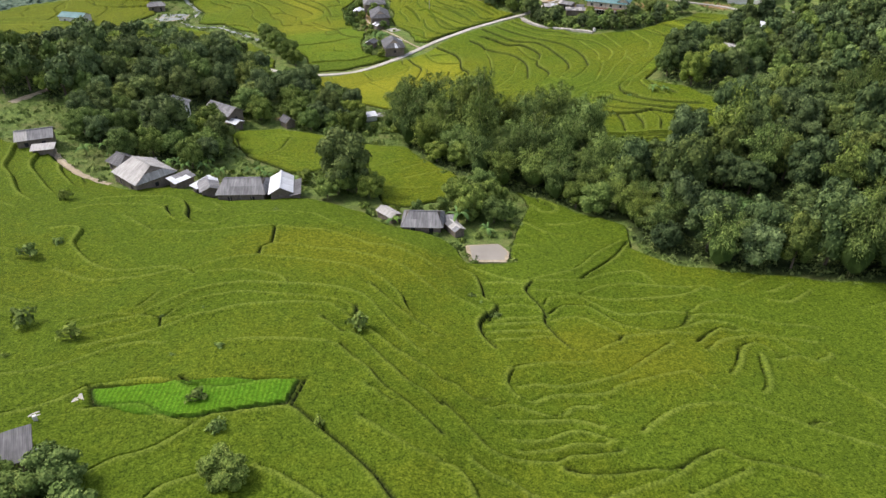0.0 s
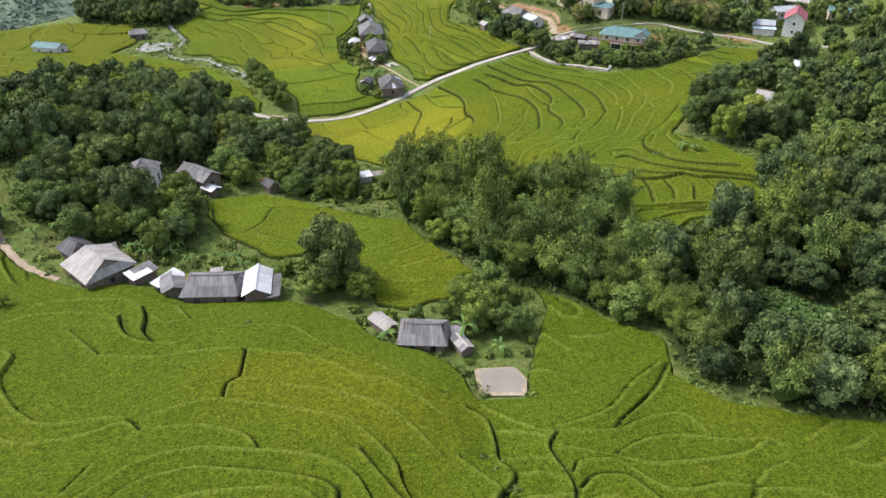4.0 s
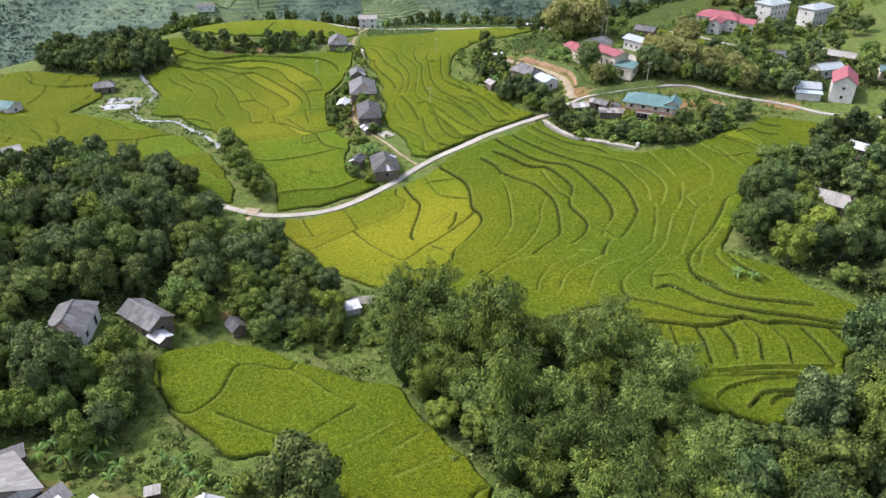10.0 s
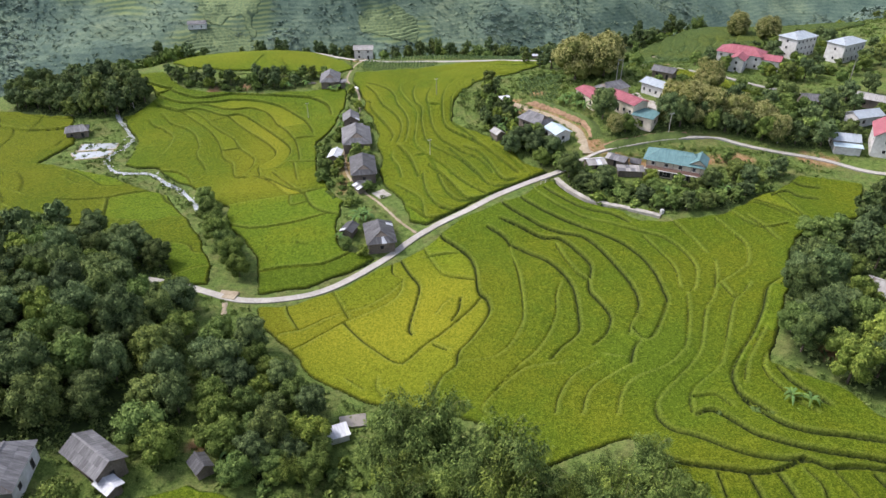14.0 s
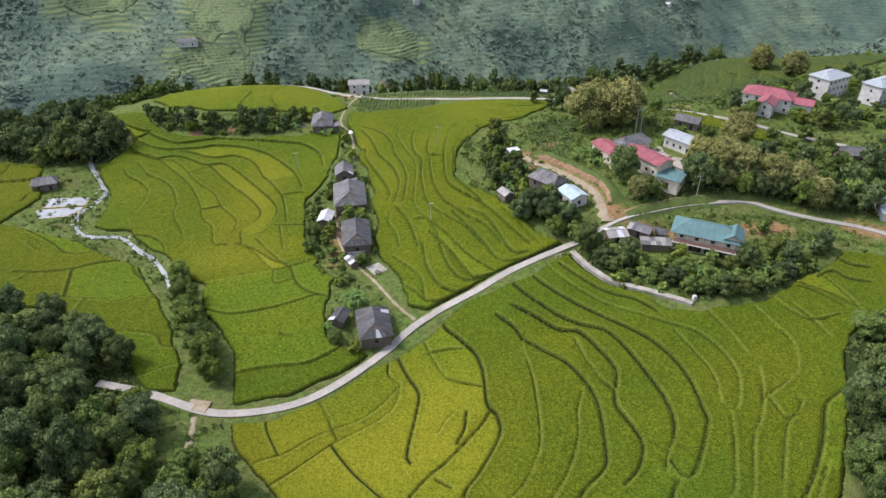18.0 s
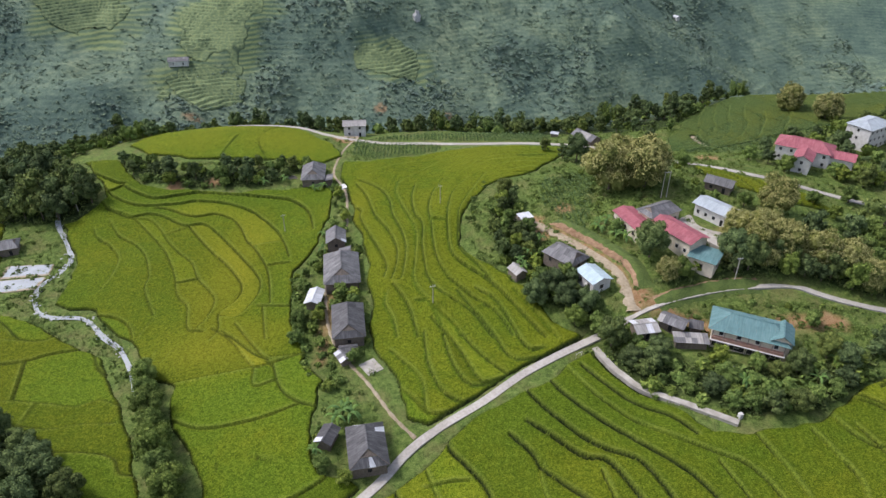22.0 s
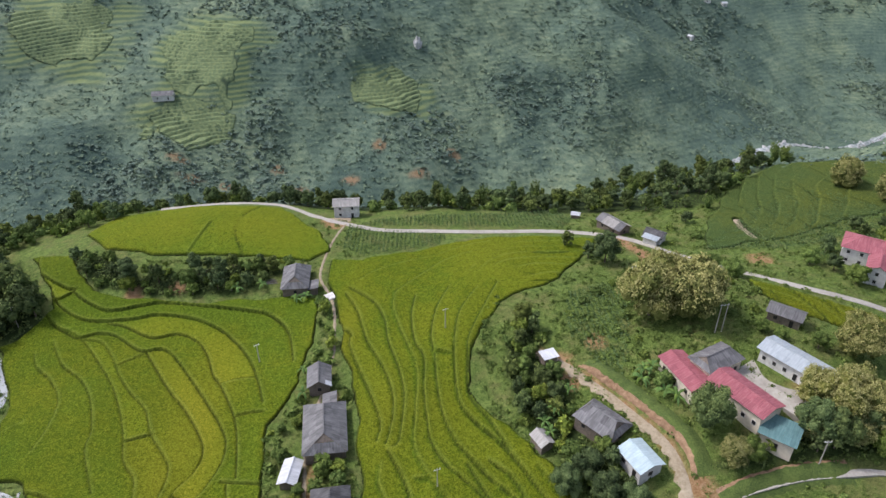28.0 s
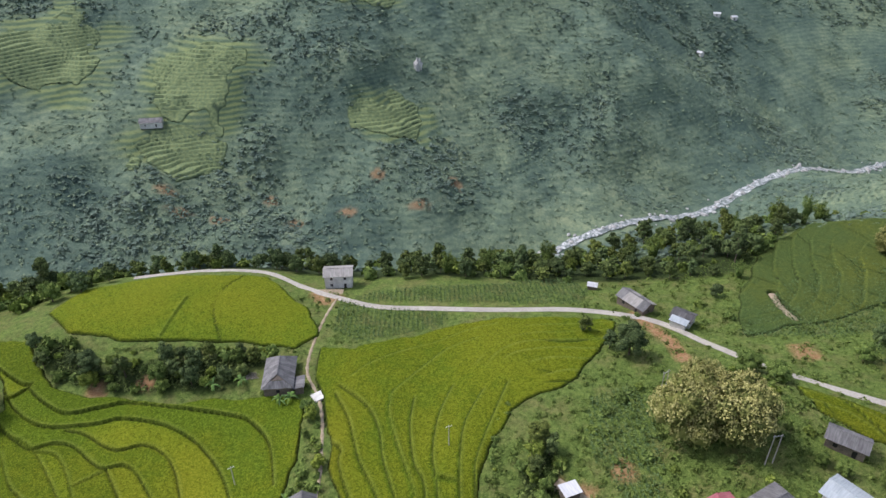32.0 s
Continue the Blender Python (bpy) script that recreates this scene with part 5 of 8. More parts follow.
    top = flat + np.where(rim > 0, crop, -0.35) + 0.07 * (r.rand(*x.shape) - 0.5) + 0.14 * (value_noise(x, y, 1.7, seed + 2) - 0.5)
    # mask of the painted edge light: the outer rim of each step
    lip_light = wild * step(1.35, 0.7, low) * step(0.1, 0.35, low) + (1 - wild) * (upper > 0) * step(1.3, 0.6, near) * step(0.05, 0.4, near)
    lip_light = lip_light * (0.35 + 0.65 * value_noise(x, y, 8, seed + 6)) * (1.0 if category == "rice field" else 0.25)
    nx = len(xs)
    barrier = np.maximum(bank, chain) > 0.5
    held = barrier[:-1, :-1].astype(int) + barrier[1:, :-1] + barrier[:-1, 1:] + barrier[1:, 1:] >= 2
    on = rim[:-1, :-1] > -0.5
    # fields: what hangs together between the banks
    open_ = on & ~held
    lot = np.where(open_, np.arange(open_.size).reshape(open_.shape), -1)
    same_v, same_h = open_[1:] & open_[:-1], open_[:, 1:] & open_[:, :-1]
    for _ in range(30):
        before = lot.copy()
        for rows_ in (range(1, lot.shape[0]), range(lot.shape[0] - 2, -1, -1)):
            back = -1 if rows_.step > 0 else 1
            for j in rows_:
                lot[j] = np.where(same_v[min(j, j + back)], np.minimum(lot[j], lot[j + back]), lot[j])
        for cols_ in (range(1, lot.shape[1]), range(lot.shape[1] - 2, -1, -1)):
            back = -1 if cols_.step > 0 else 1
            for i in cols_:
                lot[:, i] = np.where(same_h[:, min(i, i + back)], np.minimum(lot[:, i], lot[:, i + back]), lot[:, i])
        if (lot == before).all():
            break
    # one tone of ripeness to a field, with a little drift inside it
    ripe = 0.0 * x
    for cx, cy, rx, ry, a in RIPE:
        ripe = ripe + a * np.exp(-((x - cx) / rx) ** 2 - ((y - cy) / ry) ** 2)
    for cx, cy, rx, ry, a in LUSH:
        ripe = ripe - a * np.exp(-((x - cx) / rx) ** 2 - ((y - cy) / ry) ** 2)
    who = np.pad(lot, ((0, 1), (0, 1)), mode="edge").ravel() + 1
    mean = np.bincount(who, ripe.ravel()) / np.maximum(np.bincount(who), 1)
    tone = np.random.RandomState(seed + 5).rand(5000)[who % 5000]
    drift = 0.30 * (value_noise(x, y, 16, seed + 8) - 0.5)
    ripe = 0.17 + (0.70 * mean[who] + 0.36 * (tone - 0.5)).reshape(x.shape) + 0.45 * ripe + drift
    ripe = np.clip(ripe, 0, 1).ravel()
    co = np.stack([x, y, top], -1).reshape(-1, 3)
    f0 = (np.arange(len(ys) - 1)[:, None] * nx + np.arange(nx - 1))
    ids, counts = np.unique(lot[open_], return_counts=True)
    big = ids[np.argsort(-counts)][:keep]
    big = [i for i in big if counts[np.searchsorted(ids, i)] * res * res > 4.0]
    lots = [(i, f0[lot == i]) for i in big] + [(-1, f0[open_ & ~np.isin(lot, big)]), (-2, f0[on & held])]
    for i, ff in lots:
        if not len(ff):
            continue
        quad = np.stack([ff, ff + 1, ff + 1 + nx, ff + nx], -1)
        tint = float(ripe[quad].mean())
        hue = "ripening golden" if tint > 0.5 else ("yellowing green" if tint > 0.25 else "lush green")
        word = crop_name if i >= 0 else (crop_name + "_margins" if i == -1 else "field_bunds")
        used, back = np.unique(quad, return_inverse=True)
        ob = new(word, mesh_of(word, co[used], back.reshape(-1, 4), mat or RICE, True, {"ripe": ripe[used], "edge": bank.ravel()[used], "lip_light": lip_light.ravel()[used]}))
        if i >= 0:
            tagged(ob, hue + " " + what, category, "rice terraces" if mat in (None, RICE, RICE_YOUNG) else "hillside crop terraces")
        elif i == -1:
            tagged(ob, hue + " crop on narrow strips between fields", category, kind="stuff")
        else:
            tagged(ob, "grassy earth bunds and ditches between fields, shade painted dark along them", "bund", kind="stuff")


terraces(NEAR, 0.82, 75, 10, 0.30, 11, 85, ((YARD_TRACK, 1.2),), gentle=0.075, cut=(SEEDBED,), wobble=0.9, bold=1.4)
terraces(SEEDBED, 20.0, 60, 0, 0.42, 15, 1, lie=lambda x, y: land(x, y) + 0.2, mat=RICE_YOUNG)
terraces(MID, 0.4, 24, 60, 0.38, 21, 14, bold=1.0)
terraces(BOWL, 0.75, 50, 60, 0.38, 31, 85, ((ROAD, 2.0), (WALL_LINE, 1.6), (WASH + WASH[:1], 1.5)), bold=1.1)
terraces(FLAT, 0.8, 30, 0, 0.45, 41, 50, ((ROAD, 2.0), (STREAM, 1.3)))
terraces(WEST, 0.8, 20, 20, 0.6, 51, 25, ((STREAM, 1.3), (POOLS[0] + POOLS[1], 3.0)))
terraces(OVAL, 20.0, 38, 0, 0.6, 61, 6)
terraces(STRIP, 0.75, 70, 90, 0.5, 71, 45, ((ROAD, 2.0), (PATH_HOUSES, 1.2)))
HILL_CROP = rice_material("hillside_crop", (0.034, 0.056, 0.015), (0.086, 0.120, 0.028), (0.160, 0.198, 0.050), True)
terraces(HILLSIDE, 1.3, 24, 30, 0.5, 91, 40, (([(113, 446), (112, 437), (112, 428)], 1.3),), mat=HILL_CROP, crop_name="crop_terrace", what="crop terrace on the hillside above the lane", category="field")
terraces(EAST, 0.7, 30, 0, 0.6, 81, 5, ((RIM_ROAD, 2.0),))


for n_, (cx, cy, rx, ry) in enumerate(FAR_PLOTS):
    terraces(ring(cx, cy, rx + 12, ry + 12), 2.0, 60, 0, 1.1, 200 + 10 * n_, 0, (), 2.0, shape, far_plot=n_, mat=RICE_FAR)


# ---- roads, paths and water ----
def ribbon(points, half, lift, thick, every=None):
    """Cross-sections along a line, laid on the ground: strips of (left, right, foot) corners."""
    p = np.asarray(points, float)
    d = np.gradient(p, axis=0)
    d /= np.linalg.norm(d, axis=1)[:, None] + 1e-9
    nrm = np.stack([-d[:, 1], d[:, 0]], 1)
    z = np.array([gz(*q) for q in p])
    z = np.convolve(np.r_[[z[0]] * 3, z, [z[-1]] * 3], np.ones(7) / 7, "valid")
    half = np.broadcast_to(half, len(p))
    left, right = p + nrm * half[:, None], p - nrm * half[:, None]
    return left, right, z + lift, thick


def slab_run(name, points, half, lift, thick, mat, parent, piece, label=""):
    """A way built of slabs end to end, each its own piece."""
    left, right, z, thick = ribbon(points, half, lift, thick)
    i = 0
    while i < len(z) - 1:
        j = min(i + piece, len(z) - 1)
        v, f = [], []
        for a in range(i, j + 1):
            s = 0.012 if a in (i, j) else 0.0
            v += [(*left[a], z[a] - s), (*right[a], z[a] - s), (*right[a], z[a] - thick), (*left[a], z[a] - thick)]
        for a in range(j - i):
            o = 4 * a
            f += [(o, o + 1, o + 5, o + 4), (o + 1, o + 2, o + 6, o + 5), (o + 3, o, o + 4, o + 7), (o + 2, o + 3, o + 7, o + 6)]
        f += [(3, 2, 1, 0), (4 * (j - i), 4 * (j - i) + 1, 4 * (j - i) + 2, 4 * (j - i) + 3)]
        part(name, mesh_of(name, v, f, mat), mat, parent, label)
        i = j


way = tagged(new("road"), "pale concrete village road winding between rice fields", "road", kind="structure")
slab_run("road_slab", ROAD_L, 1.08, 0.22, 0.5, CONCRETE, way, 4)
way = tagged(new("road"), "pale concrete lane along the edge of the gorge", "road", kind="structure")
slab_run("road_slab", RIM_L, 1.15, 0.22, 0.5, CONCRETE, way, 5)
for line, half, label in ((PATH_HOUSES, 0.42, "narrow trodden earth path to the stilt houses"), (SOIL_TRACK, 1.7, "reddish earth track under the knoll"), (LEFT_TRACK, 1.3, "dusty earth track on the hillside"),
                          (YARD_TRACK, 0.7, "dirt footpath beside the rice"), ([(113, 446), (112, 437), (112, 428)], 0.9, "steep reddish footpath up the hillside"), ([(-53, 253), (-52, 247), (-51.5, 240)], 0.6, "short earth path below the road")):
    left, right, z, _ = ribbon(soft_line(line, 1.0), half, 0.12, 0.3)
    wob = 1 + 0.25 * np.sin(np.arange(len(z)) * 1.7)
    mid = (left + right) / 2
    l2, r2 = mid + (left - mid) * wob[:, None], mid + (right - mid) * wob[:, None]
    v = np.vstack([np.c_[l2, z - 0.05], np.c_[mid, z], np.c_[r2, z - 0.05], np.c_[l2 + (l2 - mid) * 0.3, z - 0.5], np.c_[r2 + (r2 - mid) * 0.3, z - 0.5]])
    m = len(z)
    i = np.arange(m - 1)
    f = np.vstack([np.stack([a * m + i, a * m + i + 1, b * m + i + 1, b * m + i], -1) for a, b in ((3, 0), (0, 1), (1, 2), (2, 4))])
    tagged(new("footpath", mesh_of("footpath", v, f, EARTH, True)), label, "path", kind="structure")


def sheet_of_water(name, outline, drop, mat, label):
    zs = min(gz(*p) for p in outline)
    me = bpy.data.meshes.new(name)
    bm = prism([(x, y, zs - drop) for x, y in outline], 0.4)
    bm.to_mesh(me)
    bm.free()
    me.materials.append(mat)
    tagged(new(name, me), label, "water", kind="structure")


sheet_of_water("pond_water", POND, 0.12, MUDDY, "still milky brown fish pond water")
sheet_of_water("pool_water", POOLS[0], 0.15, CLEAR, "pale shallow fish pool mirroring the sky")
sheet_of_water("pool_water", POOLS[1], 0.15, CLEAR, "pale shallow fish pool mirroring the sky")
sheet_of_water("wash_water", WASH, 0.15, MUDDY, "small muddy basin beside a shed")
for line, half, mat, drop, name, label in ((STREAM_L, 0.75, CLEAR, 0.12, "stream_water", "thin pale stream between the fields"), (RIVER_L, 3.8, FOAM, -0.6, "river_water", "white water of a rocky mountain river")):
    left, right, z, _ = ribbon(line, half * (0.8 + 0.4 * np.sin(np.arange(len(line)) * 0.23) ** 2), -drop, 0.2)
    m = len(z)
    i = np.arange(m - 1)
    tagged(new(name, mesh_of(name, np.vstack([np.c_[left, z], np.c_[right, z]]), np.stack([i, m + i, m + i + 1, i + 1], -1), mat, True)), label, "water", kind="structure")


def boulder(seed, flat=0.6):
    bm = bmesh.new()
    bmesh.ops.create_icosphere(bm, subdivisions=2, radius=1.0)
    for v in bm.verts:
        v.co *= 0.8 + 0.45 * noise.noise(v.co * 1.3 + Vector((seed * 7.1, 0, 0)))
        v.co.z *= flat
    me = bpy.data.meshes.new("boulder")
    bm.to_mesh(me)
    bm.free()
    me.materials.append(STONE)
    return me


rng = np.random.RandomState(5)
rock_meshes = [boulder(i) for i in range(4)]
for i in range(150):
    j = rng.randint(0, int(len(RIVER_L) * 0.75))
    x, y = RIVER_L[j] + rng.normal(0, 5.5, 2)
    ob = tagged(new("boulder", rock_meshes[i % 4]), "grey river boulder on the rocky bed", "rock", "river boulders")
    s = rng.uniform(0.8, 3.0)
    ob.matrix_basis = pose(x, y, gz(x, y) + 0.2 * s, 0, 0, rng.uniform(0, 360)) @ Matrix.Diagonal((s, s * 0.8, s, 1))
stream_stones = [boulder(i + 9, 0.5) for i in range(3)]
for i in range(120):
    j = rng.randint(0, len(STREAM_L))
    x, y = STREAM_L[j] + rng.normal(0, 0.9, 2)
    ob = tagged(new("stream_stone", stream_stones[i % 3]), "pale stone in the stream bed", "rock", "stream stones")
    s = rng.uniform(0.2, 0.55)
    ob.matrix_basis = pose(x, y, gz(x, y) - 0.1, 0, 0, rng.uniform(0, 360)) @ Matrix.Diagonal((s, s, s, 1))
# the retaining wall under the teal-roofed house and the banks of the pond
wall_thing = tagged(new("retaining_wall"), "weathered brown-grey concrete retaining wall below the shrubs", "wall", kind="structure")
slab_run("wall_block", soft_line(WALL_LINE, 1.0), 0.85, 0.7, 1.6, YARD, wall_thing, 3)
bank = tagged(new("pond_bank"), "raised mud bank round the fish pond", "bank", kind="structure")
for a, b in zip(POND, POND[1:] + POND[:1]):
    slab_run("bank_side", np.linspace(a, b, 5), 0.4, 0.12, 0.8, EARTH, bank, 5)
for pool in POOLS:
    bank = tagged(new("pool_bank"), "low grassy mud bank round the fish pool", "bank", kind="structure")
    for a, b in zip(pool, pool[1:] + pool[:1]):
        slab_run("bank_side", np.linspace(a, b, 6), 0.5, 0.1, 0.8, EARTH, bank, 6)


wall_thing = tagged(new("retaining_wall"), "crumbling pale stone wall between the seedbed and a plank shed", "wall", kind="structure")
slab_run("wall_block", soft_line([(-51.5, 59.6), (-49.4, 61.8), (-47.2, 63.8), (-45.0, 65.2)], 0.8), 0.75, 0.75, 1.5, YARD, wall_thing, 2)


# ---- houses ----
CLEAR_OF = []   # (x, y, radius) of houses and yards that no tree may cover


def roof_plane(corners, mat, parent, across=1.5, along=2.3, deck=None, odd=None, odd_share=0.0, seed=0):
    """One slope of a roof: a deck with sheets laid on it in overlapping rows. corners: two at the eave, then two at the ridge."""
    e0, e1, r1, r0 = (Vector(c) for c in corners)
    ex = (e1 - e0).normalized()
    nz = ex.cross(r0 - e0).normalized()
    ey = nz.cross(ex)
    frame_ = Matrix((ex, ey, nz)).transposed().to_4x4()
    frame_.translation = e0
    back = frame_.inverted()
    q = [back @ c for c in (e0, e1, r1, r0)]
    deck_ob = part("roof", prism([tuple(c) for c in q], 0.07), deck or WOOD, parent)
    deck_ob.matrix_local = frame_
    rs = random.Random(seed)
    cols, rows = max(1, round((e1 - e0).length / across)), max(1, round((r0 - e0).length / along))

    def at(u, v):
        return q[0].lerp(q[1], u).lerp(q[3].lerp(q[2], u), v)
    for j in range(rows):
        for i in range(cols):
            u0, u1, v0, v1 = i / cols, (i + 1) / cols, j / rows, (j + 1) / rows
            c = [at(u0, v0), at(u1, v0), at(u1, v1), at(u0, v1)]
            if (c[2] - c[3]).length < 0.05:
                c = [c[0], c[1], c[2]]
            lap, lift = -0.10 if j == 0 else -0.06, 0.035
            pts = []
            for a, p in enumerate(c):
                low = a < 2
                pts.append((p.x + rs.uniform(-0.012, 0.012), p.y + (lap if low else 0.0) + rs.uniform(-0.03, 0.03), p.z + lift + (0.05 if low else 0.012) + rs.uniform(0, 0.012)))
            part("roof_sheet", prism(pts, 0.02), odd if odd and rs.random() < odd_share else mat, deck_ob)
    return deck_ob


def opening(name, parent, w, h, at, facing, frame_mat, pane_mat):
    """A window or door: a frame of four bars round a recessed panel, facing along +x (turned by facing)."""
    bm = bmesh.new()
    for sx, sz, cy, cz in ((w + 0.16, 0.09, 0, 0), (w + 0.16, 0.09, 0, h + 0.07), (0.09, h, -w / 2, h / 2), (0.09, h, w / 2, h / 2)):
        hz = sz if sx > 0.2 else h
        bmesh.ops.create_cube(bm, size=1.0, matrix=Matrix.Translation((0.03, cy, cz)) @ Matrix.Diagonal((0.10, sx, hz if sx <= 0.2 else 0.09, 1)))
    ob = part(name, bm, frame_mat, parent)
    ob.matrix_local = pose(*at, 0, 0, facing)
    part("panel", box(0.05, w, h, 0.0, 0, 0.0), pane_mat, ob)


def house(name, label, category, x, y, turn, L, W, hw, hr, mat, wall, style="gable", over=0.55, windows=2, storeys=1, ends=0.2, z=None, odd=None, odd_share=0.0, group="", seed=1, frame_mat=None, posts=0, clear=True):
    """A house with its ridge along x. L, W: the roof's length and width; hw: height of the eaves; hr: rise to the ridge."""
    t = thing(name, label, category, x, y, z, turn, group)
    if clear:
        CLEAR_OF.append((x, y, max(L, W) * 0.5))
    a, b = L / 2, W / 2
    wl, ww = a - over, b - over
    sheet_w, sheet_l = (1.5, 2.3) if seed < 126 else (2.6, 3.4)
    eave = hw
    ridge = hw + hr
    # walls, with their feet in the ground
    for s in (-1, 1):
        part("wall", box(2 * wl, 0.16, hw + 1.2 + hr * over / b - 0.05, 0, s * ww, -1.2), wall, t)
    for s in (-1, 1):
        top = hw + hr * over / b - 0.05
        pts = [(s * wl, -ww + 0.085, -1.2), (s * wl, ww - 0.085, -1.2), (s * wl, ww - 0.085, top)]
        if style == "mono":
            pts += [(s * wl, -ww + 0.085, top)]
        elif style == "gable":
            pts += [(s * wl, 0, ridge - 0.12), (s * wl, -ww + 0.085, top)]
        else:
            pts += [(s * wl, -ww + 0.085, top)]
        part("wall", prism(pts if s > 0 else pts[::-1], 0.16), wall, t)
    fm = frame_mat or WOOD
    for k in range(storeys):
        zc = k * hw / storeys + 0.95
        for s in (-1, 1):
            for i in range(windows):
                px = (-wl + (i + 0.5) * 2 * wl / max(windows, 1))
                if s < 0 and i == windows // 2 and k == 0:
                    opening("door", t, 1.0, 2.0, (px, s * (ww + 0.085), 0.0), s * 90, fm, DARK)
                else:
                    opening("window", t, 1.0, 1.1, (px, s * (ww + 0.085), zc), s * 90, fm, DARK)
        if W > 6:
            for s in (-1, 1):
                opening("window", t, 1.0, 1.1, (s * (wl + 0.005), 0, zc), 0 if s > 0 else 180, fm, DARK)
    # roof
    if style == "mono":
        roof_plane([(-a, -b, eave), (a, -b, eave), (a, b, eave + hr), (-a, b, eave + hr)], mat, t, sheet_w, sheet_l, odd=odd, odd_share=odd_share, seed=seed)
        return t
    e = 0.0 if style == "gable" else ends * L
    for s in (-1, 1):
        c = [(-a, -b, eave), (a, -b, eave), (a - e, 0, ridge), (-a + e, 0, ridge)]
        if style == "gablet":
            c = [(-a, -b, eave), (a, -b, eave), (a - e, -b * 0.0, ridge), (-a + e, 0, ridge)]
        if s > 0:
            c = [(-p[0], -p[1], p[2]) for p in c]
        roof_plane(c, mat, t, sheet_w, sheet_l, odd=odd, odd_share=odd_share, seed=seed + s)
    if style == "hip":
        for s in (-1, 1):
            c = [(s * a, -s * b, eave), (s * a, s * b, eave), (s * (a - e), s * 0.03, ridge), (s * (a - e), -s * 0.03, ridge)]
            roof_plane(c, mat, t, sheet_w, sheet_l, odd=odd, odd_share=odd_share, seed=seed + 3 * s)
    if style == "gablet":
        k = 0.55
        for s in (-1, 1):
            c = [(s * a, -s * b, eave), (s * a, s * b, eave), (s * (a - e * k), s * b * (1 - k), eave + hr * k), (s * (a - e * k), -s * b * (1 - k), eave + hr * k)]
            roof_plane(c, mat, t, sheet_w, sheet_l, odd=odd, odd_share=odd_share, seed=seed + 3 * s)
            g = [(s * (a - e * k - 0.15), -b * (1 - k) * 0.95, eave + hr * k - 0.05), (s * (a - e * k - 0.15), b * (1 - k) * 0.95, eave + hr * k - 0.05), (s * (a - e - 0.02), 0, ridge - 0.15)]
            part("gable", prism(g if s > 0 else g[::-1], 0.06), WOOD, t)
    part("ridge_cap", box(L - 2 * e + 0.1, 0.42, 0.09, 0, 0, ridge + 0.045, 0.02), mat, t)
    for i in range(posts):
        px = -wl + 0.2 + i * (2 * wl - 0.4) / max(posts - 1, 1)
        part("post", pole(0.09, 0.09, (px, -b + 0.25, -1.0), (px, -b + 0.25, eave + 0.05), 7), POST, t)
    return t


STILT = "dark weathered stilt house with a grey fibre-sheet roof"
# beside the road and in the row
house("stilt_house", "dark wooden stilt house with patched grey roof beside the road", "house", -14.6, 280.8, -80, 12.4, 8.4, 3.1, 2.6, R_DARK, WOOD, "gablet", ends=0.22, odd=R_WHITE, odd_share=0.05, posts=4, group="stilt houses", seed=11)
house("stilt_house", "long dark-roofed wooden stilt house in the house row", "house", -22.4, 322.6, -83, 15, 8.6, 3.2, 2.5, R_DARK, WOOD, "gablet", ends=0.16, posts=4, group="stilt houses", seed=21)
house("stilt_house", "large wooden stilt house with broad grey gabled roof", "house", -26.6, 347.2, -83, 16.5, 10.5, 3.4, 3.2, R_GREY, WOOD, "gablet", ends=0.2, posts=4, group="stilt houses", seed=31)
house("stilt_house", "small grey-roofed wooden house at the row's end", "house", -30.2, 364.8, -83, 8.2, 6.2, 2.8, 1.9, R_GREY, WOOD, "gable", odd=R_WHITE, odd_share=0.08, group="stilt houses", seed=41)
house("stilt_house", "grey-roofed wooden stilt house beside the grove", "house", -43.2, 409.6, -86, 13, 8.6, 3.1, 2.8, R_GREY, WOOD, "gablet", ends=0.2, group="stilt houses", seed=51)
house("lean_to", "low grey lean-to against the stilt house", "shed", -37.2, 406, -86, 5, 3.2, 2.2, 0.6, R_GREY, WOOD, "mono", windows=0, seed=52)
house("shed", "small white-roofed shed beside the house row", "shed", -33.3, 335.6, -96, 7.4, 4.4, 2.2, 0.9, R_WHITE, WOOD, "gable", windows=1, seed=61)
house("shed", "little plank shed under palms", "shed", -23.6, 284, -108, 5.6, 4.0, 2.1, 0.9, R_DARK, WOOD, "gable", windows=0, odd=R_WHITE, odd_share=0.12, seed=62)
house("shed", "low plank pigsty with grey roof sheets", "shed", -22.6, 310, -60, 4.5, 3.2, 1.8, 0.7, R_GREY, WOOD, "gable", windows=0, odd=R_WHITE, odd_share=0.2, seed=63)
house("shed", "small grey outhouse between the houses", "shed", -26.6, 357.5, -83, 4.6, 3.6, 2.2, 0.7, R_GREY, WOOD, "mono", windows=0, seed=64)
house("shed", "low grey kitchen shed beside the stilt house", "shed", -21.5, 312.5, 10, 5.0, 3.4, 1.9, 0.7, R_DARK, WOOD, "gable", windows=0, seed=65)
# the farm under the near slope
house("farmhouse", "large pale-roofed barn at the foot of the rice slope", "house", -68.3, 149.3, -42, 11.5, 10.5, 3.2, 2.7, R_PALE, WOOD, "gablet", ends=0.14, posts=4, group="farm under the slope", seed=71)
house("farmhouse", "long grey-roofed farmhouse at the foot of the rice slope", "house", -43.3, 143.0, 1, 11.4, 8.6, 2.8, 2.2, R_GREY, WOOD, "gablet", ends=0.14, posts=5, group="farm under the slope", seed=72)
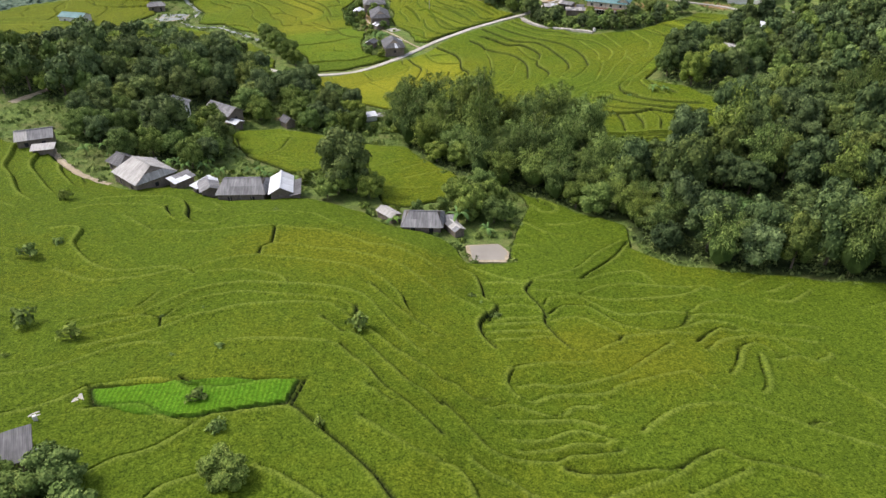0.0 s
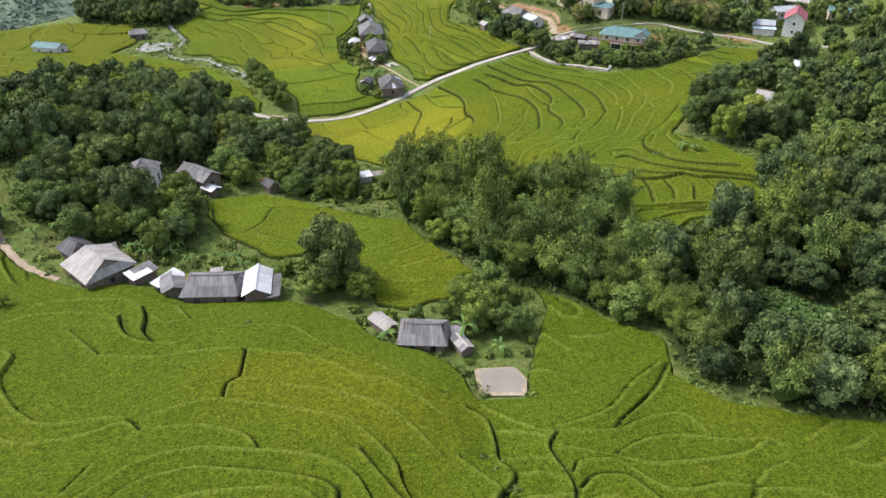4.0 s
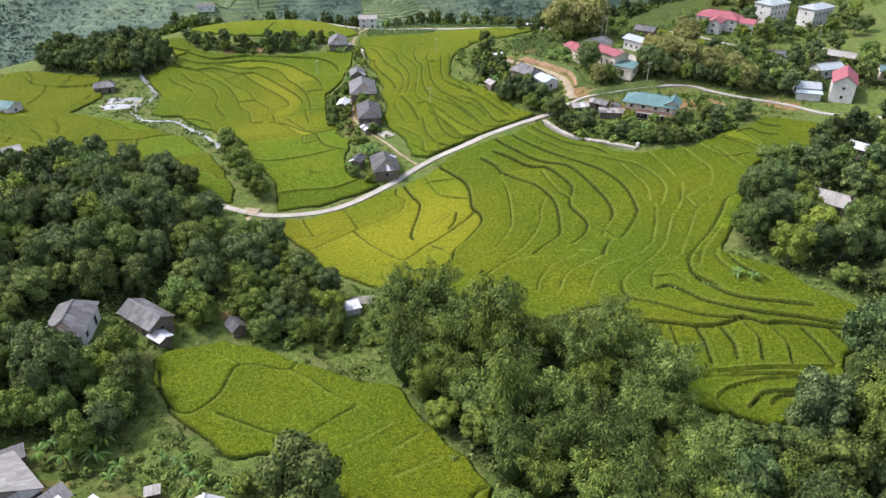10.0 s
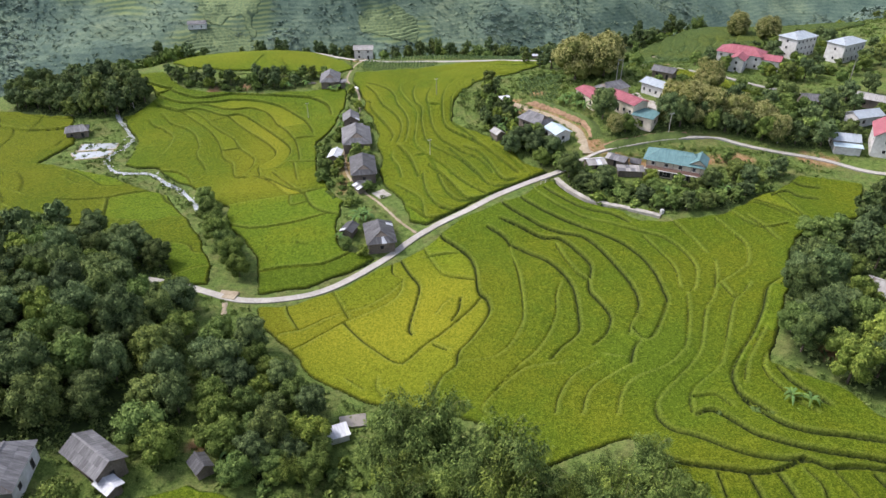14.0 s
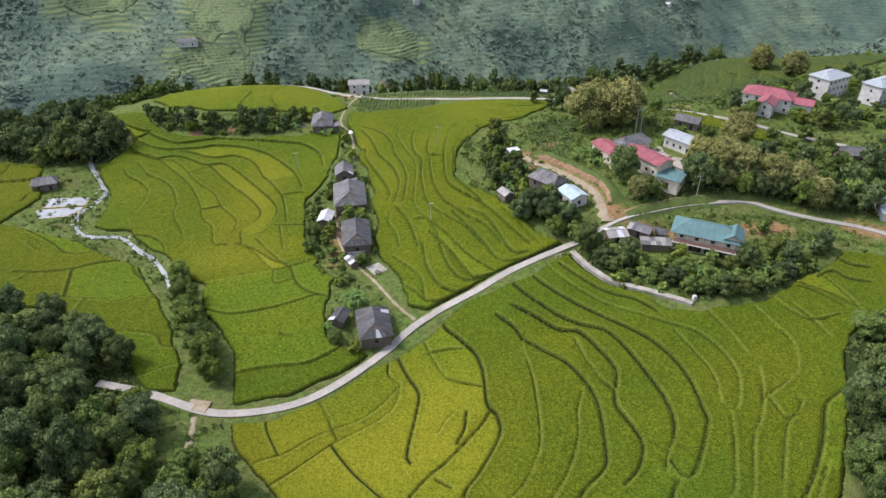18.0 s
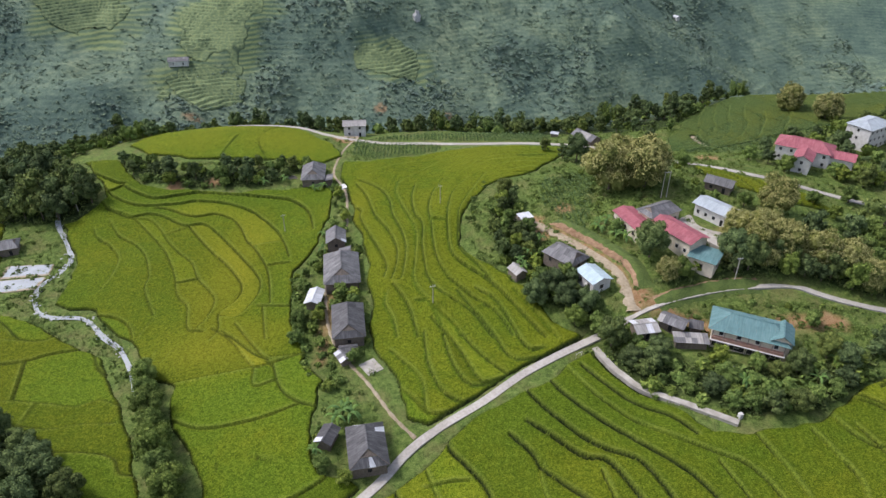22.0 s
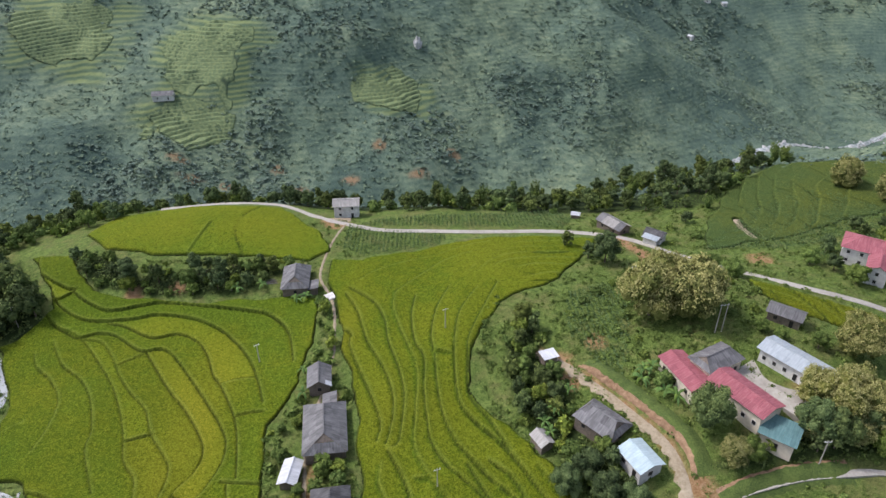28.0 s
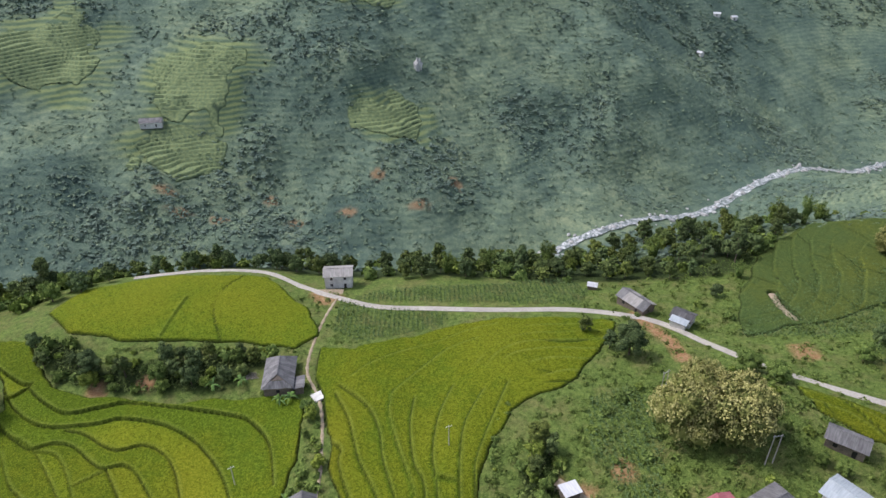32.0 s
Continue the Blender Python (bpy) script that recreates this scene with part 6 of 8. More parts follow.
# dark sheets laid at random stand for shaded gaps in this roof
house("farm_annex", "white-roofed annex with dark sheets standing for gaps in its roof", "house", -34.6, 142.9, -82, 9.0, 5.4, 3.0, 1.5, R_WHITE, WOOD, "gable", odd=R_DARK, odd_share=0.12, group="farm under the slope", seed=73)
house("lean_to", "dark lean-to beside the white annex", "shed", -31.2, 142.2, -82, 8.0, 2.6, 2.2, 0.5, R_DARK, WOOD, "mono", windows=0, seed=74)
house("shed", "grey sheet-roofed shed in the farmyard", "shed", -51.6, 143.6, -68, 6.2, 4.6, 2.2, 0.9, R_GREY, WOOD, "gable", windows=0, odd=R_WHITE, odd_share=0.25, seed=75)
house("shed", "narrow pale-roofed shed in the farmyard", "shed", -53.6, 145.6, 62, 6.4, 2.2, 2.0, 0.5, R_WHITE, WOOD, "mono", windows=0, seed=76)
house("shed", "open shed with grey and clear sheets", "shed", -59.2, 147.6, 52, 6.0, 3.4, 2.2, 0.6, R_GREY, WOOD, "mono", windows=0, odd=R_WHITE, odd_share=0.3, seed=77)
house("barn", "small dark-roofed barn among banana plants", "shed", -76.2, 156.6, -38, 6.4, 5.6, 2.6, 1.7, R_DARK, WOOD, "gablet", ends=0.2, group="farm under the slope", seed=78)
house("shed", "low grey woodshed behind the barn", "shed", -70.6, 157.4, 30, 5.0, 3.0, 2.0, 0.5, R_GREY, WOOD, "mono", windows=0, seed=79)
house("shed", "tiny sheet-roofed hen house", "shed", -45.4, 151.5, 15, 2.6, 1.8, 1.4, 0.3, R_PALE, WOOD, "mono", windows=0, over=0.25, seed=80)
# by the pond
house("hut", "low grey thatched hut beside the fish pond", "hut", -1.6, 127.6, -4, 8.8, 7.4, 2.2, 1.9, R_GREY, WOOD, "gablet", ends=0.16, seed=81)
house("shed", "small shed with worn pale plank roof", "shed", -9.2, 131.3, -48, 5.4, 3.0, 1.8, 0.6, R_PALE, WOOD, "gable", windows=0, over=0.3, seed=82)
house("shed", "lean-to of loose pale boards", "shed", 5.2, 125.2, -62, 4.4, 2.6, 1.7, 0.6, R_PALE, WOOD, "gable", windows=0, over=0.3, odd=R_GREY, odd_share=0.4, seed=83)
house("shed", "little grey side shed behind the hut", "shed", 4.0, 128.6, 5, 3.2, 2.6, 1.8, 0.5, R_GREY, WOOD, "mono", windows=0, over=0.3, seed=84)
# the two houses at the left wood
house("farmhouse", "grey-roofed house with white lower wall by the wood", "house", -74.8, 191.6, 96, 11.6, 8.2, 3.6, 2.4, R_GREY, PLASTER, "gablet", ends=0.18, group="houses by the wood", seed=91)
house("farmhouse", "low grey-roofed house among trees by the wood", "house", -61.6, 196.6, -36, 11.4, 6.4, 3.0, 1.8, R_GREY, WOOD, "gable", group="houses by the wood", seed=92)
house("shed", "white-roofed annex beside the low house", "shed", -57.3, 191.4, -36, 4.6, 3.4, 2.0, 0.6, R_WHITE, WOOD, "gable", windows=0, seed=93)
house("hut", "dark little plank hut at the field edge", "hut", -43.2, 197.2, -50, 4.4, 3.4, 2.0, 1.2, R_DARK, WOOD, "gable", windows=0, over=0.35, seed=94)
house("shed", "white-roofed pump shed beside a small basin", "shed", -19.0, 206.2, 22, 4.6, 3.2, 1.8, 0.5, R_WHITE, PLASTER, "mono", windows=0, over=0.3, seed=95)
# the teal-roofed building and the sheds by the road
long_house = house("long_house", "two-storey house with a long teal hipped roof", "house", 78.2, 306.4, -26, 18.6, 10.2, 5.4, 2.4, R_TEAL, CREAM, "hip", ends=0.24, windows=4, storeys=2, over=1.0, seed=101, frame_mat=PLASTER, posts=7)
part("balcony", box(16.4, 0.9, 0.75, 0, -4.62, 2.55, 0.03), BRICK, long_house, "red-brown balcony front")
part("floor_slab", box(17.0, 1.3, 0.2, 0, -4.75, 2.33), PLASTER, long_house)
# dark sheets on the wall face paint the shade of recessed bays
for i in range(4):
    part("veranda_opening", box(3.4, 0.06, 2.0, -6.1 + 4.05 * i, -4.215, 0.15), DARK, long_house, "dark panel standing for the shaded open bay under the balcony")
house("porch_roof", "teal-roofed porch wing of the long house", "house", 84.2, 302.4, 64, 7.4, 5.0, 5.6, 1.7, R_TEAL, CREAM, "gable", windows=1, storeys=2, over=0.6, seed=102, frame_mat=PLASTER, clear=False)
house("shed", "shed with patched white and grey sheets by the road", "shed", 53.6, 310.6, 8, 6.4, 5.6, 2.3, 0.9, R_PALE, WOOD, "gable", windows=1, odd=R_WHITE, odd_share=0.4, seed=103)
house("shed", "grey sheet-roofed roadside shed", "shed", 61.4, 312.2, -38, 7.0, 4.8, 2.4, 0.9, R_GREY, WOOD, "gable", windows=1, odd=R_PALE, odd_share=0.2, seed=104)
house("shed", "low grey store with long plain roof", "shed", 64.2, 306.6, -7, 8.6, 3.6, 2.1, 0.6, R_PALE, WOOD, "mono", windows=0, odd=R_GREY, odd_share=0.4, seed=105)
house("shed", "little dark shed beside the store", "shed", 67.2, 311.6, -20, 3.6, 3.2, 2.0, 0.5, R_DARK, WOOD, "mono", windows=0, seed=106)
# under and on the knoll
house("farmhouse", "grey-roofed house beside the earth track", "house", 38.4, 339.4, -50, 11.0, 8.0, 3.0, 2.2, R_GREY, WOOD, "gablet", ends=0.16, group="houses under the knoll", seed=111)
house("farmhouse", "house with a pale blue sheet roof by the track", "house", 44.2, 328.4, -66, 8.2, 6.6, 3.2, 1.2, R_BLUE, PLASTER, "gable", group="houses under the knoll", seed=112)
house("hut", "tiny thatched hut among bananas", "hut", 24.8, 338.2, -64, 5.0, 3.8, 2.2, 1.1, R_PALE, WOOD, "gable", windows=0, over=0.35, seed=113)
house("shelter", "small open shelter with a flat white roof", "shelter", 29.8, 362.8, 20, 4.4, 3.4, 2.4, 0.25, R_WHITE, WOOD, "mono", windows=0, over=0.4, seed=114)
house("school_building", "long classroom block with pale steel roof", "school", 86.6, 347.6, -55, 20.0, 7.4, 3.8, 1.2, R_STEEL, PLASTER, "gable", windows=7, over=0.8, group="school", seed=121, frame_mat=PLASTER)
house("school_building", "cream school wing with pink-red sheet roof", "school", 69.8, 339.9, -60, 15.2, 7.8, 4.2, 1.3, R_RED, CREAM, "gable", windows=5, group="school", seed=122, frame_mat=PLASTER)
house("school_building", "grey-roofed school hall between red wings", "school", 67.4, 351.2, 28, 11.5, 7.2, 3.9, 1.9, R_GREY, CREAM, "gablet", ends=0.16, windows=3, group="school", seed=123)
house("school_building", "low school wing with red sheet roof", "school", 59.8, 348.6, -72, 13.5, 7.0, 3.4, 1.0, R_RED, CREAM, "gable", windows=3, group="school", seed=124)
house("canopy_roof", "dark teal sheet canopy below the school", "shelter", 74.6, 330.9, -38, 8.0, 7.0, 3.4, 0.8, R_TEAL, CREAM, "mono", windows=1, seed=125)
house("farmhouse", "small grey-roofed house behind the flowering trees", "house", 91.5, 367.5, -38, 9.0, 5.6, 2.8, 1.4, R_GREY, WOOD, "gable", seed=126)
# along the gorge
house("gatehouse", "open-fronted white house with steel roof at the gorge", "house", -32.6, 463.0, 3, 10.4, 7.0, 5.2, 1.4, R_PALE, PLASTER, "gable", windows=2, storeys=2, z=-2.4, seed=131, frame_mat=PLASTER)
house("farmhouse", "grey-roofed house beside the gorge lane", "house", 65.5, 439.6, -56, 11.5, 6.6, 2.8, 1.7, R_GREY, WOOD, "gable", odd=R_PALE, odd_share=0.3, seed=132)
house("farmhouse", "small house with dark roof and white porch", "house", 77.4, 429.6, -40, 7.0, 6.0, 3.2, 1.4, R_DARK, PLASTER, "gable", seed=133)
house("porch_roof", "white sheet porch in front of the house", "shelter", 75.0, 426.6, -40, 5.6, 2.8, 2.8, 0.4, R_STEEL, PLASTER, "mono", windows=0, clear=False, seed=134)
house("hut", "tiny white-roofed field hut above the maize", "hut", 55.4, 455.6, -20, 3.6, 2.8, 1.8, 0.5, R_WHITE, WOOD, "gable", windows=0, over=0.3, seed=135)
# the village on the right
house("villa", "white villa with a broad red hipped roof", "house", 136.0, 402.0, -35, 19.0, 11.0, 5.6, 2.4, R_RED, PLASTER, "hip", ends=0.25, windows=5, storeys=2, seed=141, frame_mat=PLASTER)
house("villa", "red-roofed wing of the white villa", "house", 145.0, 394.0, -35, 10.0, 7.0, 4.4, 1.6, R_RED, PLASTER, "gable", windows=2, storeys=1, seed=142, frame_mat=PLASTER)
house("villa", "red-roofed front wing of the villa", "house", 131.0, 392.5, 55, 9.0, 6.4, 5.2, 1.6, R_RED, PLASTER, "gable", windows=2, storeys=2, seed=143, frame_mat=PLASTER)
house("block_house", "three-storey white block with grey hipped roof", "house", 165.5, 414.0, 30, 15.0, 10.0, 8.6, 1.8, R_STEEL, PLASTER, "hip", ends=0.28, windows=5, storeys=3, seed=144, frame_mat=PLASTER)
house("block_house", "white block with pale steel roof", "house", 182.0, 404.0, 30, 16.0, 9.0, 7.6, 1.6, R_STEEL, PLASTER, "hip", ends=0.28, windows=5, storeys=2, seed=145, frame_mat=PLASTER)
house("villa", "tall white house with steep red roof", "house", 152.0, 318.5, 62, 15.0, 8.4, 6.4, 3.0, R_RED, PLASTER, "gable", windows=3, storeys=2, seed=146, frame_mat=PLASTER)
house("farmhouse", "house with pale blue-grey sheet roof in the village", "house", 140.4, 321.4, -18, 9.0, 7.4, 3.4, 1.4, R_STEEL, PLASTER, "gable", seed=147)
house("shelter", "pale blue sheet canopy before the house", "shelter", 139.0, 316.4, -18, 9.0, 3.0, 2.8, 0.4, R_BLUE, PLASTER, "mono", windows=0, clear=False, seed=148)
house("farmhouse", "grey-roofed village house among trees", "house", 146.0, 356.0, -10, 10.0, 7.0, 3.0, 1.8, R_GREY, WOOD, "gable", seed=149)
house("farmhouse", "long pale-roofed village house", "house", 168.0, 353.0, -38, 13.0, 6.6, 3.0, 1.5, R_PALE, WOOD, "gable", seed=150)
house("farmhouse", "pale-roofed village house behind the red roof", "house", 157.0, 340.0, 15, 12.0, 7.0, 3.2, 1.5, R_STEEL, PLASTER, "gable", seed=151)
house("farmhouse", "village house with a small teal roof", "house", 176.0, 330.0, -20, 9.0, 7.0, 3.4, 1.5, R_TEAL, CREAM, "gable", seed=152)
house("farmhouse", "house with a bright white roof among trees", "house", 133.4, 268.6, -46, 9.0, 6.0, 3.2, 1.2, R_WHITE, WOOD, "gable", seed=153)
house("farmhouse", "pale grey-roofed house at the wood's edge", "house", 106.0, 235.2, -40, 11.0, 8.2, 3.0, 1.9, R_PALE, WOOD, "gablet", ends=0.16, seed=154)
# on the western flats and beyond
house("shed", "grey-roofed fish farm shed beside the pools", "shed", -143.0, 375.0, 20, 9.0, 7.0, 2.8, 1.6, R_GREY, WOOD, "gablet", ends=0.18, seed=161)
house("farmhouse", "house with pale teal roof on the western flats", "house", -174.0, 349.0, -15, 14.0, 8.0, 3.2, 1.5, R_TEAL, PLASTER, "gable", seed=162)
house("farmhouse", "cluster house with white and grey roof", "house", -142.0, 292.0, 40, 10.0, 6.5, 3.0, 1.4, R_PALE, WOOD, "gable", odd=R_WHITE, odd_share=0.3, seed=163)
house("farmhouse", "low pale-blue-roofed house in the cluster", "house", -136.0, 282.0, -30, 8.0, 6.0, 2.8, 1.2, R_BLUE, WOOD, "gable", seed=164)
house("farmhouse", "weathered plank house on the western hillside", "house", -101.0, 165.5, 20, 9.0, 6.4, 2.8, 1.6, R_GREY, WOOD, "gable", odd=R_PALE, odd_share=0.3, seed=165)
house("shed", "rusty sheet shed on the western hillside", "shed", -97.0, 160.5, 15, 5.6, 3.4, 2.0, 0.5, R_PALE, WOOD, "mono", windows=0, seed=166)
house("farmhouse", "lone grey farmhouse on the far mountain terraces", "house", -212.0, 762.0, 8, 17.0, 9.0, 3.4, 2.4, R_GREY, PLASTER, "gable", seed=167)
house("shed", "grey plank shed at the corner of the rice slope", "shed", -48.6, 53.4, 26, 7.0, 5.0, 2.2, 0.6, R_DARK, WOOD, "mono", windows=0, odd=R_PALE, odd_share=0.15, seed=168)
for px, py, pl in ((300, 1010, 8), (345, 1095, 9), (372, 1108, 8), (330, 1120, 7)):
    house("farmhouse", "white far farmhouse on the mountain", "house", px, py, px, pl, 6, 3, 1.4, R_WHITE, PLASTER, "gable", windows=1, seed=px, group="far farmhouses")


# ---- yards, poles and small things ----
def slab(name, label, category, x, y, turn, sx, sy, h, mat, z=None, kind=""):
    t = thing(name, label, category, x, y, z, turn, kind=kind)
    part("slab", box(sx, sy, h + 1.5, 0, 0, -1.5, 0.03), mat, t)
    return t


slab("school_yard", "cracked pale concrete school yard", "yard", 79.5, 343.6, -57, 19, 8.5, 0.12, YARD, kind="structure")
slab("drying_floor", "pale concrete drying floor by the field path", "drying floor", -31.6, 402.6, 35, 3.4, 3.2, 0.35, PLASTER)
slab("drying_floor", "mossy concrete drying floor with straw", "drying floor", -15.4, 307.6, -55, 5.0, 4.4, 0.2, YARD)
slab("forecourt", "bare earth forecourt before the gatehouse", "yard", -36, 455.5, 0, 11, 5, 0.12, EARTH, kind="structure")
slab("culvert", "reddish earth patch over the road culvert", "culvert", -53, 256.2, -12, 5, 3.4, 0.26, EARTH)
slab("valve_block", "white concrete block at the end of the wall", "block", 67.9, 283.2, 20, 0.9, 0.9, 1.3, PLASTER)
slab("shrine", "white stepped tomb in the shrubs", "tomb", 71.0, 297.5, -30, 2.6, 2.2, 0.7, PLASTER)
tub = thing("pipe_barrier", "small white pipe frame beside the road", "frame", 36.5, 305.5, None, 30)
for s in (-0.9, 0.9):
    part("upright", pole(0.06, 0.06, (s, 0, -0.3), (s, 0, 1.3)), PLASTER, tub)
part("crossbar", pole(0.06, 0.06, (-0.95, 0, 1.25), (0.95, 0, 1.25)), PLASTER, tub)


def power_pole(x, y, h, turn, twin=False):
    t = thing("power_pole", "grey concrete power pole with steel crossarm" if not twin else "twin-legged power pole with transformer arm", "power pole", x, y, None, turn, "power poles")
    for s in ((-0.9, 0.9) if twin else (0,)):
        part("mast", pole(0.16, 0.10, (s, 0, -0.6), (s, 0, h), 8), CONCRETE, t)
    part("crossarm", box(2.4 if twin else 1.6, 0.10, 0.10, 0, 0, h - 0.5), STEEL, t)
    for i in (-1, 0, 1):
        part("insulator", pole(0.07, 0.04, (i * (1.0 if twin else 0.65), 0, h - 0.4), (i * (1.0 if twin else 0.65), 0, h - 0.08), 6), PLASTER, t)
    return t


for gx_, gy_, gh in ((-48.6, 60.6, 1.5), (-45.6, 55.2, 1.3)):
    slab("gate_pier", "whitewashed square gate pier beside the plank shed", "pier", gx_, gy_, 30, 0.45, 0.45, gh, PLASTER)
for px, py, ph, pt, tw in ((3.6, 380, 7.5, 20, False), (-48.8, 376, 7.5, 30, False), (0.5, 329, 7, 20, False), (58.4, 391, 8.5, 35, True), (73, 364, 9, 10, True), (81.5, 325.5, 8, 0, False), (118, 322, 8, 0, False), (172, 378, 9, 0, False), (-128, 398, 8, 0, False)):
    power_pole(px, py, ph, pt, tw)
yard = thing("timber_pile", "loose pile of weathered timber beside the house", "timber", -52, 412, None, 10)
for i in range(9):
    part("log", pole(0.09, 0.07, (rng.uniform(-2, -1.2), i * 0.28 - 1.2, 0.1 + 0.1 * (i % 3)), (rng.uniform(1.2, 2.2), i * 0.3 - 1.3, 0.12 + 0.1 * (i % 3)), 6), POST, yard)


# ---- trees, bamboo and other plants ----
def leaf_cards(points, normals, size, rs, droop=0.25, long=1.5, loose=0.45):
    """Small pointed leaf sprays at points, facing roughly along normals."""
    n = len(points)
    nrm = normals / (np.linalg.norm(normals, axis=1)[:, None] + 1e-9) + rs.normal(0, loose, (n, 3))
    nrm /= np.linalg.norm(nrm, axis=1)[:, None] + 1e-9
    side = np.cross(nrm, rs.normal(0, 1, (n, 3)))
    side /= np.linalg.norm(side, axis=1)[:, None] + 1e-9
    up = np.cross(nrm, side)
    s = np.broadcast_to(size * rs.uniform(0.6, 1.4, n), (n,))[:, None]
    a, c = points - up * s * long * 0.4 + side * s * 0.5, points - up * s * long * 0.4 - side * s * 0.5
    b = points + up * s * long * 0.6 - np.array([0, 0, 1]) * s * droop
    return np.stack([a, b, c], 1).reshape(-1, 3), (np.arange(n) * 3)[:, None] + np.arange(3)


def crown_mesh(name, blobs, count, size, mat, seed, core=0.78, droop=0.25, long=1.5, lowest=-0.35):
    """A crown of many leaf sprays over an uneven cluster of boughs, with a dark inside."""
    rs = np.random.RandomState(seed)
    area = np.array([b[3] ** 2 for b in blobs])
    pick = rs.choice(len(blobs), count, p=area / area.sum())
    d = rs.normal(0, 1, (count, 3))
    d /= np.linalg.norm(d, axis=1)[:, None]
    d[:, 2] = np.where(d[:, 2] < lowest, -d[:, 2], d[:, 2])
    b = np.array(blobs, float)
    pts = b[pick, :3] + d * (b[pick, 3] * rs.uniform(0.80, 1.10, count))[:, None] * np.array([1, 1, 0.85])
    out = d + 0.5 * (pts - np.array([0, 0, b[:, 2].mean()])) + np.array([0, 0, 0.25])
    v, f = leaf_cards(pts, out, size, rs, droop, long)
    quads = [f]
    verts = [v]
    at = len(v)
    for x, y, z, r in blobs if core else ():
        bm = bmesh.new()
        bmesh.ops.create_icosphere(bm, subdivisions=1, radius=r * core)
        cv = np.array([q.co[:] for q in bm.verts]) * (1 + rs.uniform(-0.12, 0.12, (len(bm.verts), 1))) * np.array([1, 1, 0.85]) + (x, y, z)
        cf = np.array([[q.index for q in face.verts] for face in bm.faces])
        bm.free()
        verts.append(cv)
        quads.append(cf + at)
        at += len(cv)
    me = bpy.data.meshes.new(name)
    me.from_pydata(np.vstack(verts).tolist(), [], np.vstack(quads).tolist())
    me.materials.append(mat)
    return me


def trunk_mesh(name, height, r, limbs, mat, seed):
    rs = random.Random(seed)
    bm = pole(r, r * 0.55, (0, 0, -1.0), (0.04 * height, 0, height), 7)
    for i in range(limbs):
        a = rs.uniform(0, 6.28)
        z = height * rs.uniform(0.55, 0.95)
        o = pole(r * 0.45, r * 0.12, (0.03 * height, 0, z), (math.cos(a) * height * 0.5, math.sin(a) * height * 0.5, z + height * rs.uniform(0.3, 0.6)), 5)
        me = bpy.data.meshes.new("limb")
        o.to_mesh(me)
        o.free()
        bm.from_mesh(me)
        bpy.data.meshes.remove(me)
    me = bpy.data.meshes.new(name)
    bm.to_mesh(me)
    bm.free()
    me.materials.append(mat)
    return me


def tree_blobs(seed, count, wide, tall, foot):
    rs = random.Random(seed)
    out = [(0, 0, foot + tall * 0.42, 0.6 * wide), (0.1, -0.05, foot + tall * 0.66, 0.46 * wide)]
    for i in range(count):
        a, h = 2.4 * i + rs.uniform(-0.5, 0.5), (i + rs.random()) / count
        rr = wide * (0.58 + 0.22 * rs.random()) * math.sin(math.pi * (0.24 + 0.60 * h))
        out.append((math.cos(a) * rr, math.sin(a) * rr, foot + tall * (0.08 + 0.80 * h), rs.uniform(0.24, 0.42)))
    return out


class Kind:
    """A tree built once for a crown of radius one, then copied at any size."""

    def __init__(self, name, label, category, leaf, seeds, wide, tall, foot, count, sprays, size, core=0.86, droop=0.25, long=1.5, bark=None):
        self.models, self.small, self.n = [], [], 0
        for s in seeds:
            trunk = trunk_mesh("trunk", foot + tall * 0.45, 0.075, 5, bark or BARK, s)
            self.models.append((trunk, crown_mesh("crown", tree_blobs(s, count, wide, tall, foot), sprays, size, leaf, s, core, droop, long)))
            self.small.append((trunk, crown_mesh("crown", tree_blobs(s + 1, max(count * 2 // 3, 6), wide, tall, foot), sprays // 4, size * 1.75, leaf, s, core, droop, long)))
        self.name, self.label, self.category, self.bloom = name, label, category, []

    def put(self, x, y, r, rise=1.0, group="", label="", turn=None, name=""):
        trunk, crown = (self.small if not self.bloom and (r < 2.9 or y > 415 or abs(x) > 105) else self.models)[self.n % len(self.models)]
        self.n += 1
        t = thing(name or self.name, label or self.label, self.category, x, y, gz(x, y) - 0.05, rng.uniform(0, 360) if turn is None else turn, group)
        t.scale = (r, r, r * rise)
        part("trunk", trunk, None, t)
        part("crown", crown, None, t)
        if self.bloom:
            part("blossom", self.bloom[(self.n - 1) % len(self.models)], None, t, "cream-yellow blossom over the upper boughs")
        return t


rng = np.random.RandomState(77)
BROAD = Kind("broadleaf_tree", "dark green broadleaf tree with a rounded uneven crown", "tree", LEAF_DARK, (1, 2, 3, 4, 5, 6), 1.0, 1.6, 0.4, 17, 3800, 0.070)
# a broad tree in the darker leaf colour, for the shaded eastern woods
DENSE = Kind("shaded_wood_tree", "tree with a dense crown, its leaves coloured darker for shade", "tree", LEAF_SHADED, (6, 7, 8, 9), 1.0, 1.7, 0.4, 18, 3800, 0.070)
LIGHT = Kind("fruit_tree", "mid green leafy fruit tree with a loose crown", "tree", LEAF_MID, (11, 12, 13, 14), 1.0, 1.4, 0.3, 15, 3500, 0.070)
TALL = Kind("tall_tree", "tall narrow dark tree with a clumpy crown", "tree", LEAF_DARK, (21, 22), 0.78, 2.7, 0.5, 18, 4000, 0.07)
BLOSSOM = Kind("flowering_tree", "broad tree with pale yellow blossom over green leaves", "tree", LEAF_OLIVE, (31, 32, 33), 1.05, 1.3, 0.25, 26, 3600, 0.070)
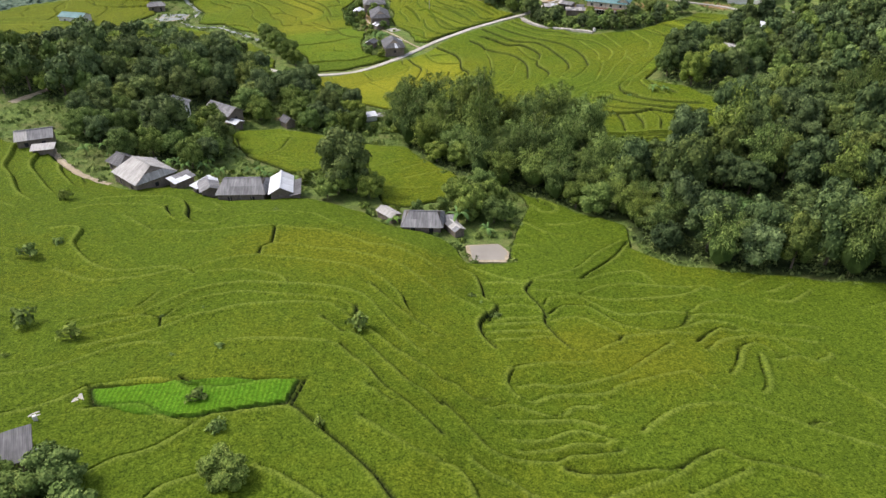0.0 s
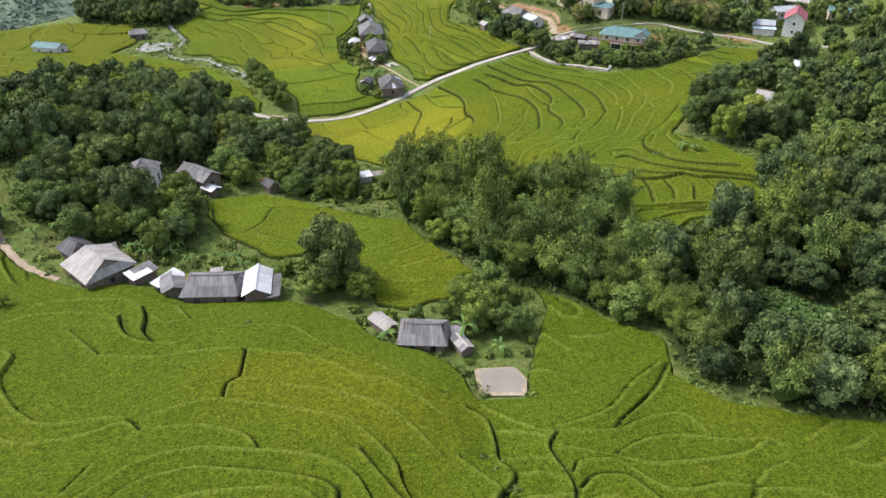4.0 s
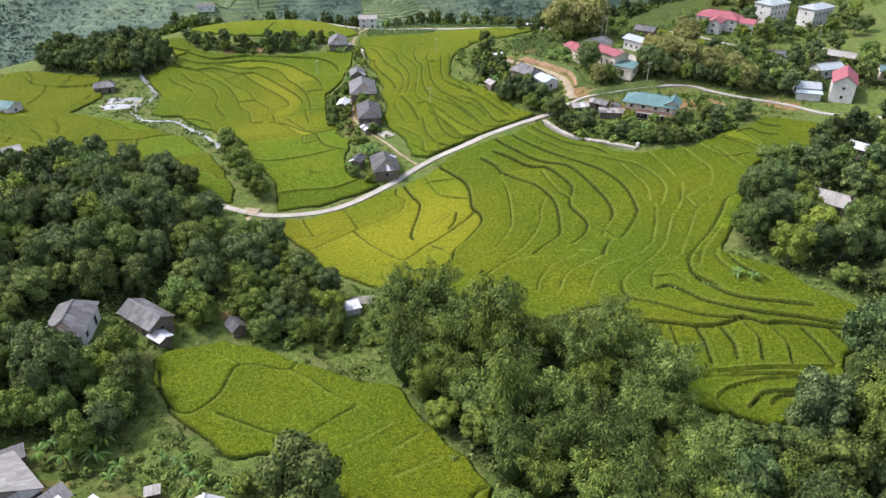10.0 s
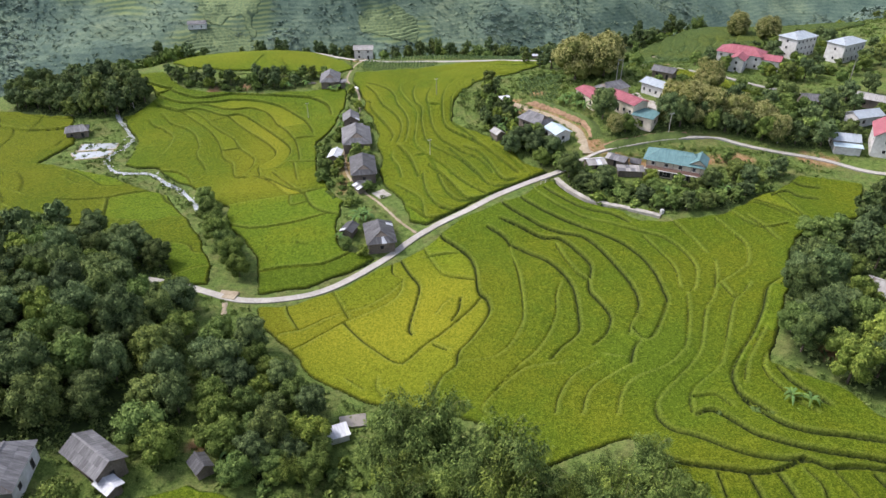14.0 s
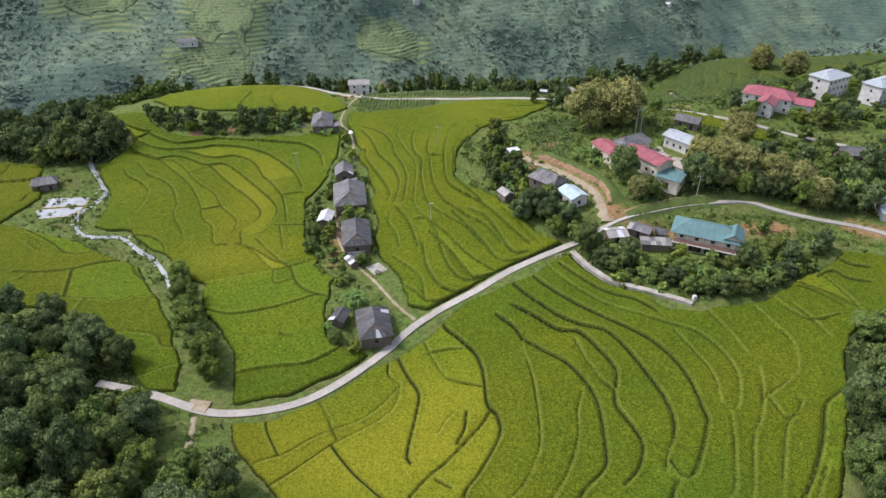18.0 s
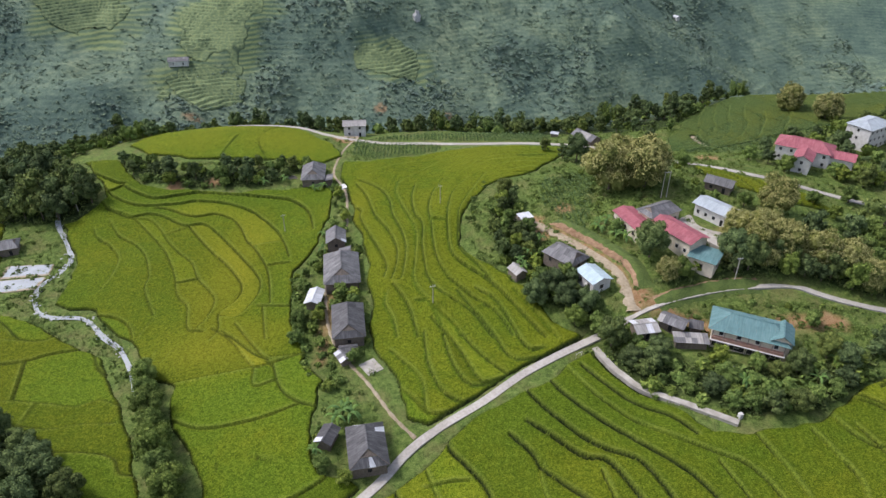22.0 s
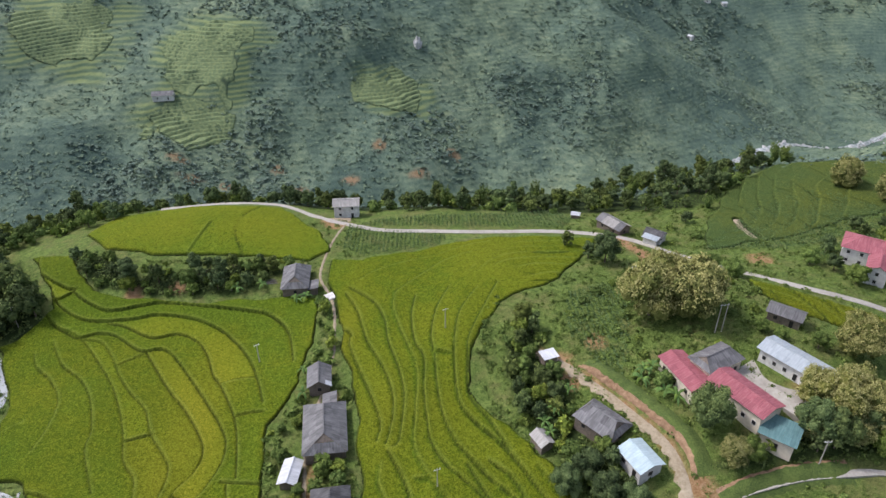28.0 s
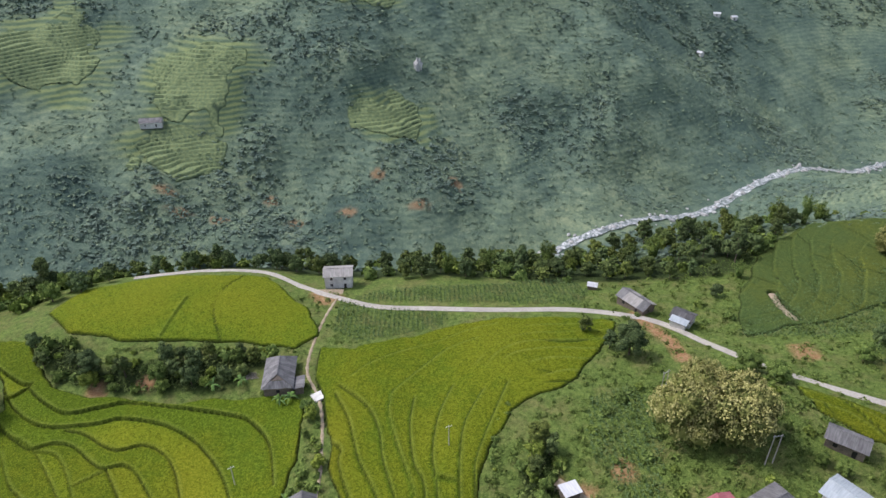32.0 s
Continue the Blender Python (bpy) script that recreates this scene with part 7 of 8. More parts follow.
for s in (31, 32, 33):
    clumps, rs = [], random.Random(s)
    for x, y, z, r in tree_blobs(s, 26, 1.05, 1.3, 0.25):
        for i in range(int(8 + 200 * r * r) if z > 0.45 else 6):
            d = Vector((rs.gauss(0, 1), rs.gauss(0, 1), abs(rs.gauss(0.5, 0.8)))).normalized()
            clumps.append((x + d.x * r * 1.06, y + d.y * r * 1.06, z + d.z * r * 0.92, rs.uniform(0.08, 0.14)))
    BLOSSOM.bloom.append(crown_mesh("blossom", clumps, 8000, 0.046, LEAF_BLOSSOM, s + 5, 0, 0.1, 1.2, 0.0))
SHRUB = Kind("shrub", "low green leafy shrub", "shrub", LEAF_MID, (41, 42, 43, 44), 1.0, 0.8, 0.05, 8, 420, 0.19)
THIN = Kind("sapling", "thin airy young tree standing in the rice", "tree", LEAF_MID, (51, 52), 0.95, 1.2, 0.5, 8, 460, 0.13, core=0.45)


def bamboo_model(seed):
    """Arching culms, each ending in a drooping plume of narrow leaves; crown radius one."""
    rs = np.random.RandomState(seed)
    bm = bmesh.new()
    pts, nrm = [], []
    for i in range(26):
        a, lean, h = 2.4 * i + rs.uniform(-0.4, 0.4), rs.uniform(0.25, 1.0), rs.uniform(1.5, 3.1)
        d = np.array([math.cos(a), math.sin(a), 0.0])
        path = [Vector(d * (0.10 + lean * t ** 2.4) + np.array([0, 0, h * (t - 0.34 * lean * t ** 5)])) for t in np.linspace(0, 1.0, 6)]
        if i % 4 == 0:
            for p, q in zip(path[:-1], path[1:]):
                o = pole(0.013, 0.010, p if p is not path[0] else p - Vector((0, 0, 0.2)), q, 4)
                me = bpy.data.meshes.new("culm")
                o.to_mesh(me)
                o.free()
                bm.from_mesh(me)
                bpy.data.meshes.remove(me)
        for t in 1 - 0.72 * rs.rand(260) ** 1.3:
            k = t * 5
            j = min(int(k), 4)
            c = np.array(path[j].lerp(path[j + 1], k - j))
            s = 0.03 + 0.11 * math.sin(math.pi * min(1.15 * (1 - t) + 0.08, 0.9))
            o = rs.normal(0, s, 3) * np.array([1, 1, 0.8])
            pts.append(c + o - np.array([0, 0, 0.10 * rs.rand()]))
            nrm.append(o / s * 0.5 + d * 0.5 + np.array([0, 0, 0.9]))
    culm = bpy.data.meshes.new("cane")
    bm.to_mesh(culm)
    bm.free()
    culm.materials.append(CULM)
    pts, nrm = np.array(pts), np.array(nrm)
    hang = nrm * np.array([0.7, 0.7, 0]) + np.array([0, 0, -0.55]) + rs.normal(0, 0.28, nrm.shape)
    hang /= np.linalg.norm(hang, axis=1)[:, None]
    side = np.cross(hang, nrm + rs.normal(0, 0.4, nrm.shape))
    side /= np.linalg.norm(side, axis=1)[:, None] + 1e-9
    sz = 0.036 * rs.uniform(0.7, 1.35, (len(pts), 1))
    v = np.stack([pts - side * sz * 0.5, pts + hang * sz * 2.5, pts + side * sz * 0.5], 1).reshape(-1, 3)
    f = np.arange(len(v)).reshape(-1, 3)
    ico = bmesh.new()
    bmesh.ops.create_icosphere(ico, subdivisions=2, radius=1.0)
    cv = np.array([q.co[:] for q in ico.verts]) * (1 + rs.uniform(-0.2, 0.2, (len(ico.verts), 1))) * np.array([0.5, 0.5, 0.75]) + (0, 0, 0.85)
    cf = np.array([[q.index for q in face.verts] for face in ico.faces]) + len(v)
    ico.free()
    return culm, mesh_of("foliage", np.vstack([v, cv]), np.vstack([f, cf]), LEAF_BAMBOO)


BAMBOO = [bamboo_model(s) for s in (61, 62, 63, 64)]


def bamboo(x, y, r, rise=1.0, group="bamboo belt"):
    culm, plume = BAMBOO[rng.randint(4)]
    t = thing("bamboo_clump", "arching clump of feathery green bamboo", "bamboo", x, y, gz(x, y), rng.uniform(0, 360), group)
    t.scale = (r, r, r * rise)
    tagged(part("cane", culm, None, t), "green-brown bamboo canes", kind="stuff")
    part("foliage", plume, None, t)


def banana_model(seed):
    rs = np.random.RandomState(seed)
    stem = bpy.data.meshes.new("stem")
    bm = pole(0.14, 0.08, (0, 0, -0.3), (0.05, 0, 1.7), 8)
    bm.to_mesh(stem)
    bm.free()
    stem.materials.append(CULM)
    leaves = []
    for i in range(7):
        a, ln, up = i * 2.4 + rs.uniform(-0.3, 0.3), rs.uniform(1.6, 2.5), rs.uniform(0.5, 1.3)
        v, f = [], []
        for j, t in enumerate(np.linspace(0, 1, 7)):
            out, z = ln * t, 1.6 + up * math.sin(t * 2.3) * 1.0 - 0.9 * t * t
            w = 0.27 * math.sin(math.pi * min(0.06 + t * 0.94, 0.99)) ** 0.6
            for s in (-1, 0, 1):
                v.append((math.cos(a) * out - math.sin(a) * w * s, math.sin(a) * out + math.cos(a) * w * s, z - 0.12 * abs(s)))
            if j:
                o = 3 * j
                f += [(o - 3, o - 2, o + 1, o), (o - 2, o - 1, o + 2, o + 1)]
        leaves.append(mesh_of("leaf", v, f, LEAF_BANANA))
    return stem, leaves


BANANA = [banana_model(s) for s in (71, 72, 73)]


def banana(x, y, s=1.0, group="banana plants"):
    stem, leaves = BANANA[rng.randint(3)]
    t = thing("banana_plant", "banana plant with broad arching pale green leaves", "banana plant", x, y, gz(x, y), rng.uniform(0, 360), group)
    t.scale = (s, s, s)
    part("stem", stem, None, t)
    for lf in leaves:
        part("leaf", lf, None, t)


def scatter(outline, gap, seed):
    """Places inside an outline, no two nearer than gap."""
    rs = np.random.RandomState(seed)
    x0, x1, y0, y1 = min(p[0] for p in outline), max(p[0] for p in outline), min(p[1] for p in outline), max(p[1] for p in outline)
    c = np.c_[rs.uniform(x0, x1, 3000), rs.uniform(y0, y1, 3000)]
    c = c[inside(outline, c[:, 0], c[:, 1])]
    got = []
    for p in c:
        if all((p[0] - q[0]) ** 2 + (p[1] - q[1]) ** 2 > gap * gap for q in got):
            got.append(p)
    return got


GLADES = ((66, 136, 8.0), (73, 131, 6.0))   # openings in the eastern wood that creepers cover


def free(x, y, r):
    if any(math.hypot(x - a, y - b) < c for a, b, c in GLADES):
        return False
    if any((x - a) ** 2 + (y - b) ** 2 < (c + r) ** 2 for a, b, c in CLEAR_OF):
        return False
    p = np.array([x]), np.array([y])
    return line_gap(ROAD, *p)[0] > 1.5 + r * 0.75 and line_gap(RIM_ROAD, *p)[0] > 1.5 + r * 0.7 and all(into(f, *p)[0] < -0.45 * r for f in FIELDS)

# ---- planting: woods, belts and single trees ----
for x, y, r in ((58.5, 375, 8.0), (69, 371.5, 7.8), (63.5, 381, 6.8), (104, 355, 5.6), (90.5, 336, 5.2), (98, 334.5, 5.0), (106, 331.5, 5.2), (113.5, 329.5, 5.0), (117.7, 323.5, 4.4), (158, 459, 5.6), (165, 442, 5.6), (86, 340, 4.2), (95, 341, 4.4)):
    BLOSSOM.put(x, y, r, 1.28, "flowering trees")
for x, y, r in ((116.9, 402.7, 3), (124.4, 390.2, 3.4), (140.1, 386.7, 3), (147.7, 384.2, 3.4), (151.2, 381.0, 3), (95.0, 356.5, 2.6), (87.4, 360.5, 2), (83.7, 363.5, 2), (54.3, 347.9, 2.6), (121.8, 365.7, 2.5), (125.6, 358.4, 2.5), (136.3, 369.9, 3), (69.6, 327.5, 1.6), (65.2, 329.0, 1.8), (72.5, 329.5, 1.8)):
    LIGHT.put(x, y, r, 1.1, "trees round the school and villas", name="garden_tree")
for x, y in ((139.2, 362.8), (138.7, 357.8), (134.7, 359.0), (51.1, 352.3), (53.1, 353.1), (49.9, 349.6)):
    banana(x, y, 1.3)
for x, y, r in ((-20, 147, 6.6), (-71, 175, 6.2), (61, 335.4, 4.8), (82.6, 331.5, 4.6), (36, 322, 3.6), (-45, 222, 5.0), (55.5, 411, 4.6), (-134, 408, 6.2), (-144, 401, 6.4), (28, 325, 3.5), (33, 328, 3.6)):
    BROAD.put(x, y, r, 1.15, "single large trees")
for x, y, r in ((10, 137, 4.6), (14, 131, 3.4), (8, 132, 3.2), (-56, 204, 5.0), (-52, 200, 4.4), (-22, 202, 3.0), (-14, 143, 3.6), (-24, 142, 3.2), (-31, 152, 2.2), (-27, 153, 2.0), (83, 398, 3.6), (88, 393, 3.2), (-36, 318, 2.6), (-36, 326, 3.0), (-20, 310, 2.2), (-37, 342, 2.2), (-26, 337, 2.6), (-22, 333, 2.2), (-34, 352, 2.0), (-27, 331.5, 2.0), (-19, 273.5, 2.0), (-24, 277.5, 2.2)):
    LIGHT.put(x, y, r, 1.0, "village fruit trees")
for x, y, r in ((24.5, 376, 3.4), (23, 369, 2.6), (-72, 307, 3.8), (-67, 295, 4.4), (-61, 282, 4.8), (-55, 271, 4.6), (-70, 301, 3.4), (-64, 288, 4.0), (-58, 276, 4.2), (-52, 265, 3.6), (-114, 418, 2.4), (-74, 413, 2.6), (-98, 414, 3.6), (-56, 419, 2.2), (-52, 417, 2.4), (46, 424, 2.6), (51, 415, 2.4)):
    if y < 310:
        LIGHT.put(x, y, r * 0.95, 1.15, "trees along the stream", name="stream_tree")
    else:
        TALL.put(x, y, r, 0.85, "stream and grove trees")
for x, y, r in ((-73, 106, 2.2), (-71, 112, 1.3), (-53, 79, 2.0), (-62, 83, 2.3), (-30, 75, 0.9), (-11, 81.5, 2.0), (-30, 64, 1.6), (-26, 59, 1.4), (-33, 128, 1.1), (-80, 135, 1.9), (-36.5, 74, 0.7), (-60, 74.5, 0.8), (-14, 60, 1.0), (-42, 85, 0.6), (-36, 87, 0.6)):
    THIN.put(x, y, r, 0.9, "saplings in the rice", "young tree standing among the terraced rice")
for x, y, r in ((45.2, 308.6, 4.0), (42.6, 313.6, 2.8), (50.8, 307.2, 2.2), (41.0, 319.8, 3.2), (37.2, 333.0, 2.6), (31.5, 330.0, 2.4), (96.5, 311, 2.2), (95, 300.0, 3.2), (98, 296.5, 3.2), (86.0, 295.5, 3.0), (77.0, 297.6, 2.4), (69, 300, 2.6)):
    (LIGHT if r < 3 else BROAD).put(x, y, r, 1.1, "trees round the teal-roofed house", name="yard_tree")
for x, y, r in ((-21.8, 144.5, 3.4), (-17.6, 145.6, 3.2), (-20, 150, 3.4), (-22.6, 148, 3.0)):
    LIGHT.put(x, y, r, 1.2, "trees beside the farm", name="farm_tree")
LIGHT.put(-23, 51, 3.0, 0.9, "saplings in the rice", "leafy tree standing in the near rice")
for x, y, r in ((-41, 50, 3.6), (-46, 48, 3.2), (-50, 50, 2.8), (-44, 46, 3.4), (-38, 47, 2.6)):
    LIGHT.put(x, y, r, 0.9, "trees by the plank shed")


for x, y, r in ((9, 133, 3.8), (14, 138, 3.6), (6, 139, 3.6), (16.5, 132, 2.4), (12, 145, 3.6), (3, 135.5, 2.0), (-3, 134, 1.8)):
    LIGHT.put(x, y, r, 1.25, "trees beside the fish pond", name="pond_tree")
for x, y, r in ((16.5, 124.5, 1.2), (13, 124.2, 1.1), (10, 123.4, 1.0), (6.5, 121.5, 0.9), (-6.5, 125.5, 1.1), (-10, 127.5, 1.2), (-13.5, 133, 1.4), (-15, 137, 1.5), (17.2, 119, 0.9), (17.4, 115.5, 0.8), (-8, 135, 1.6), (18, 128, 1.1)):
    SHRUB.put(x, y, r, 1.1, "bushes round the fish pond", name="pond_shrub")
for x, y, r in ((47.5, 121, 3.0), (50.5, 125, 3.4), (45.5, 127.5, 3.0)):
    bamboo(x, y, r, 1.3)


def wood_of(outline, gap, seed, kinds, low, high, group, rise=(0.95, 1.35), name=""):
    rs = np.random.RandomState(seed)
    for x, y in scatter(outline, gap, seed):
        r = rs.uniform(low, high)
        k = kinds[rs.randint(len(kinds))]
        if not free(x, y, r * 0.72):
            continue
        if k == "bamboo":
            bamboo(x, y, r * 1.15, rs.uniform(0.75, 1.4), group)
        else:
            k.put(x, y, r, rs.uniform(*rise), group, name=name if k is BROAD else ("leafy_tree" if k is LIGHT and name else ("bush" if k is SHRUB and name else "")))


wood_of(WOODS[0], 5.4, 1, (BROAD, BROAD, BROAD, LIGHT), 3.3, 5.2, "western wood", (0.85, 1.5), name="forest_tree")
wood_of(WOODS[1], 4.6, 2, (BROAD, LIGHT, LIGHT), 2.6, 4.2, "trees below the road")
wood_of(WOODS[2], 5.0, 3, ("bamboo", "bamboo", "bamboo", "bamboo", LIGHT), 3.0, 5.4, "bamboo belt")
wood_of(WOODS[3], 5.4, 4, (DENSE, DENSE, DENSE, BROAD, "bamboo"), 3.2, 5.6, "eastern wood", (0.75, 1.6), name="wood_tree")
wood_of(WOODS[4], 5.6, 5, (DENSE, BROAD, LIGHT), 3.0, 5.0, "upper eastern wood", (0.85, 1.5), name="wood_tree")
wood_of(WOODS[5], 5.0, 6, (BROAD, LIGHT), 3.0, 4.6, "trees behind the barn")
wood_of(WOODS[6], 3.5, 7, (LIGHT, BROAD, SHRUB, SHRUB), 1.8, 3.2, "shrubs below the teal roof", (0.8, 1.1))
wood_of([(-172, 436), (-150, 442), (-128, 452), (-112, 466), (-122, 476), (-180, 466)], 5.0, 22, (BROAD, LIGHT, BROAD, SHRUB), 2.0, 4.0, "rim wood")
wood_of(WOODS[7], 5.2, 8, (BROAD,), 3.4, 5.0, "rim wood")
wood_of(WOODS[8], 4.2, 9, (BROAD, LIGHT, SHRUB), 1.6, 3.0, "grove on the oval")
wood_of(WOODS[9], 6.5, 10, (BROAD, BROAD, TALL, SHRUB), 1.2, 3.8, "gorge edge trees")
wood_of(WOODS[10], 6.0, 11, (BROAD, LIGHT), 2.8, 4.4, "village trees")
wood_of(WOODS[11], 3.2, 12, (LIGHT, BROAD, SHRUB), 1.8, 3.0, "trees under the knoll")
wood_of([(-34, 305), (-24, 298), (-18, 312), (-21, 335), (-23, 372), (-30, 402), (-38, 402), (-37, 360), (-41, 330)], 3.0, 18, (LIGHT, SHRUB, SHRUB, LIGHT), 0.9, 2.2, "bushes between the stilt houses", (0.8, 1.2))
wood_of([(-40, 194), (-24, 189), (-8, 195), (-4, 203), (-13, 206.5), (-22, 205), (-40, 203)], 2.6, 19, (SHRUB, LIGHT, SHRUB, "bamboo"), 0.9, 2.2, "bushes below the pump shed", (0.8, 1.2))
wood_of([(118, 395), (150, 378), (195, 380), (205, 415), (185, 432), (150, 425), (125, 412)], 6.0, 20, (BROAD, LIGHT, BROAD, SHRUB), 1.8, 4.0, "trees round the white houses", (0.9, 1.3))
wood_of(WOODS[12], 3.8, 13, (BROAD, LIGHT, BROAD, BLOSSOM), 2.2, 4.0, "trees along the upper road")
for x, y in scatter([(-68, 160), (-60, 164), (-50, 162), (-36, 155), (-33, 152), (-45, 152), (-55, 154), (-63, 155)], 2.5, 21):
    if rng.rand() < 0.5:
        banana(x, y, rng.uniform(0.7, 1.2))
    else:
        SHRUB.put(x, y, rng.uniform(0.8, 1.6), 1.0, "bushes among the bananas", name="garden_shrub")
for x, y, s in ((6, 129.5, 1.6), (-8, 127.5, 1.0), (12, 125, 1.0), (-38, 200, 1.3), (-36, 197, 1.2), (-40, 203, 1.2), (-32, 198, 1.1), (26, 343, 1.2), (29, 346, 1.2), (27, 340, 1.1), (33, 351, 1.1), (56, 343, 1.4), (54, 345, 1.3), (-39, 401.5, 1.2), (-42, 401, 1.1), (-32, 366, 1.1), (-34, 361, 1.2),
                (-35, 369, 1.0), (-21, 291, 1.5), (-19, 290, 1.5), (-22, 289, 1.4), (-20, 292.5, 1.3), (-26, 281, 1.0), (96, 297, 1.4), (89, 292, 1.3), (72, 292, 1.3), (-84, 166, 1.3), (-88, 163, 1.2), (-80, 162, 1.3), (70, 206, 1.1), (73, 204.5, 1.1), (100, 302, 1.2), (-62, 408, 1.2), (-54, 409, 1.2), (130, 350, 1.3), (135, 347, 1.2), (140, 362, 1.3)):
    banana(x, y, s)
wood_of([(80, 440), (110, 468), (170, 520), (260, 500), (230, 430), (180, 425), (120, 425), (95, 418)], 10.0, 14, (SHRUB, SHRUB, LIGHT, BROAD, "bamboo"), 1.2, 2.8, "hillside shrubs", (0.8, 1.1), "hillside_tree")
wood_of([(36, 378), (50, 400), (80, 400), (100, 376), (84, 362), (50, 352)], 6.0, 15, (SHRUB, SHRUB, SHRUB, LIGHT), 0.7, 1.8, "knoll shrubs", (0.8, 1.1), "knoll_tree")
wood_of([(-30, 470), (-10, 466), (50, 466), (120, 470), (160, 500), (140, 520), (60, 490), (0, 484)], 5.2, 16, (BROAD, BROAD, SHRUB, "bamboo"), 1.2, 3.6, "gorge edge trees")
wood_of([(-150, 466), (-120, 474), (-60, 480), (-40, 474), (-40, 490), (-120, 500), (-170, 490)], 5.2, 17, (BROAD, BROAD, SHRUB), 1.2, 3.6, "gorge edge trees")
# shrubs along banks, verges and walls
VERGES = ([(-5, 126), (3, 121), (7, 116), (8, 109), (7, 101), (9, 95), (13, 89)], [(17, 113), (19, 122), (21, 131)], [(43, 119), (49, 111), (62, 106), (78, 102)], [(-28, 150), (-40, 158), (-52, 170)], [(4, 158), (-6, 173), (-22, 186)],
          [(72, 217), (80, 209), (88, 200)], [(55, 205), (66, 203), (76, 201)], [(52, 292), (60, 286), (72, 283)], [(-27, 300), (-33, 311), (-38, 330), (-42, 350)], [(-17, 315), (-19, 335)], [(14, 350), (24, 336), (33, 317)], [(20, 396), (15, 380), (14, 365)], [(47, 335), (40, 350), (35, 362)],
          [(-95, 424), (-70, 423), (-50, 422)], [(-24, 268), (-27, 288)], [(60, 432), (70, 436), (84, 424)], [(86, 402), (98, 392)], [(100, 310), (115, 308), (128, 304)], [(66, 316), (90, 318), (108, 316)])
weeds = []
for n_, line in enumerate(VERGES):
    for x, y in soft_line(line, 2.8):
        x, y, r = x + rng.normal(0, 0.7), y + rng.normal(0, 0.7), rng.uniform(0.5, 1.25)
        if rng.rand() < 0.8 and line_gap(ROAD, np.array([x]), np.array([y]))[0] > 2.4:
            SHRUB.put(x, y, r, rng.uniform(0.8, 1.2), "verge shrubs", name="verge_shrub")
    weeds += [(x + rng.normal(0, 0.6), y + rng.normal(0, 0.6)) for x, y in soft_line(line, 0.3)]


# ---- low growth that nobody could count ----
def undergrowth(name, label, category, places, size, sprays, mat, seed, flat=0.7):
    """Clumps of leaves joined into one carpet."""
    rs = np.random.RandomState(seed)
    n = len(places)
    p = np.array([(x, y, gz(x, y)) for x, y in places])
    s = size * rs.uniform(0.5, 1.3, n)
    d = rs.normal(0, 1, (n * sprays, 3))
    d /= np.linalg.norm(d, axis=1)[:, None]
    d[:, 2] = np.abs(d[:, 2])
    c = np.repeat(p, sprays, 0) + d * np.repeat(s, sprays)[:, None] * np.array([1, 1, flat])
    v, f = leaf_cards(c, d, size * 0.55, rs)
    tagged(new(name, mesh_of(name, v, f, mat)), label, category, kind="stuff")


def cover(outlines, per_m2, seed, gap=0.3):
    rs = np.random.RandomState(seed)
    got = []
    for o in outlines:
        xs, ys = [q[0] for q in o], [q[1] for q in o]
        count = int(per_m2 * (max(xs) - min(xs)) * (max(ys) - min(ys)))
        c = np.c_[rs.uniform(min(xs), max(xs), count), rs.uniform(min(ys), max(ys), count)]
        ok = inside(o, c[:, 0], c[:, 1])
        for f in FIELDS:
            ok &= into(f, c[:, 0], c[:, 1]) < -gap
        for w_ in (ROAD, RIM_ROAD, SOIL_TRACK, PATH_HOUSES, LEFT_TRACK):
            ok &= line_gap(w_, c[:, 0], c[:, 1]) > 1.6
        for a, b, r in CLEAR_OF:
            ok &= np.hypot(c[:, 0] - a, c[:, 1] - b) > r * 0.75
        got += c[ok].tolist()
    return got


undergrowth("undergrowth", "dense green undergrowth between the trees", "undergrowth", cover(WOODS[:9] + WOODS[10:], 0.28, 31), 1.0, 12, LEAF_DARK, 32)
undergrowth("creepers", "pale green creepers smothering an opening in the wood", "creepers", [(a + c * math.sqrt(q) * math.cos(w), b + c * math.sqrt(q) * math.sin(w)) for a, b, c in GLADES for q, w in zip(np.linspace(0.003, 1, 330), np.arange(330) * 2.4)], 0.9, 14, LEAF_BANANA, 35, 0.8)
SCRUB_LAND = ([(-130, 145), (-20, 145), (20, 130), (50, 150), (20, 210), (-60, 260), (-130, 300)], [(-160, 250), (-60, 250), (-60, 310), (-140, 400), (-160, 400)], [(-45, 270), (-10, 270), (-15, 400), (-30, 460), (-50, 450), (-45, 330)],
              [(10, 395), (60, 460), (140, 480), (180, 330), (100, 290), (40, 290), (10, 350)], [(30, 350), (45, 340), (75, 345), (100, 380), (60, 405), (35, 390)], [(80, 420), (230, 420), (260, 510), (120, 480)])
undergrowth("scrub", "light green weeds and scrub around fields and houses", "scrub", cover(SCRUB_LAND, 0.5, 33), 0.42, 8, LEAF_WEED, 34)
undergrowth("tall_weeds", "darker tall weeds and bushes around fields and houses", "weeds", cover(SCRUB_LAND, 0.06, 37), 0.85, 20, LEAF_MID, 38, 0.9)
undergrowth("verge_weeds", "pale green weeds along the banks and verges", "weeds", weeds, 0.5, 9, LEAF_WEED, 39, 0.9)
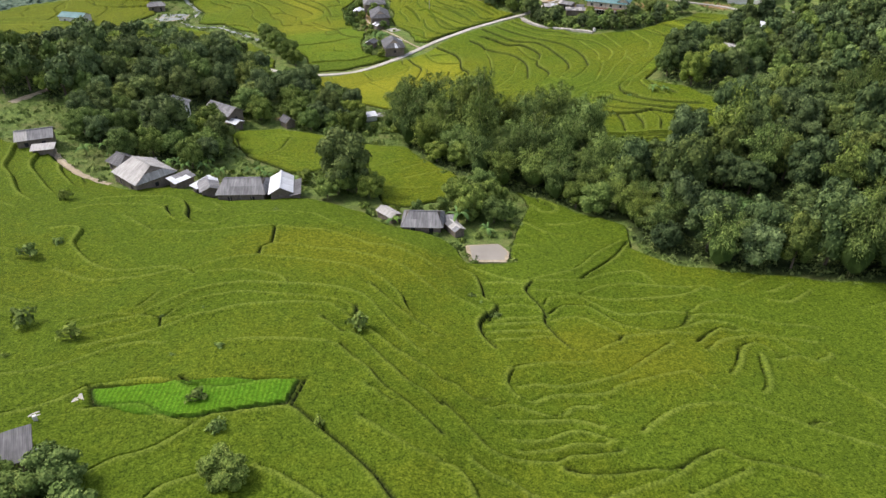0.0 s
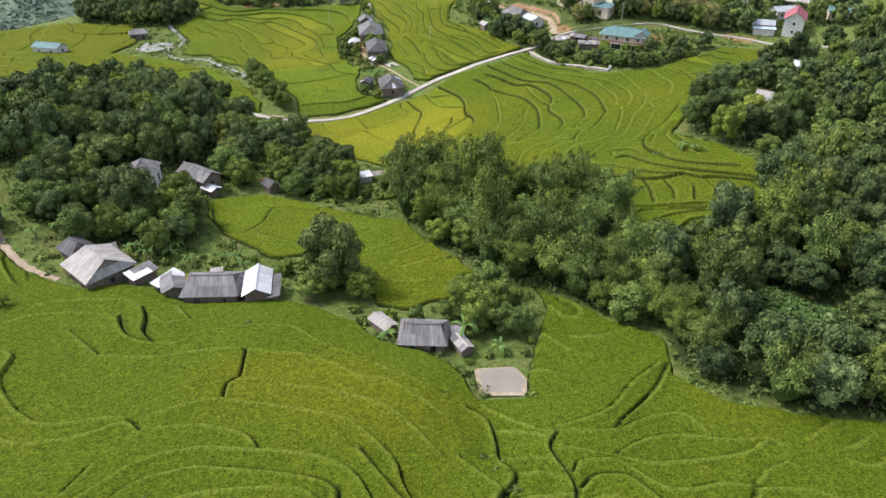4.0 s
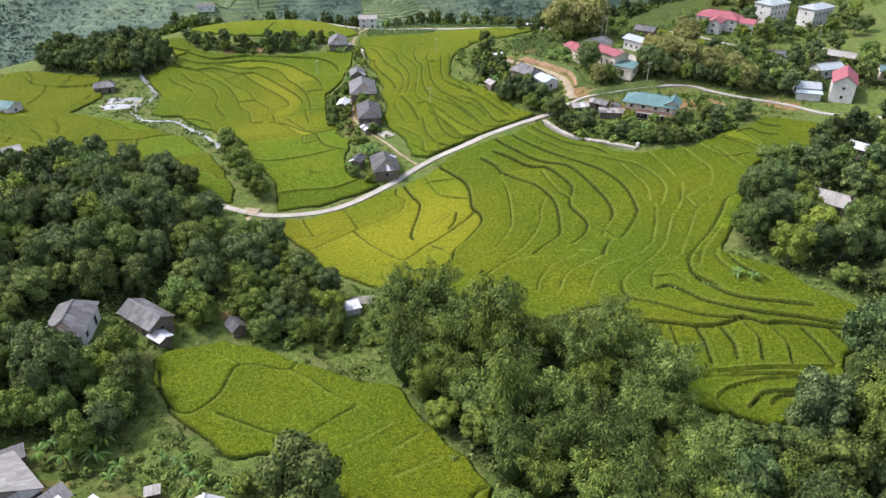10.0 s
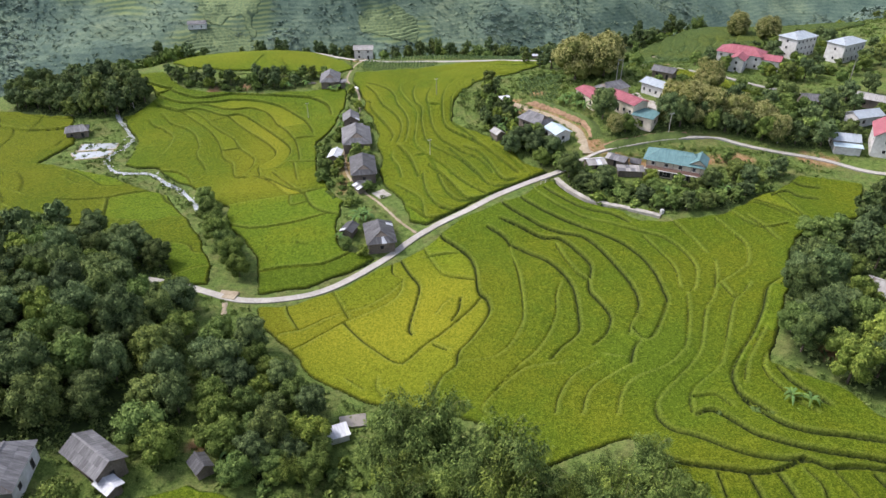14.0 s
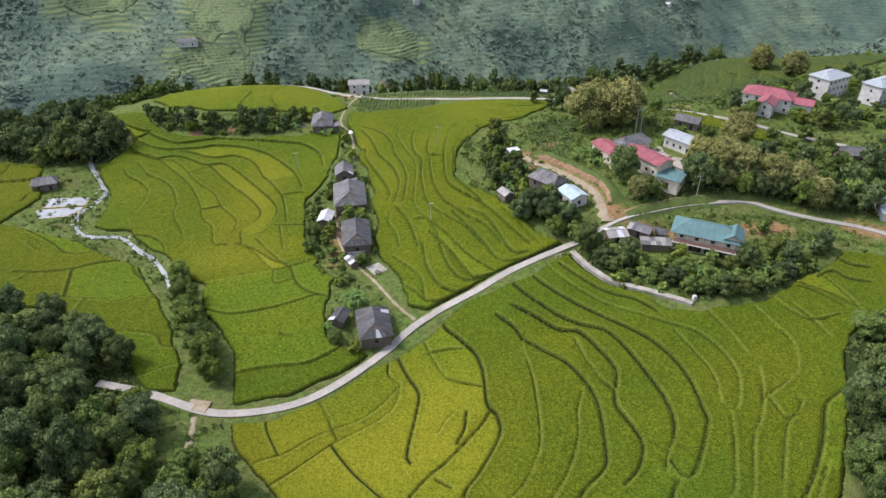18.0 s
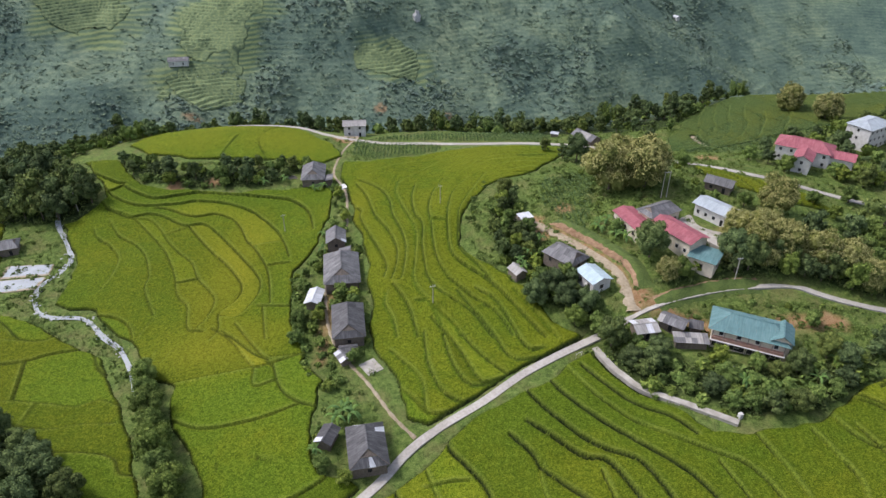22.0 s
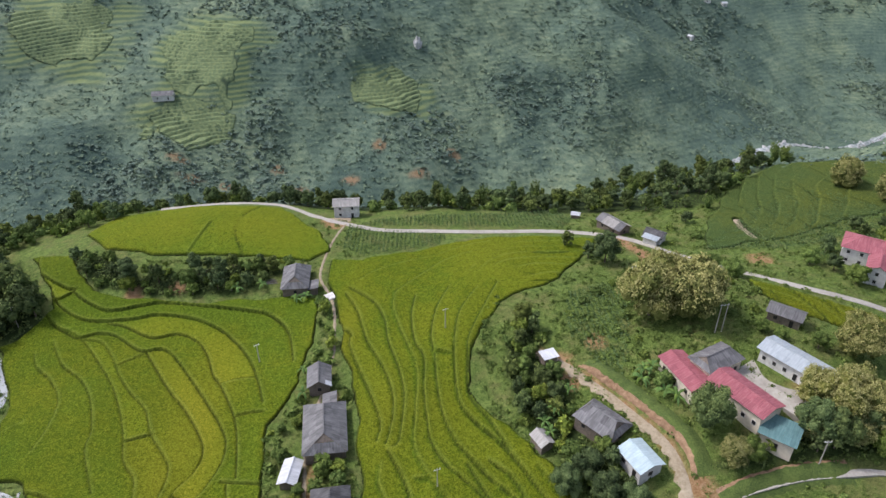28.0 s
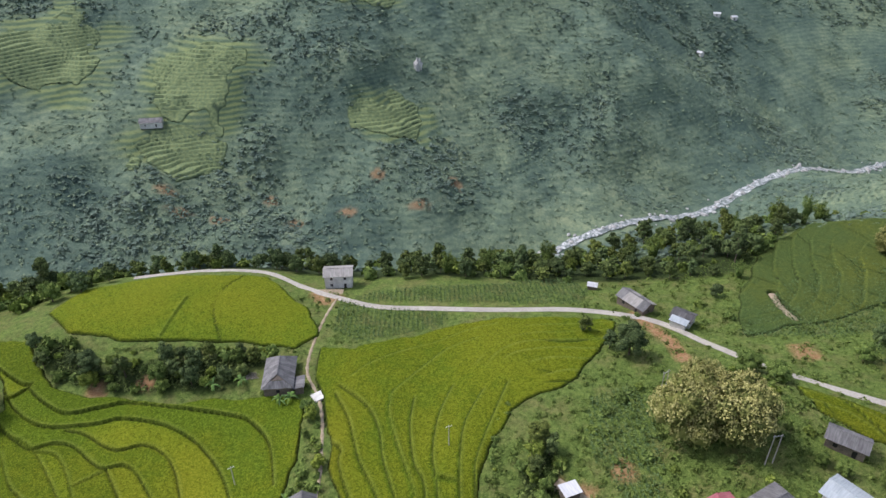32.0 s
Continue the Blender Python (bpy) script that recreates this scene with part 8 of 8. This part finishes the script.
undergrowth("maize", "rows of green maize along the gorge lane", "maize", [(x + rng.normal(0, 0.15), y + rng.normal(0, 0.15)) for o in ([(-27, 449), (0, 446), (48, 442), (53, 452), (50, 466), (20, 458), (-20, 455)], [(-30, 450), (-20, 443), (6, 439), (3, 432), (-22, 424), (-30, 430)], [(36, 374), (40, 392), (52, 396), (56, 388), (52, 368), (46, 352), (41, 360)], [(118, 408), (150, 425), (170, 425), (160, 412), (135, 400)], [(62, 392), (78, 398), (84, 388), (76, 380)], [(90, 420), (118, 450), (150, 460), (165, 430), (120, 415)])
            for x, y in [(a, b) for a in np.arange(min(q[0] for q in o), max(q[0] for q in o), 1.5) for b in np.arange(min(q[1] for q in o), max(q[1] for q in o), 0.55)] if inside(o, np.array([x]), np.array([y]))[0]], 0.5, 7, LEAF_CORN, 36, 2.4)


def mountain_growth(name, label, mat, n, seed, base, more, low, high, tall, floor, sprays):
    """Far trees or bushes on the mountain, joined: a few leafy boughs each."""
    rs = np.random.RandomState(seed)
    x = rs.uniform(-480, 760, n)
    y = 484 + 800 * rs.rand(n) ** 1.35
    dens = value_noise(x, y, 75, 51) * 0.5 + value_noise(x, y, 26, 52) * 0.35 + value_noise(x, y, 9, 53) * 0.15
    thick = np.clip((dens - 0.45) * 4.5, 0, 1)
    keep = (rs.rand(n) < floor + (1 - floor) * thick) & (rs.rand(n) > 1.1 * far_fields(x, y)) & (line_gap(RIVER, x, y) > 10) & (np.abs(x) < 0.62 * y)
    x, y, thick = x[keep], y[keep], thick[keep]
    z = shape(x, y)
    s = rs.uniform(low, high, len(x)) * (base + more * thick)
    d = rs.normal(0, 1, (len(x) * sprays, 3))
    d /= np.linalg.norm(d, axis=1)[:, None]
    d[:, 2] = np.abs(d[:, 2])
    r_ = np.repeat(s, sprays)
    c = np.repeat(np.stack([x, y, z], -1), sprays, 0) + d * r_[:, None] * np.array([0.8, 0.8, 0.8 * tall])
    v, f = leaf_cards(c, 0.5 * d + np.array([0, 0, 1.3]), r_ * 0.85, rs, 0.2, 1.1, 0.3)
    tagged(new(name, mesh_of(name, v.reshape(-1, 3), f.reshape(-1, 3), mat)), label, "woods", kind="stuff")


mountain_growth("mountain_woods", "darker trees crowding the gullies of the far mountainside, tinted for haze", LEAF_FAR_HAZED, 56000, 41, 0.45, 0.6, 0.9, 2.7, 0.9, 0.02, 11)
mountain_growth("mountain_scrub", "scrub and bushes over the far mountainside, paled in colour for haze", LEAF_HILL_HAZED, 58000, 42, 0.9, 0.2, 0.8, 2.6, 0.5, 0.85, 5)
crag = bmesh.new()
bmesh.ops.create_icosphere(crag, subdivisions=3, radius=1.0)
for v in crag.verts:
    v.co *= 1 + 0.5 * noise.noise(v.co * 2.2)
me = bpy.data.meshes.new("crag")
crag.to_mesh(me)
crag.free()
me.materials.append(STONE)
ob = tagged(new("crag", me), "bare grey rock face on the far mountain", "rock")
ob.matrix_basis = pose(-9, 843, gz(-9, 843) + 1.0, 0, 0, 0) @ Matrix.Diagonal((3.5, 3.5, 7, 1))


# ---- the clay cut above the earth track ----
def cut_bank(line, height, seed, label):
    """A raw earth face beside a track: ragged top, crumbling slope, grass behind it."""
    rs = np.random.RandomState(seed)
    pts = soft_line(line, 0.8)
    v = []
    for i, (x, y) in enumerate(pts):
        a, b = pts[max(i - 1, 0)], pts[min(i + 1, len(pts) - 1)]
        dx, dy = b[0] - a[0], b[1] - a[1]
        g = math.hypot(dx, dy) + 1e-6
        nx, ny = -dy / g, dx / g
        h = height * min(1.0, i / 5, (len(pts) - 1 - i) / 5) * rs.uniform(0.75, 1.15)
        for out, up in ((0, -0.3), (0.35, 0.25), (0.7, 0.55), (1.1, 0.8), (1.6, 1.0), (3.0, 0.75), (5.5, -0.15)):
            px, py = x + nx * (out + rs.normal(0, 0.12)), y + ny * (out + rs.normal(0, 0.12))
            v.append((px, py, gz(px, py) + h * up + rs.normal(0, 0.06)))
    n = len(pts)
    q = [(7 * i + j, 7 * i + j + 1, 7 * i + j + 8, 7 * i + j + 7) for i in range(n - 1) for j in range(6)]
    ob = new("cut_bank", mesh_of("cut_bank", v, [f for m, f in enumerate(q) if m % 6 < 3], CLAY, False))
    tagged(ob, label, "earth bank")
    part("grass_top", mesh_of("grass_top", v, [f for m, f in enumerate(q) if m % 6 >= 3], SCRUB_TURF, True), None, ob, "weedy green top")


CLAY = plain("red_clay", (0.17, 0.095, 0.050), (0.36, 0.240, 0.145), 1.4, 0.95, bump=0.8)
SCRUB_TURF = plain("weedy_turf", (0.035, 0.062, 0.014), (0.12, 0.16, 0.035), 3.0, 0.95, bump=0.8)
cut_bank([(54.6, 324), (53.6, 332), (48.6, 341), (42.9, 350.2), (37, 359.5)][::-1], 1.8, 91, "raw orange clay bank beside an earth track")
cut_bank([(58, 321.5), (66, 324.5), (76, 326.5), (88, 327)][::-1], 1.2, 92, "low clay bank beside the concrete road")
